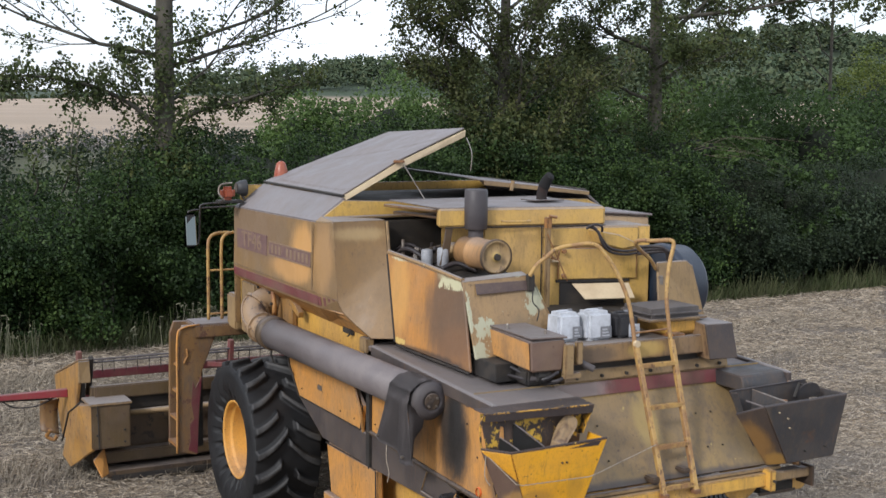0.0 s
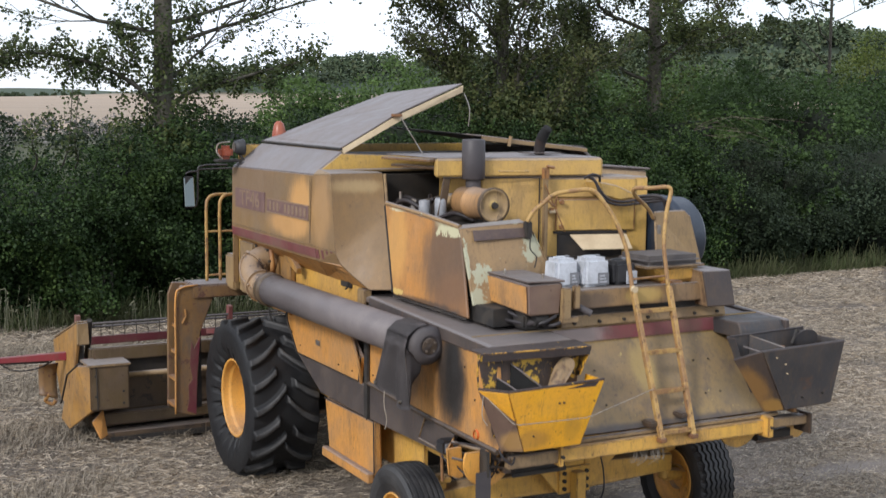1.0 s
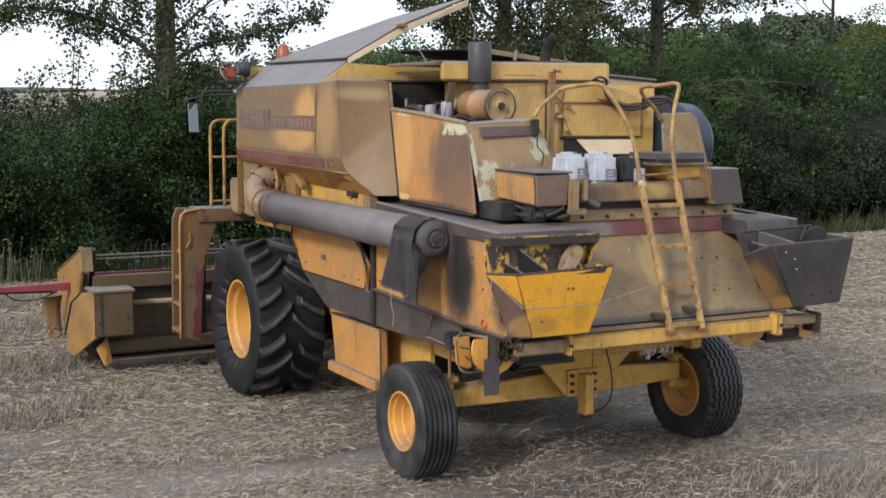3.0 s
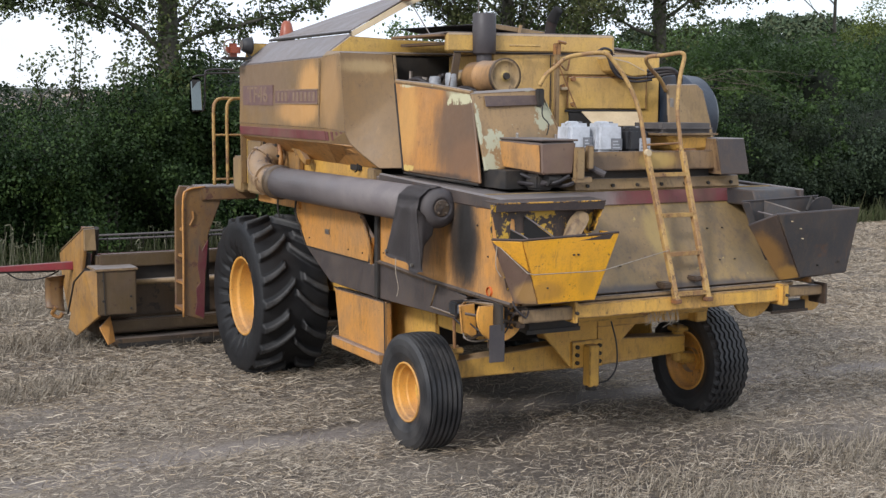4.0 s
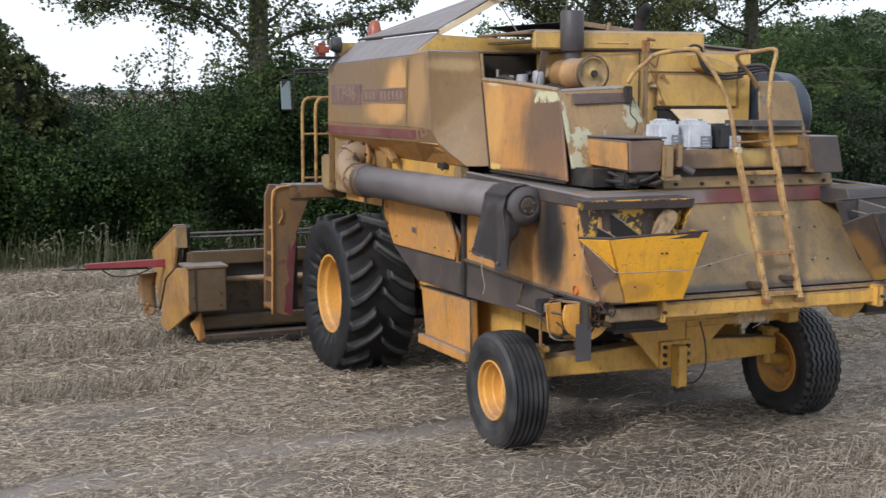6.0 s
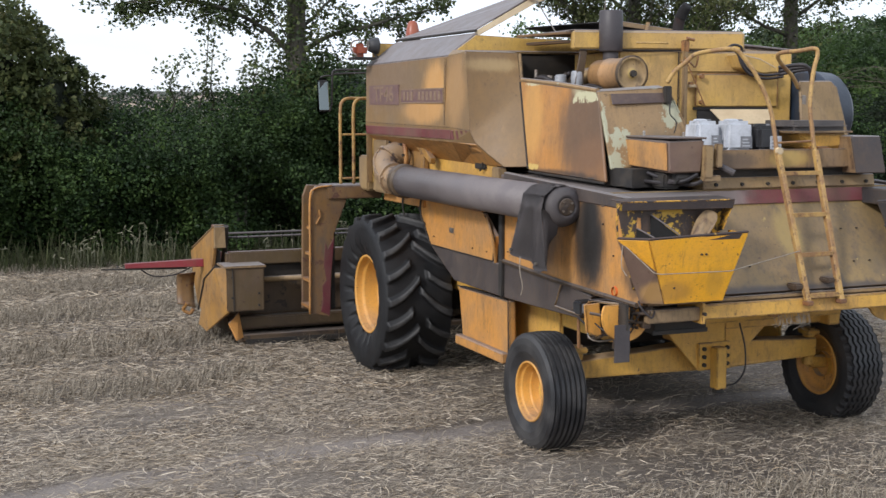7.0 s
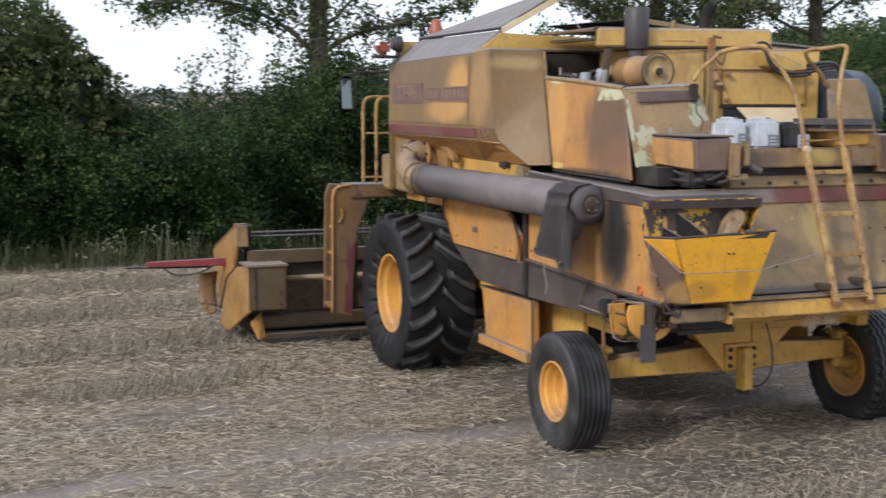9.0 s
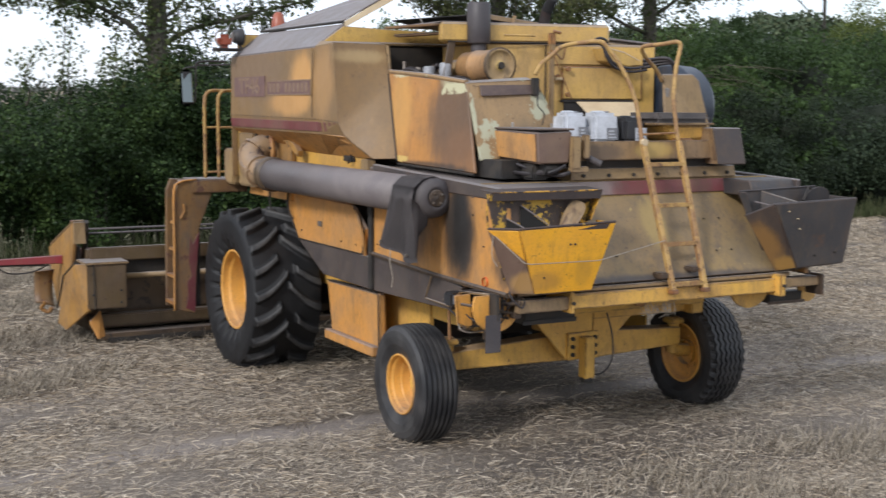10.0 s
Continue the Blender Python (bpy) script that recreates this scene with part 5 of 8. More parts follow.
for k, y in enumerate(np.linspace(2.06, 3.02, 10)):
    if k != 6:
        part("plate_mark", block(-1.7285, -1.715, y - 0.030, y + 0.030, 2.918, 3.007, 0.001), M_letter_pale, C)
part("panel_seam", rod([(-1.722, 1.93, 3.32), (-1.726, 1.93, 2.68)], 0.008, 5), M_khaki, C)

# engine bay, hood and rear walls
part("bay_floor", block(-1.15, 0.9, -0.05, 1.85, 2.20, 2.62, 0.01), M_dark, C)
part("bay_back_wall", block(-1.12, 1.3, 1.70, 1.80, 2.6, 3.34, 0.01), M_dark, C, "dark engine bay wall")
def skew(x, d=0.0):
    """The rear wall of the engine bay stands slightly askew."""
    return 0.40 - 0.26 * x + d
hoodp = [(-1.0, skew(-1.0, 0.04)), (0.60, skew(0.60, 0.14)), (0.68, 0.62), (0.75, 1.82), (-0.15, 1.82), (-0.95, 0.84)]
part("engine_hood", extrude(hoodp, "z", 3.36, 3.535, 0.02), M_yellow, C, "yellow engine hood with dusty top")
part("hood_lid", extrude([(-0.985, skew(-0.98, 0.06)), (0.585, skew(0.58, 0.16)), (0.66, 0.64), (0.73, 1.80), (-0.97, 1.80)], "z", 3.53, 3.541, 0.003), M_roof, C, "dust-grey sheet top of the hood")
for dx, z in ((0.0, 3.50), (0.10, 3.43)):
    part("bay_slat", hull([(-1.17 + dx, 1.50, z), (-1.07 + dx, 1.50, z), (-1.03 + dx, 0.78, z), (-0.95 + dx, 0.78, z), (-1.17 + dx, 1.50, z + 0.025), (-1.07 + dx, 1.50, z + 0.025), (-1.03 + dx, 0.78, z + 0.025), (-0.95 + dx, 0.78, z + 0.025)], 0.004), M_step, C, "rusty slat over the open bay")
part("hood_handle", rod(smooth_line([(-0.45, skew(-.45) - 0.0, 3.42), (-0.44, skew(-.45) - 0.05, 3.42), (-0.22, skew(-.22) - 0.05, 3.42), (-0.21, skew(-.22) - 0.0, 3.42)], 4), 0.010, 6), M_yellow, C)
wall_pts = [(-0.55, skew(-0.55, 0.12)), (1.03, skew(1.03, 0.12)), (1.06, 1.6), (-0.5, 1.6)]
part("engine_wall", extrude(wall_pts, "z", 2.40, 3.36, 0.012), M_yellow, C, "yellow sheet wall of the engine bay")
def on_wall(x0, x1, z0, z1, out, thick=0.02, w=0.006, bm=None):
    return sheet([(x0, skew(x0, 0.12 - out), z1), (x0, skew(x0, 0.12 - out), z0), (x1, skew(x1, 0.12 - out), z0), (x1, skew(x1, 0.12 - out), z1)], thick, w, bm)
part("access_door", on_wall(0.14, 0.88, 2.86, 3.15, 0.03, 0.03), M_yellow, C, "yellow access door")
part("door_seam", on_wall(0.12, 0.82, 2.83, 2.855, 0.02, 0.02, 0.002), M_dark, C)
part("upper_panel", on_wall(0.02, 0.90, 3.17, 3.345, 0.02, 0.02), M_yellow, C)
part("swung_cover", sheet([(0.20, skew(0.2, -0.02), 2.83), (0.74, skew(0.74, -0.02), 2.83), (0.73, skew(0.73, -0.14), 2.70), (0.26, skew(0.26, -0.14), 2.70)], 0.012, 0.004), M_cream, C, "pale open cover flap")
part("cover_gap", on_wall(0.16, 0.78, 2.58, 2.83, 0.008, 0.012, 0.002), M_dark, C)
pst = bmesh.new()
x = -0.02
block(x - 0.022, x + 0.022, skew(x) - 0.02, skew(x) + 0.02, 2.45, 3.36, 0.006, pst)
part("bay_post", pst, M_khaki, C)
part("hood_catch", block(-0.04, 0.01, skew(0) - 0.02, skew(0) + 0.05, 3.34, 3.45, 0.008), M_rust, C)
part("hood_catch_arm", rod([(-0.03, skew(0) - 0.03, 3.465), (0.05, skew(0) - 0.03, 3.45)], 0.014, 6), M_rust, C)
each_bolt("hinge", [(0.16, skew(0.16, 0.05), z) for z in (2.90, 3.13)] + [(0.06, skew(0.06, 0.05), 3.06)], "y", 0.022, 0.02, M_rust, C)
part("latch", block(0.03, 0.12, skew(0.08, 0.03), skew(0.08, 0.10), 3.03, 3.06, 0.006), M_cream, C)
part("wall_rod", rod([(-0.04, skew(-.04) - 0.03, 3.30), (0.16, skew(0.16) - 0.02, 2.86)], 0.006, 5), M_rust, C)
part("hood_seam", rod([(-0.94, skew(-0.94, 0.035), 3.362), (0.60, skew(0.60, 0.135), 3.362)], 0.007, 5), M_dark, C)
part("hood_seam", rod([(-0.02, skew(-0.02, 0.105), 3.35), (-0.02, skew(-0.02, 0.105), 2.50)], 0.006, 5), M_dark, C)
for x0, z0, x1, z1 in ((0.14, 3.155, 0.88, 3.155), (0.135, 2.86, 0.135, 3.15), (0.885, 2.86, 0.885, 3.15)):
    part("hood_seam", rod([(x0, skew(x0, 0.095), z0), (x1, skew(x1, 0.095), z1)], 0.005, 5), M_rust, C)
part("shield_seam", rod([(-1.262, 1.222, 3.08), (-1.302, 0.965, 2.30)], 0.009, 5), M_dark, C)
part("shield_seam", rod([(-1.30, 0.95, 2.272), (-1.215, -0.28, 2.232)], 0.010, 5), M_dark, C)
# air cleaner and its stack
part("air_cleaner", lathe([(0.60, 0.05), (0.60, 0.11), (0.55, 0.135), (0.36, 0.138), (0.355, 0.144), (0.33, 0.144), (0.325, 0.138), (0.05, 0.140), (0.04, 0.152), (0.0, 0.155), (0.0, 0.145)], (-0.70, 0.18, 3.14), "y", 36), M_brass, C, "tan round air cleaner canister", smooth=True)
cap = lathe([(0.02, 0.148), (-0.012, 0.146), (-0.012, 0.128), (0.002, 0.124), (-0.004, 0.06), (-0.012, 0.03), (-0.03, 0.022), (-0.03, 0.0)], (-0.70, 0.18, 3.14), "y", 36)
part("air_cleaner_cap", cap, M_cap, C, "dirty round end cap", smooth=True)
part("cap_clamp", lathe([(-0.014, 0.148), (-0.014, 0.157), (0.014, 0.157), (0.014, 0.148)], (-0.70, 0.18, 3.14), "y", 36), M_skid, C, smooth=True)
part("cap_nut", lathe([(-0.04, 0.0), (-0.04, 0.030), (-0.012, 0.032)], (-0.70, 0.18, 3.14), "y", 8), M_dark, C)
part("intake_cap", lathe([(0.0, 0.0), (0.0, 0.098), (0.01, 0.105), (0.15, 0.107), (0.35, 0.105), (0.362, 0.098), (0.366, 0.0)], (-0.66, 0.62, 3.345), "z", 36), M_pipe, C, "dark cylindrical intake pre-cleaner", smooth=True)
part("intake_neck", lathe([(-0.16, 0.07), (0.02, 0.07)], (-0.66, 0.62, 3.345), "z", 24), M_pipe, C, smooth=True)
part("inlet_elbow", rod(smooth_line([(-0.72, 0.75, 3.14), (-0.78, 0.9, 3.12), (-0.80, 1.05, 3.0)], 5), 0.075, 16), M_khaki, C, smooth=True)
part("bracket_post", sheet([(-0.93, 0.70, 3.36), (-0.86, 0.70, 3.36), (-0.90, 0.72, 3.02), (-0.98, 0.72, 3.02)], 0.02, 0.003), M_skid, C)
# engine details seen in the open bay
part("engine_block", hull([(x, y, z) for x in (-1.02, -0.3) for y in (0.55, 1.6) for z in (2.6, 2.93)] + [(-0.9, 1.5, 3.02), (-0.4, 1.5, 3.02), (-0.9, 0.8, 3.02), (-0.4, 0.8, 3.02)], 0.03), M_dark, C, "greasy dark engine block")
for x, y in ((-1.00, 0.92), (-0.93, 0.74)):
    can = part("oil_filter", lathe([(0, 0.05), (0.01, 0.055), (0.15, 0.055), (0.165, 0.045), (0.17, 0.0)], (x, y, 2.98 + (0.0 if y > 0.8 else 0.03)), "z", 20), M_filter, C, "white screw-on filter", smooth=True)
for pts, r in (([(-1.05, 1.5, 2.98), (-1.08, 1.3, 3.10), (-1.05, 1.15, 3.12), (-0.98, 1.0, 3.05)], 0.022), ([(-1.0, 1.6, 3.06), (-0.95, 1.4, 3.14), (-0.9, 1.1, 3.08)], 0.018), ([(-0.7, 1.4, 3.0), (-0.8, 1.2, 3.16), (-0.9, 1.02, 3.10), (-0.95, 0.85, 3.16)], 0.02), ([(-1.02, 0.6, 3.0), (-0.85, 0.62, 3.04), (-0.7, 0.5, 2.98)], 0.022)):
    part("hose", rod(smooth_line(pts), r, 8), M_cable, C, smooth=True)
part("injector_pipe", rod([(-1.06, 1.30, 2.98), (-1.06, 1.30, 3.20)], 0.016, 7), M_steel, C)
part("injector_pipe", rod([(-1.02, 1.12, 3.02), (-1.00, 1.12, 3.14)], 0.03, 8), M_steel, C)
part("linkage", rod([(-0.98, 0.98, 3.14), (-0.80, 1.0, 3.17)], 0.008, 6), M_steel, C)
part("pump", lathe([(0, 0.04), (0.0, 0.07), (0.10, 0.07), (0.13, 0.04)], (-0.88, 1.02, 3.0), "z", 12), M_steel, C)
# exhaust
stack = smooth_line([(0.29, 1.02, 3.55), (0.293, 1.015, 3.62), (0.30, 1.0, 3.68), (0.31, 0.975, 3.735)], 5)
part("exhaust_stack", rod(stack, 0.052, 20), M_soot, C, "rusty exhaust stub", smooth=True)
part("exhaust_tip", rod(smooth_line([(0.302, 0.997, 3.69), (0.312, 0.968, 3.745), (0.322, 0.935, 3.785), (0.326, 0.92, 3.80)], 5), 0.056, 20, None, 0.044), M_black_hole, C, "soot-black exhaust tip", smooth=True)
part("exhaust_plate", block(0.14, 0.48, 0.90, 1.16, 3.558, 3.568, 0.003), M_belt, C)
# engine side shield
part("side_shield", sheet([(-1.26, 1.22, 3.095), (-1.19, -0.10, 2.985), (-1.21, -0.29, 2.24), (-1.30, 0.96, 2.285)][::-1], 0.03, 0.010), M_shield, C, "tan side shield with a dark burnt patch")
part("shield_rim", rod([(-1.245, 1.22, 3.10), (-1.215, 0.55, 3.055), (-1.175, -0.08, 2.99)], 0.022, 8), M_worn, C)
part("shield_back", sheet([(-1.19, -0.11, 2.985), (-0.56, -0.16, 3.02), (-0.40, -0.28, 2.62), (-0.62, -0.30, 2.40), (-1.05, -0.31, 2.35), (-1.16, -0.30, 2.35)][::-1], 0.03, 0.006), M_worn, C, "worn rear plate with flaking pale paint")
part("shield_cap", hull([(-1.19, -0.12, 2.98), (-0.58, -0.17, 3.015), (-1.19, -0.02, 3.0), (-0.58, -0.06, 3.04), (-1.19, -0.02, 2.97), (-0.58, -0.06, 3.0)], 0.006), M_worn, C)
part("name_plate", sheet([(-1.09, -0.145, 2.965), (-0.60, -0.185, 2.975), (-0.57, -0.21, 2.895), (-1.09, -0.18, 2.875)][::-1], 0.008, 0.003), M_plate_dark, C, "dark plate with unreadable marks")
pm = bmesh.new()
for k in range(7):
    x = -1.04 + k * 0.065
    sheet([(x, -0.155 - 0.004 * k, 2.945), (x + 0.045, -0.158 - 0.004 * k, 2.947), (x + 0.045, -0.175 - 0.004 * k, 2.900), (x, -0.172 - 0.004 * k, 2.898)][::-1], 0.005, 0.001, pm)
part("plate_marks", pm, M_letter, C)
part("shield_gusset", sheet([(-0.56, -0.16, 3.02), (-0.52, -0.08, 3.0), (-0.36, -0.20, 2.60), (-0.40, -0.28, 2.62)], 0.01, 0.003), M_worn, C)
part("shield_hasp", block(-0.61, -0.555, -0.24, -0.17, 2.88, 3.03, 0.008), M_dark, C)
part("shield_cord", rod(smooth_line([(-0.58, -0.25, 2.9), (-0.60, -0.28, 2.8), (-0.55, -0.30, 2.73), (-0.58, -0.32, 2.64)], 4), 0.006, 6), M_dark, C)
# dark block standing in for the shade below the shield plates
part("skirt_shade_block", block(-1.14, -0.45, -0.60, -0.05, 2.21, 2.36, 0.006), M_dark, C)
each_bolt("rivet", [(-1.504, y, z) for y, z in ((2.75, 1.52), (1.42, 1.50), (1.75, 1.50), (0.95, 1.55), (0.3, 1.52), (-0.95, 1.72), (-0.78, 1.95), (0.72, 2.02), (-1.15, 1.95))], "x", 0.007, 0.006, M_dark, C)
# tool box
part("tool_box", hull([(-1.00, -0.92, 2.34), (-0.73, -0.95, 2.345), (-0.98, -0.20, 2.37), (-0.66, -0.20, 2.37), (-1.00, -0.90, 2.59), (-0.70, -0.95, 2.605), (-0.98, -0.16, 2.61), (-0.66, -0.16, 2.61)], 0.012), M_cheek, C, "dusty dark steel tool box with orange side")
part("tool_box_side", sheet([(-1.006, -0.885, 2.575), (-1.006, -0.905, 2.36), (-0.988, -0.21, 2.385), (-0.988, -0.175, 2.595)], 0.006, 0.002), M_side, C)
part("tool_box_lid", hull([(x, y, z) for x, y in ((-1.012, -0.918), (-0.69, -0.962), (-0.99, -0.148), (-0.65, -0.148)) for z in (2.606, 2.622)], 0.004), M_deck, C)
part("box_end_frame", block(-0.72, -0.64, -0.99, -0.93, 2.30, 2.56, 0.008), M_khaki, C)
part("box_end_frame", block(-0.60, -0.54, -0.97, -0.92, 2.38, 2.57, 0.008), M_khaki, C)
part("box_bracket", block(-0.72, -0.56, -0.98, -0.92, 2.27, 2.32, 0.006), M_khaki, C)
each_bolt("lid_bolt", [(-0.95, -0.45, 2.645), (-0.80, -0.80, 2.64)], "z", 0.012, 0.02, M_steel, C)
part("pipe_stub", rod([(-0.55, -0.90, 2.40), (-0.44, -0.98, 2.335)], 0.028, 10), M_pipe, C)
for k, pts in enumerate(([(-1.05, -0.5, 2.27), (-0.95, -0.8, 2.26), (-0.85, -0.9, 2.30)], [(-1.0, -0.6, 2.33), (-0.9, -0.88, 2.27), (-0.75, -0.93, 2.33)], [(-0.9, -0.5, 2.28), (-0.8, -0.9, 2.25), (-0.66, -0.94, 2.30)])):
    part("hose", rod(smooth_line(pts), 0.016, 7), M_cable, C)
part("valve", block(-0.98, -0.82, -0.82, -0.62, 2.21, 2.34, 0.02), M_dark, C)
part("pump_drum", lathe([(-0.06, 0.0), (-0.06, 0.05), (0.06, 0.05), (0.06, 0)], (-0.86, -0.86, 2.30), "x", 14), M_dark, C)

# the rear platform with its seat box
part("platform_sill", block(-0.63, 0.80, -0.89, -0.84, 2.36, 2.515, 0.008), M_sill, C, "worn khaki sill of the rear platform")
part("platform_floor", block(-0.60, 0.95, -0.84, 0.30, 2.40, 2.495, 0.006), M_khaki, C, "dusty platform floor")
# dark block standing in for the shade under the platform
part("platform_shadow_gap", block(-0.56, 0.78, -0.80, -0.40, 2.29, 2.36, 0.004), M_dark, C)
part("seat_box", hull([(0.46, -0.72, 2.50), (0.80, -0.76, 2.50), (0.46, -0.36, 2.50), (0.80, -0.36, 2.50), (0.36, -0.74, 2.65), (0.84, -0.78, 2.65), (0.36, -0.33, 2.65), (0.84, -0.33, 2.65)], 0.03), M_frame, C, "yellow steel seat box")
part("seat_cushion", block(0.26, 0.85, -0.79, -0.32, 2.655, 2.745, 0.040), M_seat, C, "worn grey vinyl cushion")
part("seat_rim", block(0.24, 0.87, -0.80, -0.32, 2.64, 2.66, 0.006), M_khaki, C)
part("seat_support", block(0.48, 0.60, -0.84, -0.5, 2.49, 2.53, 0.004), M_rust, C)
part("seat_lever", rod([(0.10, -0.80, 2.565), (0.44, -0.80, 2.575)], 0.010, 6), M_rust, C)
part("corner_wedge", hull([(0.76, -0.98, 2.31), (1.04, -1.02, 2.31), (0.72, -0.95, 2.62), (1.00, -0.98, 2.62), (0.80, -0.60, 2.31), (1.02, -0.62, 2.31), (0.80, -0.62, 2.62), (0.98, -0.64, 2.62)], 0.008), M_belt, C, "dusty sloped corner guard")
part("corner_wedge_face", sheet([(0.714, -0.952, 2.615), (0.756, -0.985, 2.315), (0.794, -0.61, 2.315), (0.794, -0.63, 2.615)], 0.004, 0.001), M_sill, C)
part("right_shield", sheet([(0.70, -0.26, 3.08), (1.02, -0.28, 3.085), (1.09, -0.28, 3.03), (1.22, -0.32, 2.55), (0.68, -0.34, 2.55)], 0.03, 0.012), M_khaki, C, "plain khaki shield plate")
part("right_shield_side", sheet([(1.09, -0.28, 3.03), (1.14, 0.4, 3.03), (1.24, 0.4, 2.5), (1.22, -0.32, 2.55)], 0.02, 0.004), M_khaki, C)
part("shield_hasp", block(0.70, 0.76, -0.32, -0.28, 2.80, 2.96, 0.01), M_steel, C)
drum = lathe([(-0.15, 0.0), (-0.15, 0.37), (-0.13, 0.39), (-0.12, 0.395), (-0.10, 0.405), (-0.07, 0.395), (0.12, 0.38), (0.18, 0.33), (0.22, 0.22), (0.235, 0.0)], (1.20, 0.14, 2.79), "x", 40)
part("radiator_drum", drum, M_blue, C, "blue-black round rotary screen housing", smooth=True)
part("drum_bracket", block(1.0, 1.3, 0.0, 0.3, 2.2, 2.5, 0.01), M_dark, C)
arm = [(0.41, 3.33), (0.62, 3.29), (0.81, 3.21), (0.80, 3.165), (0.65, 3.15), (0.46, 3.20)]
part("cable_guard", hull([(x, y, z) for x, z in arm for y in (0.17, 0.40)], 0.012), M_yellow, C, "yellow sloped guard over the cables")
for d in (0.0, 0.03):
    part("thick_cable", rod(smooth_line([(0.24 + d, 0.14, 3.375), (0.30 + d, 0.11, 3.36 - d), (0.37, 0.10, 3.26 - d), (0.45, 0.11, 3.185 - d), (0.56, 0.12, 3.15 - d), (0.68, 0.12, 3.14 - d), (0.82, 0.10, 3.16 - d)], 6), 0.013, 8), M_cable, C, "thick dark cable", smooth=True)
part("cable", rod(smooth_line([(0.22, 0.14, 3.36), (0.28, 0.10, 3.40), (0.36, 0.10, 3.38), (0.38, 0.12, 3.33)], 5), 0.012, 7), M_cable, C)
part("side_cover_box", hull([(0.84, 0.80, 2.95), (1.46, 0.80, 2.95), (0.84, 1.46, 2.95), (1.46, 1.46, 2.95), (0.84, 0.82, 3.43), (1.44, 0.82, 3.39), (0.84, 1.46, 3.43), (1.44, 1.46, 3.39)], 0.02), M_cover, C, "pale cream sheet cover box")
part("cover_box_lid", sheet([(0.82, 0.79, 3.455), (1.46, 0.79, 3.41), (1.46, 1.48, 3.41), (0.82, 1.48, 3.455)], 0.02, 0.005), M_roof, C)
for k in range(3):
    part("hose", rod(smooth_line([(0.62, -0.10, 3.20 - .03 * k), (0.72 + .02 * k, -0.30, 3.22 - .02 * k), (0.80 + .02 * k, -0.30, 3.15), (0.84 + .01 * k, -0.26, 3.04)], 6), 0.016, 8), M_cable, C, smooth=True)

# rear ladder and its hand rails
for xt, xb in ((0.0, -0.015), (0.375, 0.305)):
    bm_l = hull([(x + dx, y + dy, z) for x, y, z in ((xt, -0.935, 2.51), (xb, -1.40, 1.335)) for dx in (-0.021, 0.021) for dy in (-0.024, 0.024)], 0.004)
    part("ladder_stile", bm_l, M_rail, C, "rust-flecked yellow ladder stile")
    part("stile_foot", block(xb - 0.032, xb + 0.032, -1.435, -1.365, 1.315, 1.35, 0.006), M_rust, C)
for z in (1.385, 1.695, 2.00, 2.325):
    t = (2.51 - z) / 1.175
    y = -0.935 - 0.465 * t
    part("ladder_rung", block(-0.015 * t, 0.375 - 0.07 * t, y - 0.026, y + 0.022, z - 0.017, z + 0.017, 0.004), M_rail, C)
part("ladder_mount", block(-0.11, -0.02, -1.36, -1.24, 1.43, 1.48, 0.01), M_skid, C)
part("ladder_mount", block(0.22, 0.30, -1.34, -1.22, 1.47, 1.51, 0.01), M_skid, C)
part("hand_rail", rod(smooth_line([(-0.74, -0.45, 3.05), (-0.69, -0.47, 3.14), (-0.61, -0.50, 3.21), (-0.54, -0.55, 3.28), (-0.40, -0.60, 3.31), (-0.26, -0.68, 3.32), (-0.18, -0.72, 3.24), (-0.09, -0.78, 3.08), (-0.02, -0.84, 2.87), (0.0, -0.89, 2.66), (0.0, -0.935, 2.46)], 5), 0.018, 10), M_rail, C, "bent yellow tubular hand rail", smooth=True)
part("hand_rail", rod(smooth_line([(0.68, -0.30, 3.02), (0.58, -0.34, 3.12), (0.43, -0.40, 3.21), (0.34, -0.45, 3.28), (0.34, -0.50, 3.31), (0.40, -0.65, 3.32), (0.455, -0.78, 3.335), (0.475, -0.80, 3.29), (0.42, -0.82, 3.13), (0.37, -0.86, 2.87), (0.372, -0.89, 2.68), (0.375, -0.935, 2.46)], 5), 0.018, 10), M_rail, C, "bent yellow tubular hand rail", smooth=True)
part("rail_clamp", bolts([(0.0, -0.955, 2.505)], "y", 0.03, 0.02), M_cream, C)
part("rail_tie", rod(smooth_line([(-0.62, -0.47, 3.23), (-0.60, -0.46, 3.19), (-0.55, -0.47, 3.22), (-0.50, -0.49, 3.18), (-0.48, -0.5, 3.28)], 4), 0.008, 6), M_rust, C)

# front platform, steps, rails, mirror and lamps
part("front_platform", block(-2.10, -1.45, 4.52, 4.98, 1.80, 1.94, 0.01), M_step, C, "yellow driver's platform")
part("platform_tread", block(-2.08, -1.45, 4.54, 4.96, 1.94, 1.955, 0.004), M_roof, C)
part("platform_box", block(-1.70, -1.45, 4.3, 4.6, 1.90, 2.30, 0.02), M_khaki, C)
leg = extrude([(-2.24, 1.95), (-1.90, 1.93), (-1.86, 1.80), (-2.02, 1.40), (-2.085, 0.43), (-2.31, 0.49), (-2.30, 1.30), (-2.29, 1.82)], "y", 4.55, 4.62, 0.008)
part("step_cheek", leg, M_step, C, "rust-streaked step side plate")
part("step_cheek", extrude([(-2.24, 1.95), (-1.90, 1.93), (-1.86, 1.80), (-2.02, 1.40), (-2.085, 0.43), (-2.31, 0.49), (-2.30, 1.30), (-2.29, 1.82)], "y", 4.90, 4.95, 0.008), M_step, C)
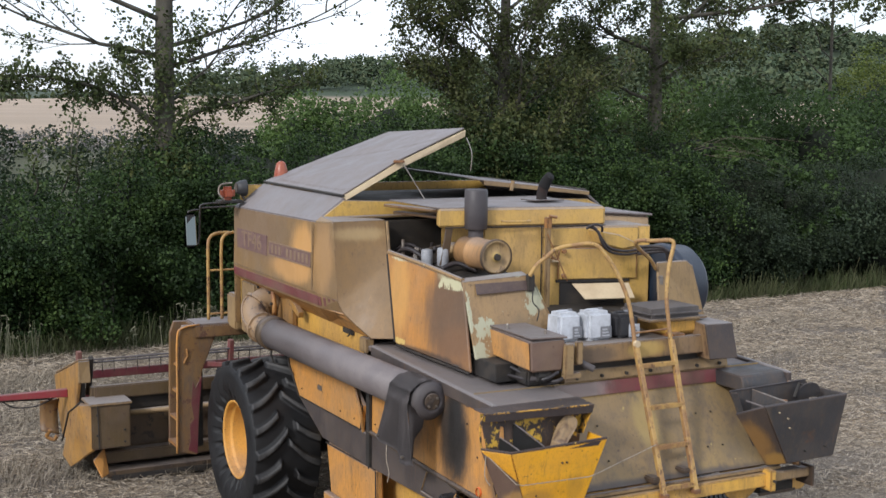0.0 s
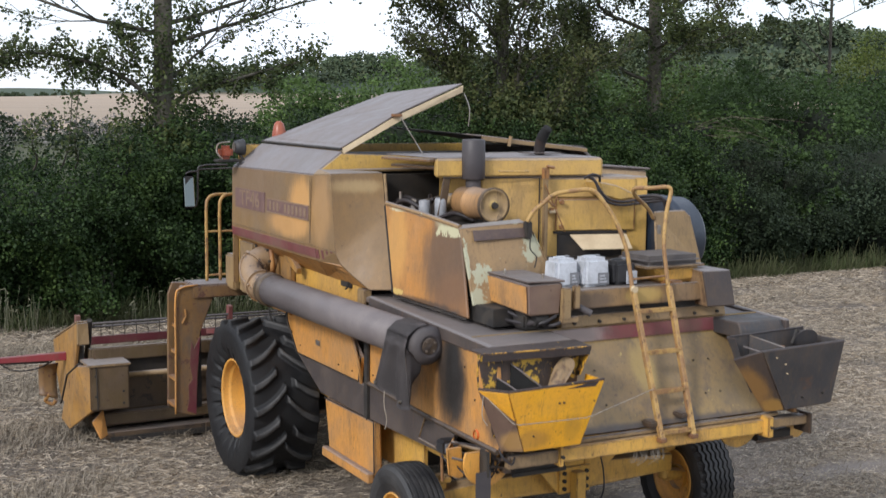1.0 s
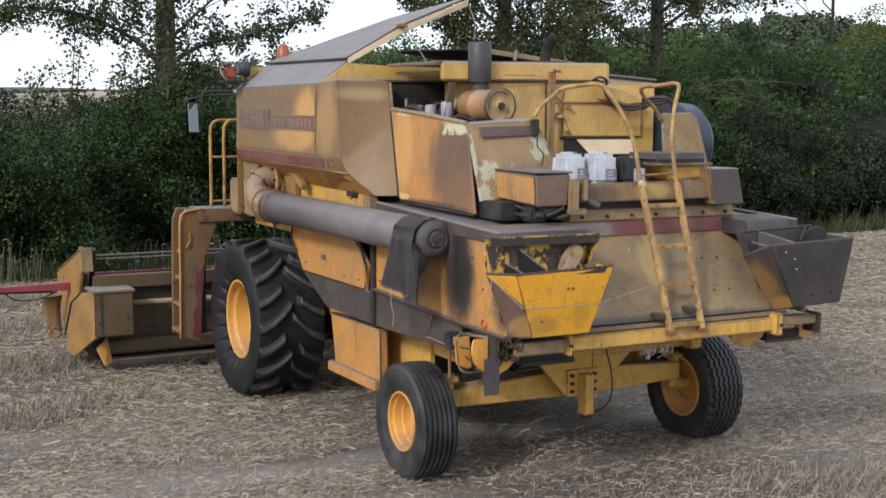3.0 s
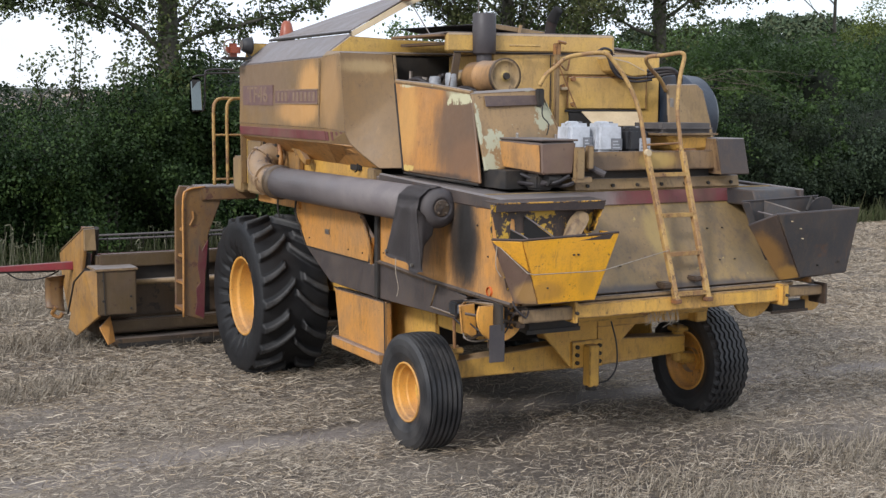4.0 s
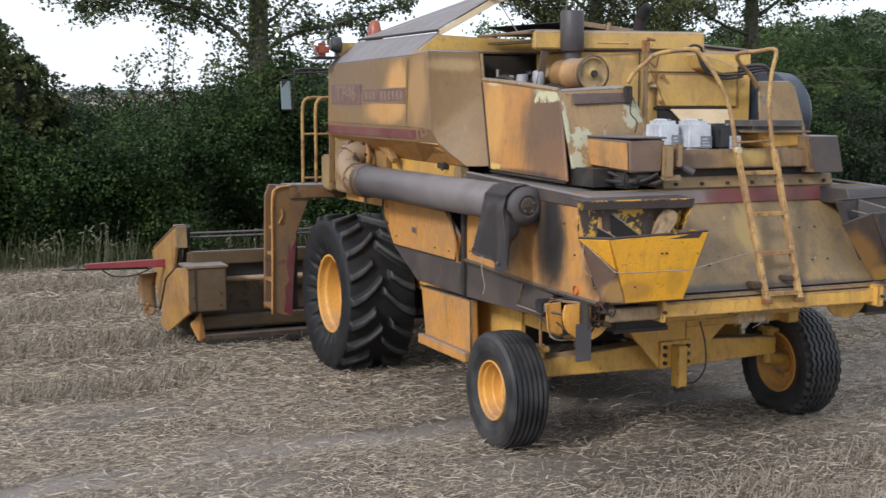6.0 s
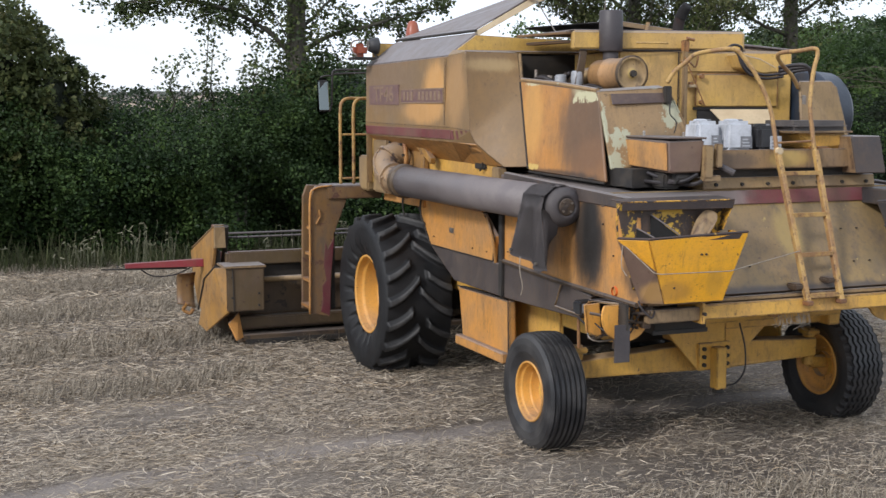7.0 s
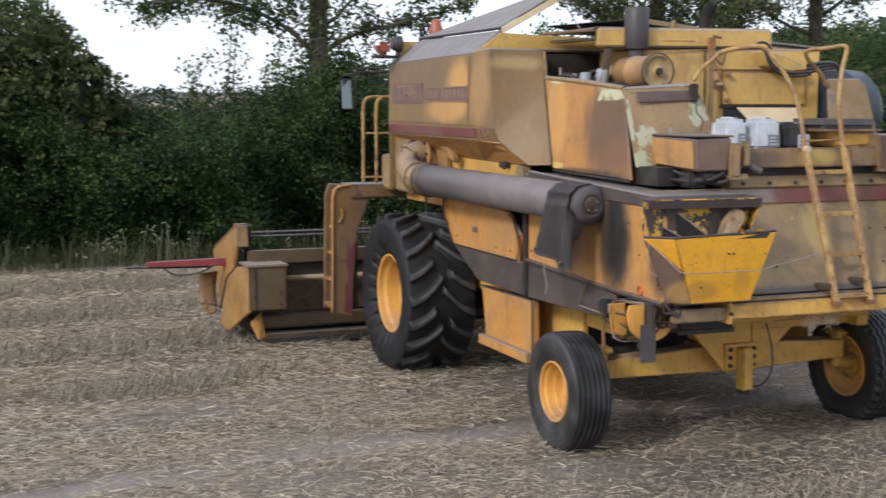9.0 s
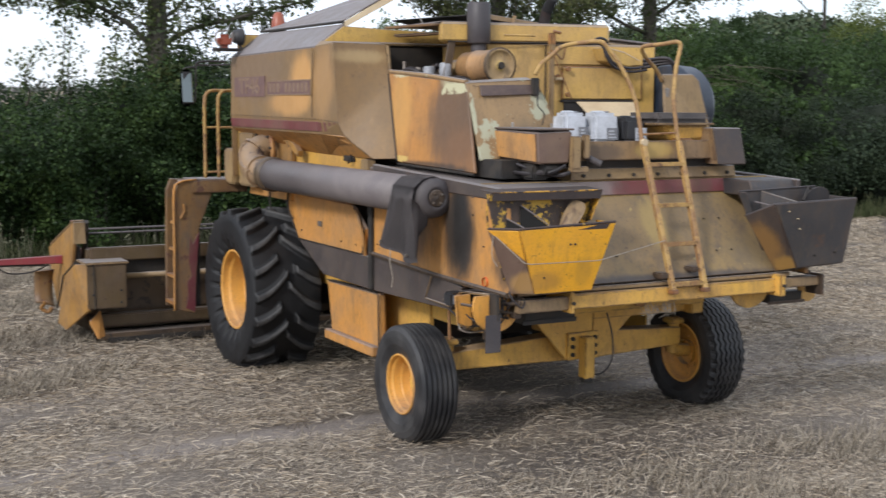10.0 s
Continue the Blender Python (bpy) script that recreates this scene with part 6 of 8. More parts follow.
for z, x in ((1.45, -2.15), (1.15, -2.17), (0.85, -2.2), (0.55, -2.22)):
    part("step", block(x - 0.10, x + 0.10, 4.6, 4.92, z - 0.02, z + 0.02, 0.006), M_rust, C)
# dark block standing in for the shade between the step cheeks
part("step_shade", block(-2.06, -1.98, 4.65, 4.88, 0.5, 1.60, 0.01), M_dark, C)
part("step_rail", rod(smooth_line([(-2.325, 4.535, 0.48), (-2.315, 4.535, 1.2), (-2.31, 4.535, 1.80), (-2.25, 4.535, 1.925), (-2.05, 4.535, 1.955)], 5), 0.013, 8), M_side, C, smooth=True)
part("step_hook", rod([(-2.235, 4.54, 1.52), (-2.19, 4.54, 1.60), (-2.20, 4.54, 1.68)], 0.012, 6), M_rust, C)
part("step_patch", sheet([(-2.02, 4.545, 1.36), (-2.10, 4.545, 1.22), (-2.13, 4.545, 1.30), (-2.15, 4.545, 1.04), (-2.12, 4.545, 0.86), (-2.17, 4.545, 0.80), (-2.165, 4.545, 0.62), (-2.19, 4.545, 0.50), (-2.08, 4.545, 0.445), (-2.065, 4.545, 0.90)], 0.006, 0.002), M_reel, C, "maroon worn step panel")
for x in (-1.85, -1.69):
    part("cab_rail", rod(smooth_line([(x, 4.82, 1.95), (x, 4.82, 2.4), (x, 4.82, 2.80), (x + 0.03, 4.84, 2.91), (x + 0.12, 4.9, 2.95), (x + 0.30, 5.0, 2.95)], 5), 0.019, 10), M_rail, C, "yellow tubular cab rail", smooth=True)
part("cab_rail_bar", rod([(-1.85, 4.82, 2.53), (-1.45, 4.82, 2.53)], 0.013, 8), M_rail, C)
part("cab_rail_bar", rod([(-1.87, 4.82, 2.02), (-1.45, 4.82, 2.02)], 0.013, 8), M_rail, C)
part("cab_back", block(-1.12, 1.12, 4.24, 5.2, 1.95, 3.30, 0.05), M_yellow, C, "yellow cab box ahead of the tank")
mr = part("mirror", block(-2.06, -1.92, 5.02, 5.07, 2.77, 3.19, 0.045), M_blackplastic, C, "rear-view mirror in black frame")
part("mirror_face", hull([(-2.048, 4.985, 2.81), (-1.932, 4.965, 2.81), (-2.048, 5.035, 3.15), (-1.932, 5.015, 3.15), (-2.048, 5.04, 2.81), (-1.932, 5.04, 2.81), (-2.048, 5.05, 3.15), (-1.932, 5.05, 3.15)], 0.028), M_mirror, mr, "mirror glass")
ma = rod(smooth_line([(-2.0, 5.06, 2.85), (-1.88, 5.09, 2.82), (-1.86, 5.09, 3.18), (-1.82, 5.09, 3.28), (-1.5, 5.09, 3.29)], 4), 0.012, 7)
rod(smooth_line([(-2.0, 5.06, 3.12), (-2.0, 5.08, 3.20), (-1.86, 5.09, 3.22)], 4), 0.010, 6, ma)
part("mirror_arm", ma, M_cable, C, smooth=True)
part("mirror_stay", rod([(-1.86, 5.09, 3.24), (-1.3, 5.0, 3.26)], 0.010, 6), M_cable, C)
bc = part("beacon", lathe([(0.0, 0.085), (0.03, 0.085), (0.10, 0.075), (0.19, 0.055), (0.215, 0.03), (0.22, 0.0)], (-1.20, 4.15, 3.60), "z", 20), M_orange_lens, C, "faded orange warning beacon", smooth=True)
part("beacon_base", lathe([(-0.05, 0.09), (0.02, 0.09)], (-1.20, 4.15, 3.60), "z", 20), M_dark, bc)
lp = part("tail_lamp", block(-1.92, -1.76, 4.06, 4.18, 3.40, 3.55, 0.04), M_orange_lens, C, "orange square lamp")
part("lamp_cage", rod(smooth_line([(-1.90, 4.04, 3.40), (-1.96, 4.06, 3.48), (-1.93, 4.08, 3.57), (-1.80, 4.08, 3.59)], 5), 0.010, 6), M_steel, lp)
part("lamp_tray", block(-1.96, -1.68, 4.0, 4.2, 3.37, 3.40, 0.01), M_dark, lp)
wk = part("work_lamp", lathe([(-0.06, 0.0), (-0.06, 0.06), (-0.02, 0.08), (0.03, 0.092), (0.05, 0.092), (0.05, 0.08)], (-1.68, 4.12, 3.53), "x", 24), M_blackplastic, C, "round black work lamp", smooth=True)
part("lamp_glass", lathe([(-0.062, 0.0), (-0.066, 0.055)], (-1.68, 4.12, 3.53), "x", 20), M_steel, wk)
part("lamp_bracket", rod([(-1.68, 4.12, 3.46), (-1.62, 4.10, 3.36)], 0.015, 6), M_dark, wk)

# ---- the cutting header ----
header = part("header", extrude([(5.60, 1.10), (5.60, 0.95), (5.64, 0.92), (5.64, 0.32), (5.56, 0.30), (5.56, 0.16), (6.3, 0.10), (6.95, 0.12), (6.95, 0.15), (6.3, 0.16), (5.80, 0.30), (5.70, 0.5), (5.70, 1.10)], "x", -3.05, 3.05, 0.006), M_header, C, "khaki cutting header resting near the ground")
part("top_beam", block(-3.02, 3.02, 5.52, 5.62, 0.96, 1.12, 0.012), M_header, header)
part("back_sheet", block(-2.7, 2.9, 5.615, 5.636, 0.36, 0.78, 0.004), M_skid, header, "dark grimy back sheet")
# dark strip standing in for the shade under the top beam
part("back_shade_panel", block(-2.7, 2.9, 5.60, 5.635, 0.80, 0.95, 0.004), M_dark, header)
part("back_tube", rod([(-2.75, 5.50, 0.78), (2.75, 5.50, 0.78)], 0.035, 14), M_khaki, header, "pale yellow back tube", smooth=True)
part("lower_beam", block(-2.98, 2.98, 5.44, 5.60, 0.20, 0.34, 0.015), M_header, header)
part("skid", hull([(-2.95, 5.30, 0.06), (2.95, 5.30, 0.06), (-2.95, 5.30, 0.15), (2.95, 5.30, 0.15), (-2.95, 6.2, 0.03), (2.95, 6.2, 0.03), (-2.95, 6.2, 0.10), (2.95, 6.2, 0.10)], 0.01), M_skid, header, "dark worn skid plate")
part("skid_edge", block(-2.9, 2.9, 5.27, 5.33, 0.02, 0.09, 0.01), M_dark, header)
for s in (-1, 1):
    pr = [(5.58, 1.43), (7.02, 1.0), (6.85, 0.60), (6.60, 0.32), (6.1, 0.30), (5.80, 0.77), (5.60, 1.17)]
    part("end_plate", extrude(pr, "x", s * 3.20, s * 3.16, 0.008), M_end, header, "yellow pointed end plate")
    part("end_plate_back", sheet([(s * 3.20, 5.585, 1.43), (s * 3.07, 5.60, 1.43), (s * 3.06, 5.585, 1.17), (s * 3.20, 5.585, 1.17)][::-s], 0.03, 0.006), M_khaki, header)
    part("end_plate_top", sheet([(s * 3.20, 5.585, 1.435), (s * 3.20, 6.95, 1.03), (s * 3.07, 6.95, 1.03), (s * 3.07, 5.585, 1.435)][::-s], 0.02, 0.006), M_khaki, header)
    part("end_roller", rod([(s * 3.12, 5.75, 1.13), (s * 3.12, 5.75, 0.80)], 0.035, 12), M_dark, header)
    part("reel_bearing", rod([(s * 2.98, 5.9, 1.40), (s * 2.96, 6.05, 1.15), (s * 2.96, 6.2, 0.9)], 0.035, 8), M_dark, header)
    part("drive_guard", hull([(s * 3.26, 5.30, 0.97), (s * 3.14, 5.20, 0.98), (s * 3.27, 5.75, 0.78), (s * 3.14, 5.75, 0.9), (s * 3.28, 6.2, 0.16), (s * 3.14, 6.2, 0.16), (s * 3.30, 5.62, 0.16), (s * 3.10, 5.2, 0.44), (s * 3.14, 5.20, 0.44)], 0.006), M_end, header, "yellow sloped drive guard")
    part("guard_gap", rod([(s * 3.235, 5.36, 0.985), (s * 3.285, 5.76, 0.79), (s * 3.275, 6.22, 0.34)], 0.012, 6), M_dark, header)
    part("box_seam", rod([(s * 3.075, 5.172, 0.975), (s * 3.065, 5.172, 0.72), (s * 3.06, 5.172, 0.455)], 0.007, 5), M_dark, header)
    part("drive_box", block(min(s * 3.14, s * 2.69), max(s * 3.14, s * 2.69), 5.18, 5.58, 0.45, 0.975, 0.015), M_header, header, "khaki drive box")
    part("drive_box_lid", block(min(s * 3.17, s * 2.67), max(s * 3.17, s * 2.67), 5.16, 5.60, 0.965, 0.995, 0.008), M_khaki, header)
    each_bolt("drive_box_bolt", [(s * 3.08, 5.178, 0.86), (s * 3.08, 5.178, 0.62), (s * 2.76, 5.178, 0.66), (s * 2.76, 5.178, 0.52)], "y", 0.014, 0.01, M_dark, header)
    part("deflector", sheet([(s * 2.95, 5.40, 0.42), (s * 3.10, 5.30, 0.30), (s * 3.02, 5.22, 0.10), (s * 2.92, 5.30, 0.12)][::-s], 0.02, 0.004), M_side, header)
    part("crop_lifter", loft([(s * 3.20, 6.72 + 0.14 * math.sin(a), 0.50 + 0.25 * math.cos(a)) for a in np.linspace(0.1, 2.7, 12)], [(s * 3.42, 6.78 + 0.10 * math.sin(a), 0.52 + 0.21 * math.cos(a)) for a in np.linspace(0.1, 2.7, 12)], 3, 0.012), M_step, header, "curled worn crop lifter scoop", smooth=True)
    part("lifter_stub", rod(smooth_line([(s * 3.30, 6.80, 0.34), (s * 3.34, 6.86, 0.25), (s * 3.26, 6.84, 0.20), (s * 3.22, 6.80, 0.26)], 4), 0.025, 7), M_rust, header)
for y, z, r in ((6.55, 1.245, 0.014), (6.72, 1.175, 0.014)):
    part("reel_bar", rod([(-2.95, y, z), (2.95, y, z)], r, 10), M_pipe, header, "long thin steel reel bar", smooth=True)
for y, z, t in ((7.55, 0.785, 0.11), (7.20, 0.62, 0.08)):
    part("reel_slat", block(-2.85, 2.85, y, y + 0.05, z, z + t, 0.006), M_reel, header, "dusty crimson reel slat")
for x in (-2.98, -1.0, 1.0, 2.98):
    part("reel_spider", hull([(x + dx, y, z) for dx in (-0.03, 0.03) for y, z in ((6.52, 1.36), (6.62, 1.36), (6.66, 1.0), (6.56, 1.0))], 0.006), M_maroon, header, "maroon reel arm")
    part("reel_spider", hull([(x + dx, y, z) for dx in (-0.02, 0.02) for y, z in ((6.60, 1.04), (6.60, 0.98), (7.57, 0.88), (7.57, 0.81))], 0.006), M_maroon, header, "maroon reel arm")
tines = bmesh.new()
for x in np.arange(-2.85, 2.9, 0.15):
    rod([(x, 6.55, 1.24), (x + 0.02, 6.62, 1.06)], 0.005, 4, tines)
tagged(part("reel_tines", tines, M_dark, header), kind="stuff")
part("feeder_housing", extrude([(4.3, 1.5), (4.3, 0.95), (5.6, 0.35), (5.6, 0.95)], "x", -0.75, 0.75, 0.02), M_yellow, C, "yellow feeder housing")
part("side_divider", hull([(-3.20, 6.20, 0.975), (-3.20, 6.28, 0.975), (-3.20, 6.20, 0.875), (-3.20, 6.28, 0.875), (-4.14, 6.32, 0.94), (-4.14, 6.38, 0.94), (-4.14, 6.32, 0.88), (-4.14, 6.38, 0.88)], 0.006), M_red, header, "dark red side knife bar")
part("knife", hull([(-4.42, 6.36, 0.865), (-4.42, 6.38, 0.875), (-3.4, 6.26, 0.850), (-3.4, 6.32, 0.850), (-4.42, 6.36, 0.885), (-3.4, 6.26, 0.874), (-3.4, 6.32, 0.874)], 0.002), M_dark, header, "dark toothed knife")
for q in range(9):
    part("knife_tooth", hull([(-4.25 + q * 0.085, 6.35, 0.89), (-4.20 + q * 0.085, 6.35, 0.89), (-4.225 + q * 0.085, 6.36, 0.93), (-4.225 + q * 0.085, 6.34, 0.89)], 0.0), M_dark, header)
part("knife_hose", rod(smooth_line([(-3.35, 6.3, 0.86), (-3.55, 6.3, 0.78), (-3.8, 6.36, 0.77), (-3.95, 6.38, 0.86)], 5), 0.010, 6), M_cable, header)

# ---- loose things on the rear platform ----
def jug(name, x, y, w, d, h, skin, label, printed):
    j = thing(name, label, "canister", (x, y, 2.497), "canisters on the platform")
    bm = bmesh.new()
    bmesh.ops.create_cube(bm, size=1)
    for v in bm.verts:
        v.co = (v.co.x * w, v.co.y * d, (v.co.z + 0.5) * h)
    for v in bm.verts:
        if v.co.z > h * 0.9:
            v.co.x *= 0.93
            v.co.y *= 0.92
    soften(bm, 0.030, 4)
    part("body", bm, skin, j)
    hd = rod(smooth_line([(-w * 0.34, 0, h - 0.012), (-w * 0.30, 0, h + 0.004), (w * 0.10, 0, h + 0.004), (w * 0.14, 0, h - 0.012)], 4), 0.012, 8)
    part("handle", hd, skin, j, smooth=True)
    part("cap", lathe([(0, 0.024), (0.022, 0.024), (0.025, 0.019), (0.025, 0)], (w * 0.32, 0.03, h - 0.012), "z", 16), M_print, j)
    lx0, lx1, lz0, lz1 = printed
    part("print_label", block(lx0, lx1, -d / 2 - 0.004, -d / 2 + 0.004, lz0, lz1, 0.001), M_white if skin is M_blackplastic else M_print, j, "faded printed label")
    mk = bmesh.new()
    for k in range(3):
        z = lz0 + (lz1 - lz0) * (0.22 + 0.26 * k)
        block(lx0 + 0.015, lx1 - 0.02 - 0.012 * k, -d / 2 - 0.007, -d / 2 - 0.002, z - 0.006, z + 0.006, 0.001, mk)
    part("label_marks", mk, M_print if skin is M_blackplastic else M_white, j)
    return j


jug("canister", -0.44, -0.52, 0.235, 0.22, 0.245, M_white, "white plastic canister with grey label on the platform", (0.02, 0.11, 0.03, 0.13))
jug("canister", -0.165, -0.56, 0.265, 0.22, 0.245, M_white, "grubby white plastic canister beside the ladder", (0.0, 0.11, 0.02, 0.12))
jug("canister", 0.12, -0.56, 0.235, 0.24, 0.205, M_blackplastic, "black plastic canister with a white label", (0.0, 0.11, 0.01, 0.12))


# ---- the field ----
def rise(x, y):
    """Height of the land, flat in the near field, rising behind the hedge to wooded hills."""
    def step(a, b, v):
        t = np.clip((v - a) / (b - a), 0, 1)
        return t * t * (3 - 2 * t)
    z = 2.6 * step(17, 42, y) + 1.0 * step(42, 110, y) + 1.9 * step(100, 420, y)
    z = z + 8.5 * np.exp(-((x - 178) / 62) ** 2 - ((y - 420) / 75) ** 2)
    z = z + 30.0 * np.exp(-((x - 400) / 140) ** 2 - ((y - 430) / 110) ** 2)
    z = z + 19.0 * np.exp(-((x - 330) / 260) ** 2 - ((y - 1900) / 300) ** 2)
    return z


def graded(a, b, near, far, grow):
    out, s, v = [], near, 0.0
    while v < b:
        out.append(v)
        v += s
        s = min(s * grow, far)
    out.append(b)
    neg, s, v = [], near, 0.0
    while v > a:
        v -= s
        s = min(s * grow, far)
        neg.append(max(v, a))
    return np.array(sorted(set(neg + out)))


gx, gy = graded(-700, 1500, 0.35, 60, 1.06), graded(-120, 2600, 0.35, 60, 1.05)
GX, GY = np.meshgrid(gx, gy, indexing="ij")
near = np.exp(-(GX / 22) ** 2 - ((GY - 2) / 22) ** 2)
GZ = rise(GX, GY)
for f, a in ((0.55, 0.014), (1.7, 0.010)):
    GZ = GZ + near * a * (np.sin(GX * f * 2.1 + 1.3 * np.sin(GY * f)) * np.cos(GY * f * 1.7 + np.sin(GX * f * 0.8)))
GZ = GZ - 0.012 * near
idx = np.arange(GX.size).reshape(GX.shape)
quads = np.stack([idx[:-1, :-1], idx[1:, :-1], idx[1:, 1:], idx[:-1, 1:]], -1).reshape(-1, 4)

k = Nodes("stubble_soil")
sep = k.n("SeparateXYZ")
k.put(k.pos, sep.inputs[0])
clump, grain, speck = k.noise(0.55, 6, (0.45, 1.4, 1)), k.noise(7, 6, (0.6, 1.5, 1)), k.noise(70, 5, (0.45, 1.4, 1))
c = k.mix(k.ramp(clump, 0.36, 0.66), (0.120, 0.098, 0.080), (0.29, 0.240, 0.190))
c = k.mix(k.ramp(grain, 0.40, 0.70, 0, 0.65), c, (0.30, 0.252, 0.205))
c = k.mix(k.ramp(speck, 0.42, 0.64, 0, 0.85), c, (0.066, 0.053, 0.044))
c = k.mix(k.ramp(k.noise(100, 3, (0.22, 1.5, 1)), 0.54, 0.68, 0, 0.6), c, (0.44, 0.375, 0.29))
# bare wheel tracks running across
swing = k.math("SUBTRACT", sep.outputs["X"], 0.8)
line = k.math("ADD", sep.outputs["Y"], k.math("ADD", k.math("MULTIPLY", k.math("MULTIPLY", swing, swing), 0.0155), k.math("MULTIPLY", k.noise(1.1, 5), 0.5)))
tracks = k.ramp(k.math("ABSOLUTE", k.math("SUBTRACT", line, 1.13), 0), 0.30, 0.14)
tracks = k.math("MULTIPLY", tracks, k.ramp(k.noise(1.4, 5, (0.6, 1.6, 1)), 0.30, 0.46))
bare = k.math("MAXIMUM", tracks, k.ramp(k.noise(0.8, 5, (0.45, 1.7, 1)), 0.58, 0.68))
dirt = k.mix(k.ramp(speck, 0.35, 0.65), (0.255, 0.222, 0.20), (0.185, 0.158, 0.14))
c = k.mix(k.math("MULTIPLY", bare, 0.75), c, dirt)
# the machine's shade and dark litter below it, put into the soil colour
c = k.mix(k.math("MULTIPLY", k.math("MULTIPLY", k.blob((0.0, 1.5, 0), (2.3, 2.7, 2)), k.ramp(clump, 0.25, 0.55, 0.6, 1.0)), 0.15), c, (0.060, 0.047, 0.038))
# same behind it: dark litter and the machine's shade as darker soil
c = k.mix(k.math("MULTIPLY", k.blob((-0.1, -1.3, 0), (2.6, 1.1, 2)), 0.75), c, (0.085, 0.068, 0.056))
# soil darkened among standing stubble for the shade between its tufts
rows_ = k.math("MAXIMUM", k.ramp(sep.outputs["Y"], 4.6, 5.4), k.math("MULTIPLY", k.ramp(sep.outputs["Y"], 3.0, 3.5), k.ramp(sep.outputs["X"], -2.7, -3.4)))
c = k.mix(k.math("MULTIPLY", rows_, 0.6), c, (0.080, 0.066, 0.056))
c = k.mix(k.ramp(sep.outputs["Y"], 14.5, 16.5), c, (0.085, 0.090, 0.050))
far = k.ramp(sep.outputs["Y"], 44.0, 52.0)
crop = k.mix(k.ramp(k.noise(0.06, 4, (0.3, 2, 1)), 0.35, 0.65), (0.38, 0.285, 0.205), (0.29, 0.225, 0.165))
c = k.mix(far, c, crop)
wood = k.ramp(sep.outputs["Z"], 6.3, 8.0)
c = k.mix(wood, c, (0.035, 0.055, 0.028))
k.bump(k.math("ADD", speck, k.math("MULTIPLY", grain, 2.0)), 0.6, 0.03)
M_soil = k.done(c, 0.92)
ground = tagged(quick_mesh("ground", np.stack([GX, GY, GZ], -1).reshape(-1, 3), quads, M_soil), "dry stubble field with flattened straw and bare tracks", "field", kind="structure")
for p in ground.data.polygons:
    p.use_smooth = True


def leafy(name, palette, rough=0.55, through=0.3, patch=0.35, spray=0.0):
    """Leaves or straws: each island its own tint, whole sprays alike, some light passing through."""
    k = Nodes(name)
    g = k.n("NewGeometry")
    r = k.n("ValToRGB")
    e = r.color_ramp.elements
    while len(e) < len(palette):
        e.new(0.5)
    for i, col in enumerate(palette):
        e[i].position, e[i].color = i / (len(palette) - 1), (*col, 1)
    own = g.outputs["Random Per Island"]
    if spray:
        sprays = k.ramp(k.noise(spray, 4, (1, 1, 0.8), 0.65), 0.36, 0.66)
        own = k.math("ADD", k.math("MULTIPLY", own, 0.42), k.math("MULTIPLY", sprays, 0.58))
    k.put(own, r.inputs["Fac"])
    c = k.mix(k.ramp(k.noise(patch, 3), 0.35, 0.65, 0, 0.45), r.outputs["Color"], tuple(0.55 * v for v in palette[len(palette) // 2]))
    k.p.inputs["Specular IOR Level"].default_value = 0.16
    k.done(c, rough)
    if through:
        t, m = k.n("BsdfTranslucent"), k.n("MixShader")
        k.put(c, t.inputs["Color"])
        m.inputs["Fac"].default_value = through
        out = k.t.nodes["Material Output"]
        k.put(k.p.outputs["BSDF"], m.inputs[1])
        k.put(t.outputs["BSDF"], m.inputs[2])
        k.put(m.outputs["Shader"], out.inputs["Surface"])
    return k.mat


M_straw = leafy("straw", [(0.06, 0.048, 0.038), (0.19, 0.156, 0.120), (0.36, 0.300, 0.232), (0.66, 0.570, 0.452), (0.38, 0.290, 0.190), (0.20, 0.160, 0.122)], 0.7, 0.0, 0.9)
M_wheat = leafy("standing_wheat", [(0.17, 0.168, 0.112), (0.25, 0.238, 0.168), (0.17, 0.185, 0.115)], 0.7, 0.15, 0.9)
M_stub = leafy("cut_stubble", [(0.085, 0.070, 0.053), (0.19, 0.160, 0.122), (0.36, 0.312, 0.245), (0.25, 0.208, 0.153)], 0.7, 0.0, 0.9)
M_grass = leafy("verge_grass", [(0.065, 0.092, 0.034), (0.095, 0.118, 0.048), (0.15, 0.150, 0.085), (0.048, 0.074, 0.026)], 0.6, 0.25, 0.5)
M_leaf_hedge = leafy("hedge_leaves", [(0.006, 0.014, 0.005), (0.018, 0.037, 0.012), (0.046, 0.080, 0.023), (0.096, 0.146, 0.040)], 0.5, 0.2, spray=1.7)
M_leaf_light = leafy("light_leaves", [(0.062, 0.108, 0.032), (0.082, 0.130, 0.042), (0.100, 0.162, 0.047), (0.138, 0.205, 0.058)], 0.5, spray=1.3)
M_leaf_fresh = leafy("elder_leaves", [(0.045, 0.08, 0.028), (0.055, 0.09, 0.032), (0.065, 0.11, 0.036), (0.088, 0.14, 0.045)], 0.5, spray=1.5)
M_leaf_tree = leafy("poplar_leaves", [(0.028, 0.042, 0.020), (0.050, 0.070, 0.027), (0.082, 0.104, 0.036), (0.140, 0.142, 0.048)], 0.5, 0.2, spray=2.0)
M_leaf_dark = leafy("dark_tree_leaves", [(0.036, 0.05, 0.024), (0.06, 0.078, 0.03), (0.095, 0.11, 0.04), (0.13, 0.12, 0.048)], 0.5, spray=1.6)
# own yellow tint plus the warm light on the bush, put into the colour
M_leaf_yellow = leafy("yellow_sunlit_leaves", [(0.075, 0.11, 0.032), (0.085, 0.12, 0.03), (0.135, 0.165, 0.04), (0.2, 0.205, 0.052)], 0.5, spray=1.3)
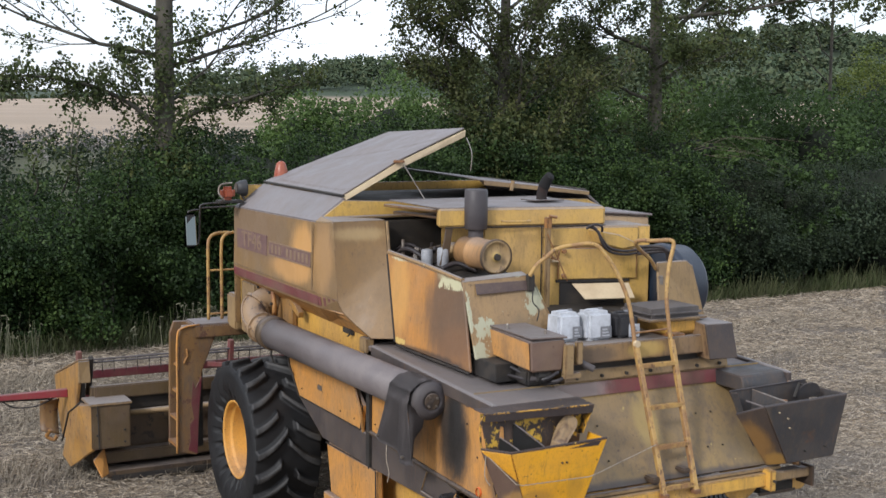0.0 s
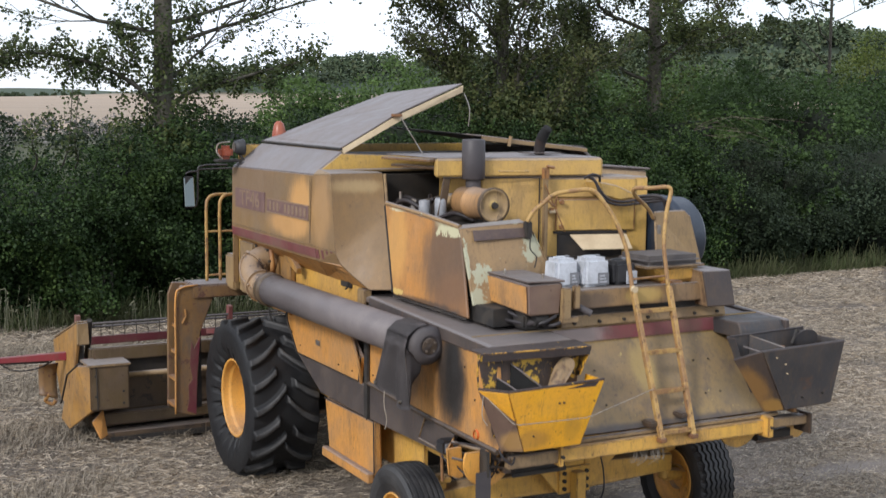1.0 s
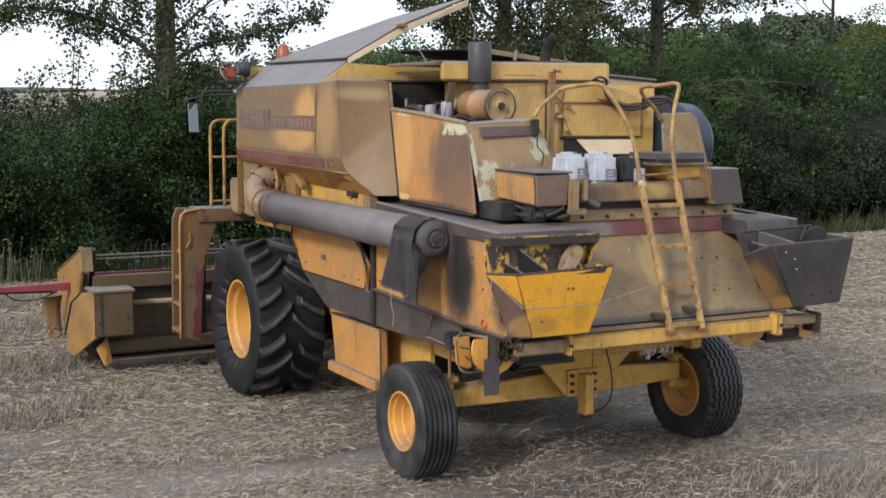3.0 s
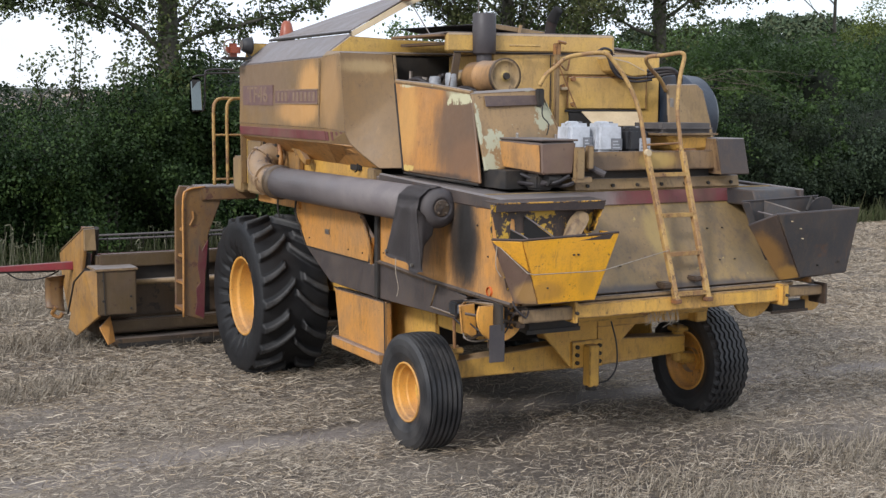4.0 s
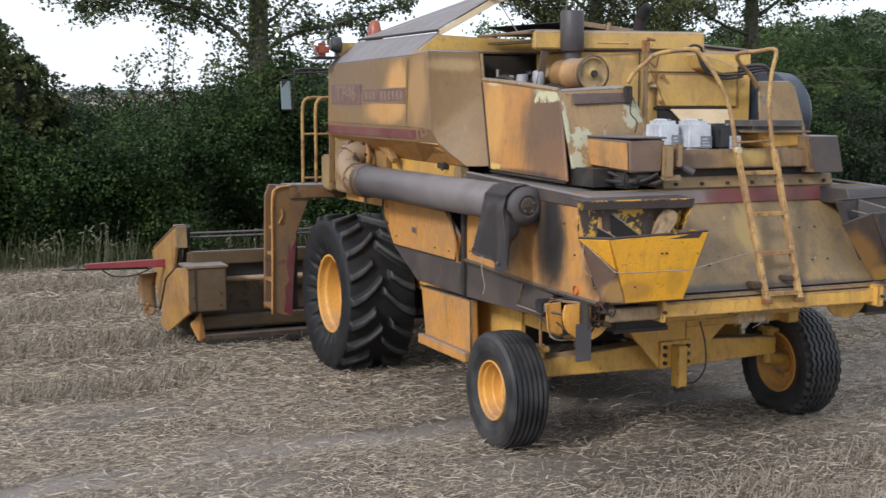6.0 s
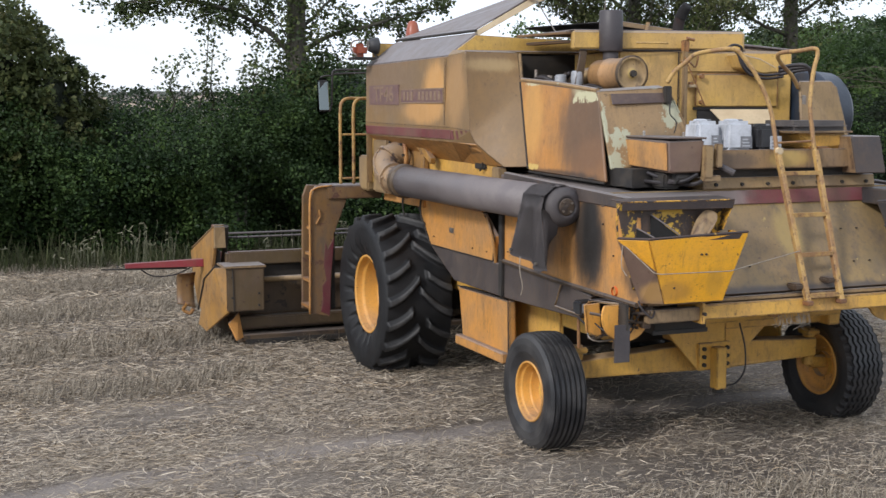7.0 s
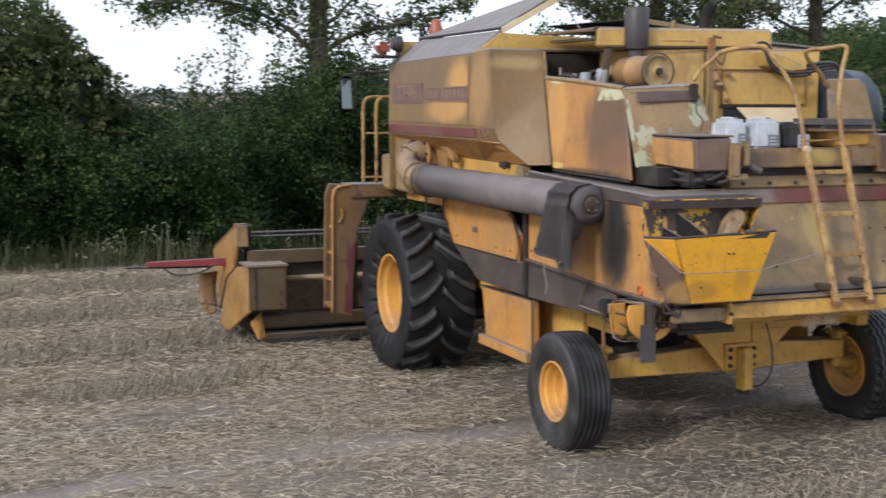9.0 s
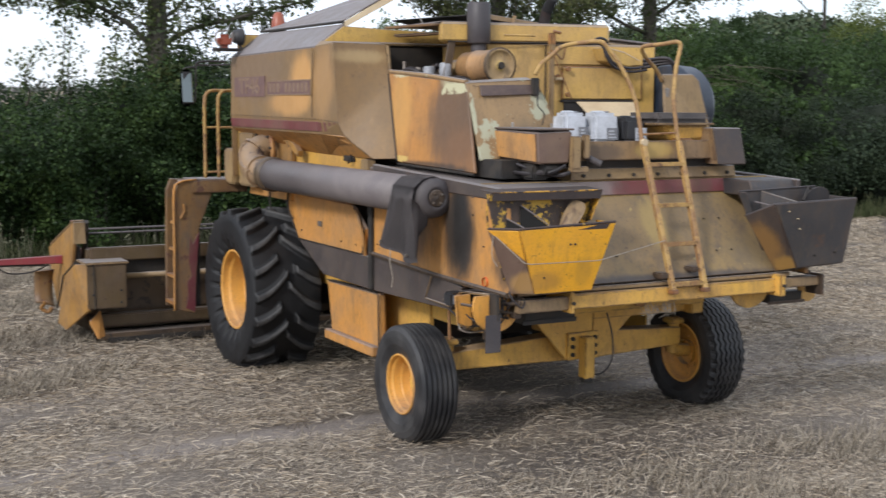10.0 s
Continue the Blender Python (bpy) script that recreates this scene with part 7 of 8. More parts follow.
M_leaf_weed = leafy("nettle_leaves", [(0.018, 0.029, 0.016), (0.03, 0.045, 0.026), (0.034, 0.05, 0.024), (0.047, 0.064, 0.036)], 0.55, spray=1.8)
M_leaf_nettle = leafy("pale_nettle_leaves", [(0.028, 0.044, 0.026), (0.044, 0.066, 0.040), (0.068, 0.094, 0.055), (0.050, 0.074, 0.036)], 0.55)
M_leaf_far = leafy("far_wood_leaves", [(0.040, 0.062, 0.036), (0.060, 0.086, 0.048), (0.082, 0.108, 0.058), (0.100, 0.112, 0.060)], 0.7, 0.0, 0.03)
M_seed = leafy("pale_seed_heads", [(0.16, 0.15, 0.14), (0.24, 0.22, 0.21), (0.33, 0.30, 0.29), (0.13, 0.14, 0.10)], 0.8, 0.2, 0.9)
# near-black green that stands in for the shade deep in the foliage
M_core = plain("foliage_shade_core", (0.010, 0.015, 0.008), (0.018, 0.024, 0.012), 2, 0.95, fine=12)
M_bark = plain("grey_bark", (0.058, 0.052, 0.040), (0.115, 0.105, 0.082), 2.5, 0.9, fine=18, bump=0.8, stretch=(1, 1, 0.35))
M_twig = plain("dry_twigs", (0.11, 0.085, 0.065), (0.17, 0.14, 0.11), 6, 0.9)

R = np.random.default_rng(11)


def blades(base, direction, length, width):
    """Thin quads: from base along direction, turned at random about it."""
    d = direction / np.linalg.norm(direction, axis=1, keepdims=True)
    s = np.cross(d, R.normal(size=d.shape))
    s = s / np.linalg.norm(s, axis=1, keepdims=True) * (width / 2)[:, None]
    tip = base + d * length[:, None]
    v = np.stack([base - s, base + s, tip + s * 0.8, tip - s * 0.8], 1)
    return v.reshape(-1, 3)


def quads_of(n):
    return np.arange(n * 4).reshape(-1, 4)


def bent_straws(base, direction, length, width, bend):
    """Straws of two flat lengths with a kink between them."""
    d = direction / np.linalg.norm(direction, axis=1, keepdims=True)
    e = d + bend
    e /= np.linalg.norm(e, axis=1, keepdims=True)
    s = np.cross(d, R.normal(size=d.shape) * 0.5 + np.array([0, 0, 1.0]))
    s = s / np.linalg.norm(s, axis=1, keepdims=True) * (width / 2)[:, None]
    mid = base + d * (length * 0.5)[:, None]
    tip = mid + e * (length * 0.5)[:, None]
    return np.stack([base - s, base + s, mid + s, mid - s, tip + s * 0.7, tip - s * 0.7], 1).reshape(-1, 3)


def bent_faces(n):
    k6 = np.arange(n)[:, None] * 6
    return np.concatenate([k6 + np.array([0, 1, 2, 3]), k6 + np.array([3, 2, 4, 5])])


def litter(x, y):
    """How thickly straw lies: swaths across the field, thin on the tracks and under the machine."""
    line = y + 0.06 * x + 0.18 * np.sin(x * 0.9 + 1) + 0.10 * np.sin(x * 2.3)
    swath = 0.5 + 0.5 * np.sin(line * 2.3 + 0.9 * np.sin(x * 0.5))
    patch_ = 1.15 * np.sin(x * 1.9 + 2.0 * np.sin(y * 1.3)) * np.cos(y * 2.6 + np.sin(x * 1.1))
    track = y + 0.0155 * (x - 0.8) ** 2 - 0.88 + 0.07 * np.sin(x * 2.1) + 0.05 * np.sin(x * 5.3 + 1)
    tracks = np.exp(-(track / 0.24) ** 4) * np.clip(0.85 + 0.5 * np.sin(x * 1.7 + 5.6), 0.2, 1)
    f = np.clip(0.42 + 0.30 * swath + 0.34 * patch_, 0.10, 1) * (1 - 0.93 * np.clip(tracks, 0, 1))
    f = f * np.where(y < -0.7, 0.62, 1.0)
    f = f * (1 - 0.45 * np.exp(-((x + 0.3) / 1.5) ** 2 - ((y + 1.25) / 0.55) ** 2))
    return f * (1 - 0.72 * np.exp(-((x + 0.1) / 1.4) ** 2 - ((y - 1.2) / 1.5) ** 2))


# loose straw lying on the ground, thickest near by: kinked lengths close to, plain ones further off
n = 540000
py = -3.2 + 16.8 * R.random(n) ** 1.25
px = -6.9 + (11.2 + 1.05 * py) * R.random(n)
keep = R.random(n) < litter(px, py)
px, py = px[keep], py[keep]
n = len(px)
ang = R.normal(0.1, 0.85, n) + np.where(R.random(n) < 0.5, math.pi, 0)
dirs = np.stack([np.cos(ang), np.sin(ang), R.normal(0.06, 0.16, n)], 1)
lens = (R.gamma(3.0, 0.017, n) + 0.022) * (1 + 0.05 * np.maximum(py, 0))
base = np.stack([px, py, R.uniform(0.003, 0.040, n)], 1)
base[:, 2] += np.maximum(0, -dirs[:, 2]) * lens
wide = np.where(R.random(n) < 0.3, 0.0062, 0.0041) * (1 + 0.05 * np.maximum(py, 0))
bend = np.stack([R.normal(0, 0.30, n), R.normal(0, 0.30, n), R.normal(-0.10, 0.10, n)], 1)
close = py < 2.4
for pick, label in ((close, "loose pale straw strewn over the stubble"), (~close, "loose pale straw lying further out")):
    if label.endswith("stubble"):
        V, F = bent_straws(base[pick], dirs[pick], lens[pick], wide[pick], bend[pick]), bent_faces(pick.sum())
    else:
        V, F = blades(base[pick], dirs[pick], lens[pick], wide[pick]), quads_of(pick.sum())
    tagged(quick_mesh("loose_straw", V, F, M_straw), label, "straw", kind="stuff")

# standing stubble in rows across the field: tall by the header side and behind the machine, sparse elsewhere
rows_v = []
for j in range(112):
    y0 = -4.0 + j * 0.155
    m = 2600
    x = R.uniform(-11, 12, m) + max(y0, 0) * 0.35
    x = x + 0.05 * np.round(R.normal(0, 1, m))
    y = y0 - 0.05 * x + 0.10 * np.sin(x * 0.8 + 0.3 * y0) + R.normal(0, 0.020, m)
    edge = 3.15 + 0.25 * np.sin(x * 1.7) + np.maximum(x + 3.4, 0) * 1.1
    tall = (y > edge) | ((y > 4.7) & (x > -3.4))
    back = y < -1.55 + 0.12 * np.sin(x * 2.2)
    band = np.clip(0.50 + 0.65 * np.sin(y * 2.4 - 0.3 * x + 1.2 * np.sin(x * 0.4)), 0.05, 1)
    share = np.where(tall, 0.80 * band + 0.05, np.where(back, np.where(x > -0.7, 0.95, 0.35) * np.clip(0.60 + 0.6 * np.sin(x * 2.7 + y * 1.3), 0.08, 1), 0.035))
    share = np.where((x > 3.0) & (y > 1.0), 0.16 * band, share)
    ok = (R.random(m) < share) & (y < 13.5)
    ok &= ~((np.abs(np.abs(x) - 1.6) < 0.5) & (y < 4.4) & (y > -0.6))
    x, y, tl, bk = x[ok], y[ok], tall[ok], back[ok]
    m = len(x)
    d = np.stack([R.normal(0.30, 0.55, m), R.normal(0.0, 0.50, m), np.ones(m)], 1)
    h = R.uniform(0.05, 0.11, m) + np.where(tl, R.uniform(0.0, 0.13, m) * (0.2 + band[ok]), 0) + np.where(bk, R.uniform(0.0, 0.13, m), 0)
    rows_v.append(bent_straws(np.stack([x, y, np.full(m, -0.01)], 1), d, h, R.uniform(0.0045, 0.0085, m), R.normal(0, 0.2, (m, 3))))
V = np.concatenate(rows_v)
tagged(quick_mesh("stubble", V, bent_faces(len(V) // 6), M_stub), "short cut stubble standing in rows", "stubble", kind="stuff")

# a ragged strip of uncut wheat along the hedge foot
m = 1700
x = R.uniform(-13, 12, m)
x = x[R.random(m) < np.clip(0.10 + 0.9 * np.sin(x * 1.3 + 0.8 * np.sin(x * 3.1)) ** 3, 0.06, 1)]
m = len(x)
y = 13.15 + 0.5 * R.random(m) ** 1.5 + 0.25 * np.sin(x * 0.7)
h = R.uniform(0.45, 0.88, m) * (0.75 + 0.25 * np.sin(x * 1.9 + 1))
lean = np.stack([R.normal(0, 0.10, m), R.normal(-0.05, 0.10, m), np.ones(m)], 1)
base = np.stack([x, y, np.zeros(m)], 1)
stalk = blades(base, lean, h, np.full(m, 0.010))
tip = base + lean / np.linalg.norm(lean, axis=1, keepdims=True) * h[:, None]
nod = np.stack([R.normal(0, 1, m), R.normal(-0.3, 0.8, m), R.uniform(-1.2, 0.5, m)], 1)
head = blades(tip, nod, R.uniform(0.06, 0.10, m), np.full(m, 0.022))
V = np.concatenate([stalk, head])
tagged(quick_mesh("standing_wheat", V, quads_of(len(V) // 4), M_wheat), "thin strip of uncut pale wheat by the hedge", "wheat", kind="stuff")

# verge grass
m = 26000
x = R.uniform(-15, 34, m)
y = 13.25 + np.abs(R.normal(0, 0.7, m)) + 0.03 * np.maximum(x - 8, 0)
h = R.gamma(4, 0.085, m) * np.where(x > 6, 0.80, 0.85)
lean = np.stack([R.normal(0, 0.35, m), R.normal(-0.2, 0.3, m), np.ones(m)], 1)
V = blades(np.stack([x, y, np.zeros(m)], 1), lean, h, R.uniform(0.008, 0.018, m))
tagged(quick_mesh("verge_grass", V, quads_of(m), M_grass), "rough uncut grass along the hedge foot", "grass", kind="stuff")


# ---- hedge, trees and far woods ----
def leaf_quads(centres, size, droop=0.0):
    """A pointed leaf at each centre, turned at random."""
    n = len(centres)
    face = R.normal(size=(n, 3)) + np.array([0.0, -0.35, 0.75])
    a = np.cross(face, R.normal(size=(n, 3)))
    a /= np.linalg.norm(a, axis=1, keepdims=True)
    a[:, 2] -= droop * 0.6
    a /= np.linalg.norm(a, axis=1, keepdims=True)
    b = np.cross(a, face)
    b /= np.linalg.norm(b, axis=1, keepdims=True)
    s = size * R.uniform(0.65, 1.3, n)
    A, B = a * (s * 0.62)[:, None], b * (s * 0.40)[:, None]
    N = np.cross(A, B) * (0.25 / np.maximum(s, 1e-4))[:, None]
    return np.stack([centres - A, centres + B + N, centres + A, centres - B + N], 1).reshape(-1, 3)


def clumps(centres, radius, per, size, squash=0.8, droop=0.0):
    """Leaves in loose tufts round the centres."""
    n = len(centres)
    d = R.normal(size=(n, per, 3))
    d *= (R.random((n, per, 1)) ** 0.4) / np.linalg.norm(d, axis=2, keepdims=True)
    rr = np.broadcast_to(np.asarray(radius, float), (n,))
    P = centres[:, None, :] + d * rr[:, None, None] * np.array([1, 1, squash])
    return leaf_quads(P.reshape(-1, 3), size, droop)


def hedge_top(x):
    return 2.98 + 0.16 * np.sin(x * 0.9 + 0.5) + 0.14 * np.sin(x * 0.37) + 0.92 / (1 + np.exp(-(x - 3.0) * 0.9)) + 0.35 * np.exp(-((x - 1.5) / 1.5) ** 2)


def hedge_face(x, z):
    bulge = 0.35 * np.sin(x * 1.1 + 0.7 * np.sin(z * 1.5)) + 0.25 * np.sin(x * 2.7 + z * 2.1) + 0.26 * np.sin(z * 3.4 + 1.6 * np.sin(x * 1.3) + 0.8 * x)
    return 13.75 + 0.42 * np.maximum(z - 1.0, 0) ** 1.2 + 0.75 * np.clip(1 - z / 1.3, 0, 1) + 1.35 * bulge


def hedge_stretch(x0, x1, material, label, m, top_shift=0.0, ybase=0.0):
    x = R.uniform(x0, x1, m)
    u = R.random(m) ** 0.72
    H = hedge_top(x) + top_shift
    z = 0.15 + u * (H - 0.15) + R.normal(0, 0.12, m)
    y = hedge_face(x, z) + ybase + R.normal(0, 0.22, m) + np.where(u > 0.84, R.uniform(0, 2.6, m), 0)
    P = np.stack([x, y, z], 1)
    V = clumps(P, R.uniform(0.20, 0.44, m), 58, 0.060)
    hedge = tagged(quick_mesh("hedge", V, quads_of(len(V) // 4), material), label, "hedge", kind="stuff")
    # dark backing sheet: blocks the view through and supplies the shaded gaps
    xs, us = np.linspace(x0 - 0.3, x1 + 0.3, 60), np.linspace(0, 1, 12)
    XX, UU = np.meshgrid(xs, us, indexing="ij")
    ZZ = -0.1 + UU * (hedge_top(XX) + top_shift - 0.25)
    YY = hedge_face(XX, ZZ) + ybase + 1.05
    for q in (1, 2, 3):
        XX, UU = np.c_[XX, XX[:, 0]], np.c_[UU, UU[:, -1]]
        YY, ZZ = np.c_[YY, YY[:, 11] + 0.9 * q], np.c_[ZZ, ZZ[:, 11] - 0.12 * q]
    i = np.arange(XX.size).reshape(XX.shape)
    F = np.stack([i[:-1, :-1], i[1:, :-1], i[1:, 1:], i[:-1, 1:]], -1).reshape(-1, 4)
    core = tagged(quick_mesh("foliage_shade_core", np.stack([XX, YY, ZZ], -1).reshape(-1, 3), F, M_core), "dark backing sheet for the shade inside the hedge", "hedge", kind="stuff")
    return hedge


hedge_stretch(-16, 4, M_leaf_hedge, "dense dark green field hedge", 3200)
hedge_stretch(4, 14, M_leaf_hedge, "dense dark green field hedge behind the machine", 1700, 0.1)
hedge_stretch(14, 34, M_leaf_weed, "dull green bramble and nettle hedge", 1600, -0.9, 0.3)


def bush(x, y, h, wx, wy, material, label, tufts=160, per=60, leaf=0.09, base=0.5, name="bush"):
    """Rounded uneven shrub: stems and a crown of tufts."""
    b = thing(name, label, name, (x, y, 0))
    st = bmesh.new()
    rr = random.Random(int(x * 31 + y * 17))
    for q in range(5):
        a = rr.uniform(0, 6.28)
        rod(smooth_line([(0.1 * math.cos(a), 0.1 * math.sin(a), -0.05), (0.3 * wx * math.cos(a), 0.3 * wy * math.sin(a), h * 0.4), (0.5 * wx * math.cos(a), 0.5 * wy * math.sin(a), h * 0.75)], 3), 0.05, 6, st, 0.015)
    part("trunk", st, M_bark, b)
    tufts = int(tufts * 1.7)
    d = R.normal(size=(tufts, 3))
    d /= np.linalg.norm(d, axis=1, keepdims=True)
    r = 0.55 + 0.45 * R.random(tufts) ** 0.6
    lump = 1 + 0.16 * np.sin(d[:, 0] * 5 + x) + 0.14 * np.cos(d[:, 2] * 6 + y)
    P = d * (r * lump)[:, None] * np.array([wx, wy, (h - base) / 2]) + np.array([0, 0, base + (h - base) / 2])
    V = clumps(P, R.uniform(0.25, 0.5, tufts) * (wx + wy) / 3.2, per, leaf)
    # dark lump in the crown in place of its shaded depth
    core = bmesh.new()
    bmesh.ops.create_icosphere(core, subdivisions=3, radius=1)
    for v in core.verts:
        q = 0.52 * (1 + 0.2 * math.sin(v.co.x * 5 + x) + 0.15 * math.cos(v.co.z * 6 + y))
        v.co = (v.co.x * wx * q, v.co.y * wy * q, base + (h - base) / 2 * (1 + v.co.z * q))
    part("shade_core", core, M_core, b)
    o = quick_mesh("crown", V, quads_of(len(V) // 4), material)
    o.parent = b
    return b


# lighter bushes behind the hedge, seen over it
for x, y, h, w, mat in ((9.6, 31.0, 4.9, 2.1, M_leaf_light), (12.4, 30.5, 5.4, 2.6, M_leaf_light), (15.6, 30.0, 5.7, 2.8, M_leaf_light), (19.0, 29.0, 5.6, 2.7, M_leaf_fresh), (11.6, 19.5, 5.0, 2.2, M_leaf_hedge), (16.6, 18.6, 4.6, 2.0, M_leaf_light),
                        (18.6, 20.0, 4.9, 2.0, M_leaf_fresh), (21.5, 19.0, 4.7, 2.2, M_leaf_fresh), (12.8, 17.3, 3.9, 1.6, M_leaf_dark), (24.5, 20.0, 4.8, 2.4, M_leaf_fresh), (15.2, 22.5, 5.2, 2.6, M_leaf_light), (27.5, 21.0, 5.0, 2.4, M_leaf_hedge), (13.2, 20.8, 5.2, 1.7, M_leaf_light), (18.6, 23.0, 5.6, 2.3, M_leaf_light), (22.4, 22.5, 5.5, 2.4, M_leaf_fresh)):
    bush(x, y, h, w, w * 0.9, mat, "leafy green bush behind the field hedge", 150, 50, 0.105)
bush(32.0, 27.0, 6.6, 2.0, 1.5, M_leaf_yellow, "yellowish bush by the hedge with warm light in its leaf colour", 110, 60, 0.09, 1.2)
bush(17.0, 15.0, 3.1, 1.2, 0.9, M_leaf_fresh, "fresh green elder bush at the hedge front", 70, 60, 0.11)
bush(-5.45, 15.6, 4.95, 1.75, 1.4, M_leaf_dark, "dark rounded hawthorn rising from the hedge", 150, 80, 0.09, 1.5, "hawthorn")
bush(-4.05, 15.2, 4.0, 0.85, 0.9, M_leaf_dark, "small dark hawthorn in the hedge", 60, 60, 0.09, 1.5, "hawthorn")
bush(-9.0, 16.0, 5.6, 2.2, 1.6, M_leaf_dark, "dark rounded hawthorn rising from the hedge", 150, 80, 0.09, 1.2, "hawthorn")
bush(9.2, 15.9, 4.6, 1.9, 1.1, M_leaf_dark, "dark undergrowth below the maple", 150, 70, 0.085, 0.6)
bush(-0.92, 14.0, 2.35, 0.34, 0.4, M_leaf_light, "pale bramble spray hanging out of the hedge", 26, 34, 0.065, 1.2)
bush(0.9, 15.8, 3.5, 1.0, 0.9, M_leaf_tree, "scrubby growth round the foot of the poplar", 80, 60, 0.10, 1.0)


def branches(start, direction, length, radius, depth, rr, bm, tips, rise_=0.25):
    """Grow a limb with side shoots; collects the places where leaves hang."""
    p, d = Vector(start), Vector(direction).normalized()
    pts = [p.copy()]
    steps = 6
    for q in range(steps):
        d = (d + Vector((rr.uniform(-.22, .22), rr.uniform(-.22, .22), rr.uniform(-.10, .16) + rise_ * 0.08))).normalized()
        p = p + d * (length / steps)
        pts.append(p.copy())
        if depth > 0 and q >= 1:
            for s in range(2 if rr.random() < 0.55 else 1):
                sd = (d + Vector((rr.uniform(-1, 1), rr.uniform(-1, 1), rr.uniform(-0.6, 0.8))) * 0.9).normalized()
                branches(p, sd, length * rr.uniform(0.32, 0.55), radius * 0.42, depth - 1, rr, bm, tips, rise_)
        if depth == 0 or q >= steps - 2:
            tips.append(tuple(p))
    rod(pts, radius, 7 if radius > 0.03 else 4, bm, radius * 0.3)


def tree(name, x, y, h, r, limbs, material, label, seed, per=16, tuft=0.30, leaf=0.12, lean=(0, 0), depth=2, extra=(), share=1.0, boughs=()):
    t = thing(name, label, "tree", (x, y, 0))
    rr = random.Random(seed)
    line = smooth_line([(0, 0, -0.1), (lean[0] * 0.3 + rr.uniform(-.05, .05), lean[1] * 0.3, h * 0.35), (lean[0] * 0.7, lean[1] * 0.7 + rr.uniform(-.1, .1), h * 0.7), (lean[0], lean[1], h)], 5)
    part("trunk", rod(line, r, 14, None, r * 0.45), M_bark, t, "grey rough bark trunk", smooth=True)
    tips = []
    for z, az, up, length, rad in limbs:
        f = z / h * (len(line) - 1)
        p = line[int(f)].lerp(line[min(int(f) + 1, len(line) - 1)], f - int(f))
        bm = bmesh.new()
        a = radians(az)
        branches(p, (math.cos(a) * math.cos(radians(up)), math.sin(a) * math.cos(radians(up)), math.sin(radians(up))), length, rad, depth, rr, bm, tips)
        part("limb", bm, M_bark, t, smooth=True)
    hung = []
    for pts in boughs:
        bm = bmesh.new()
        way = smooth_line(pts, 6)
        rod(way, 0.055, 8, bm, 0.014)
        for q, p in enumerate(way[8:]):
            for s in range(2):
                branches(p, (rr.uniform(-1, 1), rr.uniform(-1, 1), rr.uniform(-0.9, 0.5)), rr.uniform(0.35, 0.9), 0.014, 0, rr, bm, hung)
        part("limb", bm, M_bark, t, smooth=True)
    P = np.array([p for p in tips if rr.random() < share] + hung + list(extra))
    V = clumps(P, R.uniform(0.6, 1.3, len(P)) * tuft, per, leaf, 1.0, 0.5)
    o = quick_mesh("crown", V, quads_of(len(V) // 4), material)
    o.parent = t
    return t


# azimuth 0 points to +x, 90 away from the field
tree("poplar", 0.95, 16.5, 10.5, 0.26, [
    (4.2, 5, 28, 2.4, 0.04), (4.9, -5, 16, 4.4, 0.05), (5.1, 190, 14, 4.0, 0.05), (5.3, 5, 14, 4.2, 0.05), (3.8, 200, 40, 1.4, 0.03), (5.8, 190, 15, 3.9, 0.06), (6.2, -10, 20, 3.6, 0.06), (6.6, 250, 15, 2.4, 0.05), (6.9, 175, 5, 4.0, 0.06), (7.2, 0, 5, 4.2, 0.06),
    (7.8, 200, 20, 3.4, 0.05), (8.2, 20, 20, 3.2, 0.05), (8.8, 90, 25, 2.6, 0.05), (9.4, 190, 40, 2.4, 0.04), (9.8, 10, 45, 2.4, 0.04)],
    M_leaf_tree, "tall poplar with sparse leaves and a grey trunk in the hedge", 3, per=10, tuft=0.21, leaf=0.076, share=0.20, boughs=[[(0, -0.1, 3.62), (-0.55, -0.2, 4.28), (-1.4, -0.3, 4.74), (-2.2, -0.3, 4.92), (-3.0, -0.2, 4.96), (-3.7, -0.2, 4.84)], [(0, 0, 3.9), (0.6, -0.2, 4.3), (1.5, -0.3, 4.55), (2.4, -0.2, 4.8), (3.3, -0.2, 5.0)]],
    extra=[((0.28 + 0.28 * (q % 4)) * math.cos(q * 2.4), (0.28 + 0.2 * (q % 4)) * math.sin(q * 2.4), 2.6 + 0.020 * q) for q in range(190)] + [((0.3 + 0.5 * ((q * 7) % 10) / 10) * math.cos(q * 2.4 + 1), (0.3 + 0.7 * ((q * 3) % 10) / 10) * math.sin(q * 2.4 + 1), 3.3 + 0.016 * q) for q in range(170)])
tree("poplar", 14.3, 17.6, 11.5, 0.23, [
    (4.4, 190, 25, 2.4, 0.06), (4.8, -10, 20, 3.0, 0.06), (5.2, 250, 10, 2.6, 0.05), (5.6, 170, 25, 3.2, 0.06), (6.0, 10, 20, 4.0, 0.07), (6.4, -25, 12, 4.6, 0.07), (6.8, 200, 25, 3.0, 0.05), (7.2, 0, 15, 5.0, 0.07), (7.6, 20, 5, 4.4, 0.06),
    (8.0, 180, 20, 3.6, 0.05), (8.6, -10, 20, 4.0, 0.05), (9.2, 190, 35, 2.6, 0.04), (9.8, 10, 40, 2.6, 0.04)],
    M_leaf_tree, "tall pale-trunked poplar with a wide loose crown", 8, per=15, tuft=0.30, leaf=0.08, share=0.42,
    extra=[((0.25 + 0.3 * (q % 4)) * math.cos(q * 2.4), (0.25 + 0.2 * (q % 4)) * math.sin(q * 2.4), 3.0 + 0.018 * q) for q in range(260)])
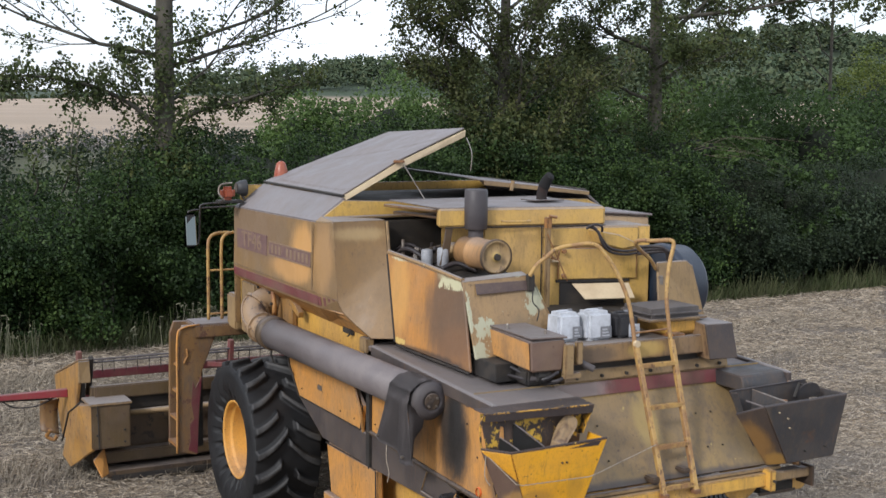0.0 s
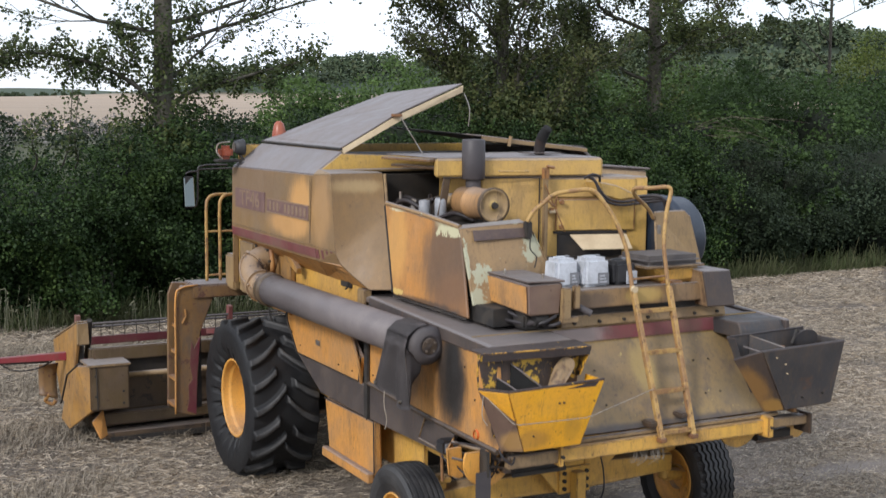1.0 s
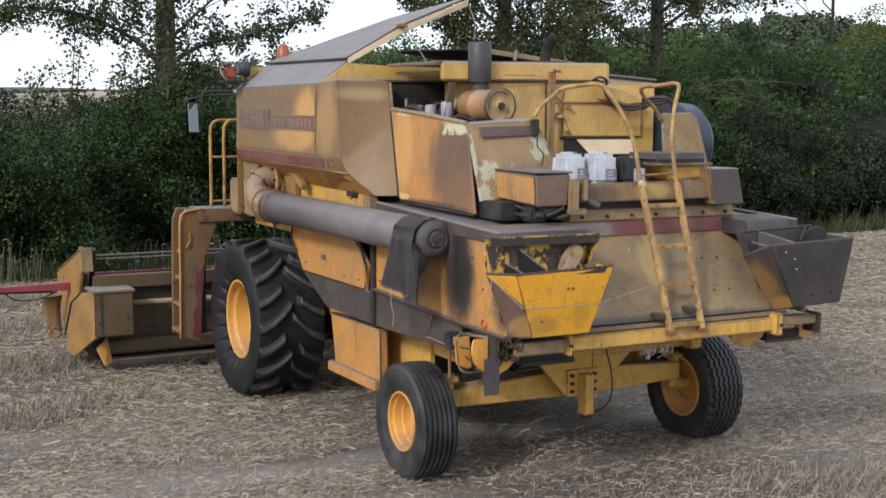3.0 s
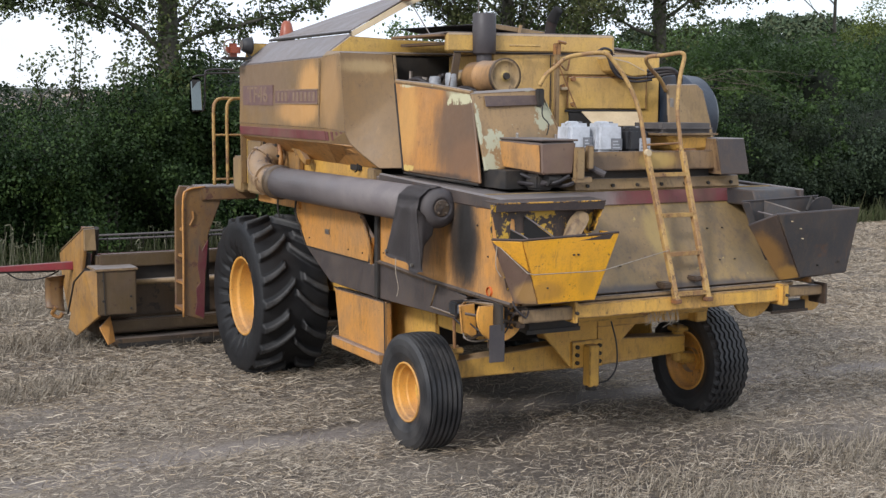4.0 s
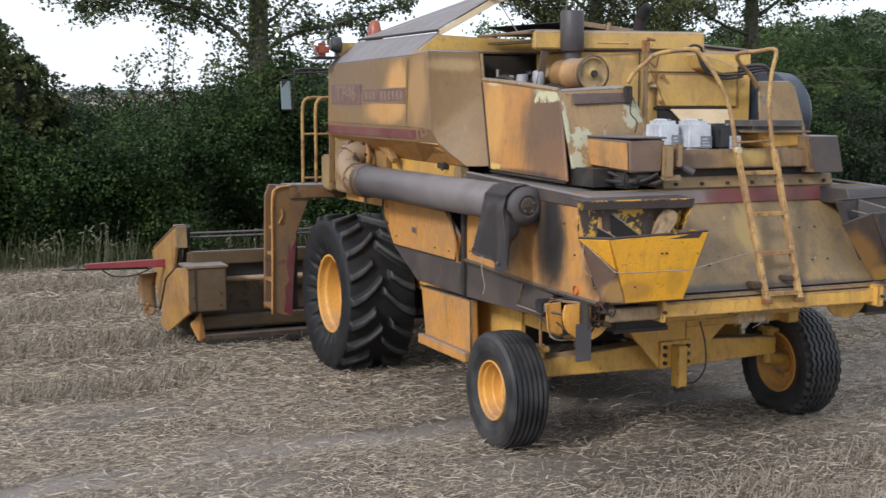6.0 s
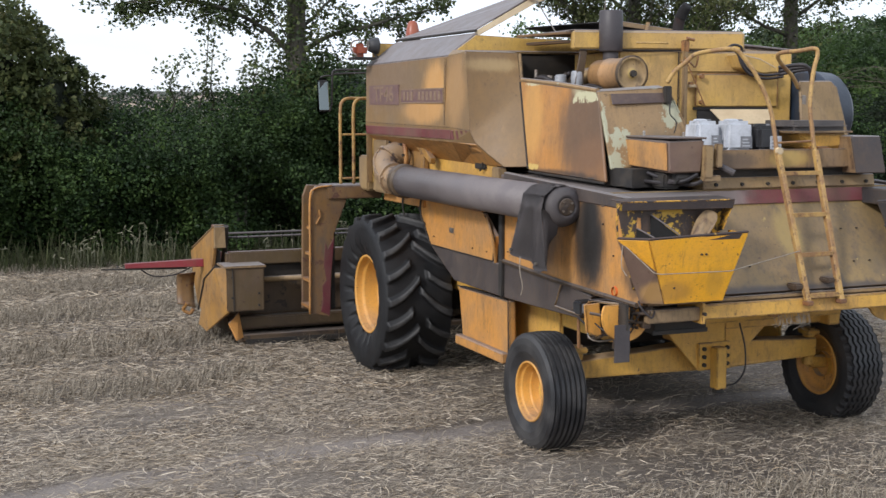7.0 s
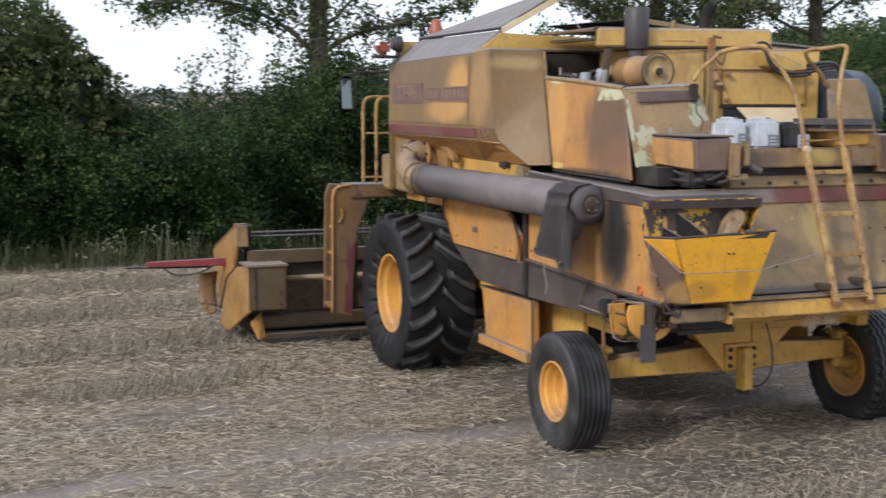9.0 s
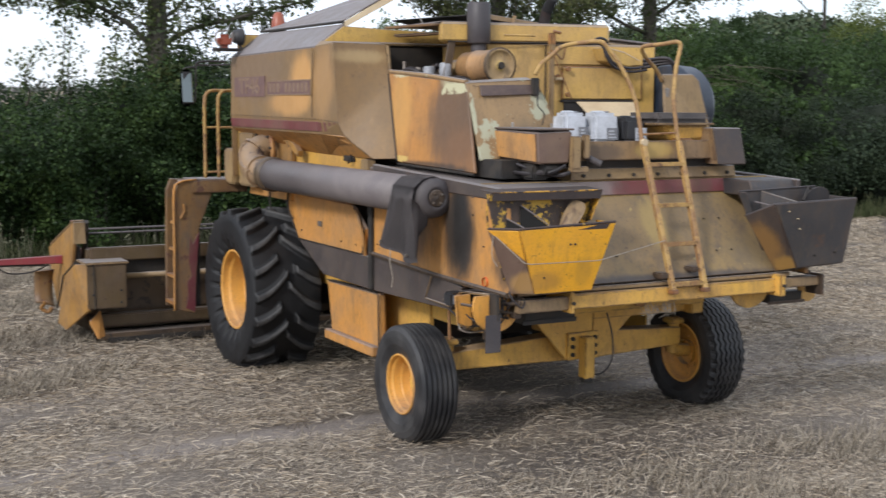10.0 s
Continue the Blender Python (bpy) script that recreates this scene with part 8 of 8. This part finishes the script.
tree("field_maple", 9.1, 16.6, 8.4, 0.20, [
    (2.6, 200, 45, 2.8, 0.07), (2.8, -20, 45, 2.6, 0.07), (3.2, 100, 50, 2.6, 0.06), (3.4, 260, 45, 2.6, 0.06), (3.8, 180, 35, 2.8, 0.06), (4.0, 0, 30, 2.8, 0.06), (4.6, 150, 40, 2.6, 0.05), (5.0, 220, 25, 2.6, 0.05), (5.2, 20, 35, 2.4, 0.05),
    (5.8, 300, 40, 2.4, 0.05), (6.2, 190, 30, 2.4, 0.045), (6.4, 10, 30, 2.2, 0.045), (7.0, 90, 60, 2.0, 0.04), (7.2, 200, 40, 2.2, 0.04), (7.4, 0, 45, 2.0, 0.04)],
    M_leaf_dark, "dense dark brown-green maple in the hedge", 21, per=20, tuft=0.36, leaf=0.074, share=0.31,
    extra=[(1.5 * math.sin(q * 2.4), -0.55 - 0.5 * ((q * 7) % 10) / 10, 2.7 + 0.021 * q) for q in range(140)])
tree("poplar", 23.8, 21.0, 10.0, 0.075, [(5.0, 180, 25, 3.6, 0.024), (5.8, 200, 15, 4.2, 0.024), (6.4, 0, 20, 3.0, 0.020), (6.8, 170, 10, 4.6, 0.024), (7.6, 190, 20, 4.0, 0.020), (8.4, 170, 30, 3.0, 0.020), (8.0, 10, 30, 3.0, 0.020)],
     M_leaf_tree, "loose poplar standing behind the hedge", 33, per=7, tuft=0.26, leaf=0.12, share=0.4)
tree("poplar", -12.2, 17.5, 9.0, 0.2, [(4.0, 0, 25, 3.4, 0.06), (4.8, -20, 20, 3.6, 0.06), (5.4, 10, 15, 3.8, 0.06), (6.2, 180, 20, 3.0, 0.05), (6.6, -10, 25, 3.6, 0.05), (7.4, 20, 30, 3.0, 0.05)],
     M_leaf_tree, "loose poplar standing in the hedge line", 41, per=7, tuft=0.26, leaf=0.115, share=0.4)

# slender shoots standing out of the hedge top
for x, h, s in ((-1.95, 3.72, 1), (-1.45, 4.48, 2), (-1.2, 4.15, 3), (-0.45, 3.62, 5)):
    sh = thing("sapling", "slender leafy shoot above the hedge", "sapling", (x, 14.7, 0))
    rr = random.Random(s)
    line = smooth_line([(0, 0.4, 2.75), (0.03, 0.2, 2.95), (rr.uniform(-.1, .1), 0.05, 3.3), (rr.uniform(-.2, .2), 0, h)], 5)
    part("trunk", rod(line, 0.025, 6, None, 0.006), M_bark, sh)
    tp = np.array([tuple(p) for p in line[7:]] + [tuple(p + Vector((rr.uniform(-.28, .28), rr.uniform(-.2, .2), rr.uniform(-.1, .15)))) for p in line[8:] for q in range(2)])
    o = quick_mesh("crown", (V := clumps(tp, np.full(len(tp), 0.17), 8, 0.066, 1.0, 0.4)), quads_of(len(V) // 4), M_leaf_tree)
    o.parent = sh

# dry twigs in the hedge below the far poplar
tw = bmesh.new()
rr = random.Random(9)
for q in range(11):
    x = rr.uniform(13.6, 16.0)
    z = rr.uniform(3.2, 3.9)
    rod(smooth_line([(x, 15.2, z), (x + 0.5, 14.9, z + rr.uniform(-.1, .2)), (x + rr.uniform(0.9, 1.6), 14.6, z + rr.uniform(-.45, .15))], 3), 0.006, 4, tw, 0.002)
tagged(part("dead_branch", tw, M_twig, None, "bare dead branch hanging in the hedge"), category="branch", kind="stuff")

# tall weeds along the foot of the wood to the right
m = 2200
x = R.uniform(5.5, 24, m)
y = 14.0 + R.uniform(0, 1.2, m)
H = 1.5 + 0.5 * np.sin(x * 0.7) + R.uniform(0, 0.7, m)
lv = np.repeat(np.stack([x, y, np.zeros(m)], 1), 14, 0)
lv[:, 2] = np.repeat(H, 14) * (0.35 + 0.65 * R.random(m * 14))
lv[:, :2] += R.normal(0, 0.07, (m * 14, 2))
V = leaf_quads(lv, 0.075, 0.3)
tagged(quick_mesh("tall_weeds", V, quads_of(len(V) // 4), M_leaf_nettle), "tall grey-green nettles in front of the hedge", "weeds", kind="stuff")


def far_wood(x0, x1, y0, y1, m, size, label, low, high):
    """Distant trees: rounded heads of large leaf tufts on the hills."""
    x, y = R.uniform(x0, x1, m), R.uniform(y0, y1, m)
    z = rise(x, y)
    hgt = R.uniform(low, high, m)
    lobes, per = 9, 15
    a = R.normal(size=(m, lobes, 3))
    a *= R.uniform(0.45, 0.80, (m, lobes, 1)) / np.linalg.norm(a, axis=2, keepdims=True)
    d = R.normal(size=(m, lobes, per, 3))
    d *= R.uniform(0.30, 0.52, (m, lobes, per, 1)) / np.linalg.norm(d, axis=3, keepdims=True)
    shape = (hgt * 0.5)[:, None, None, None] * np.array([1.05, 1.05, 0.88])
    P = np.stack([x, y, z + hgt * 0.50], 1)[:, None, None, :] + (a[:, :, None, :] + d) * shape
    V = leaf_quads(P.reshape(-1, 3), size)
    return tagged(quick_mesh("far_wood", V, quads_of(len(V) // 4), M_leaf_far), label, "wood", kind="stuff")


far_wood(110, 245, 345, 430, 170, 1.0, "dark rounded trees on a far hill", 4, 9)
far_wood(225, 520, 285, 440, 430, 1.5, "wooded hillside in the distance", 6, 11)
far_wood(90, 420, 250, 262, 120, 0.7, "far hedgerow trees beyond the crop", 1.0, 2.2)
far_wood(-40, 150, 500, 520, 120, 0.8, "far line of trees on the horizon", 1.3, 2.8)

# rough growth on the rising ground behind the hedge
m = 2900
x, y = R.uniform(-14, 46, m), 17 + 25 * R.random(m) ** 0.9
top = np.where(y > 33, 0.70 + 0.10 * np.sin(x * 0.8) + 0.08 * np.sin(x * 2.1), 0.50)
P = np.stack([x, y, rise(x, y) + R.uniform(0.0, 1.0, m) ** 0.6 * top], 1)
V = clumps(P, R.uniform(0.28, 0.50, m), 28, 0.14)
tagged(quick_mesh("rough_scrub", V, quads_of(len(V) // 4), M_leaf_weed), "rough weeds and scrub on the bank behind the hedge", "scrub", kind="stuff")
m = 220
x, y = R.uniform(-9, 6, m), R.uniform(34, 42, m)
P = np.stack([x, y, rise(x, y) + 0.50 + R.uniform(0.0, 0.35, m)], 1)
V = clumps(P, R.uniform(0.20, 0.40, m), 16, 0.085)
tagged(quick_mesh("seed_heads", V, quads_of(len(V) // 4), M_seed), "pale grey seed heads of weeds on the bank", "weeds", kind="stuff")
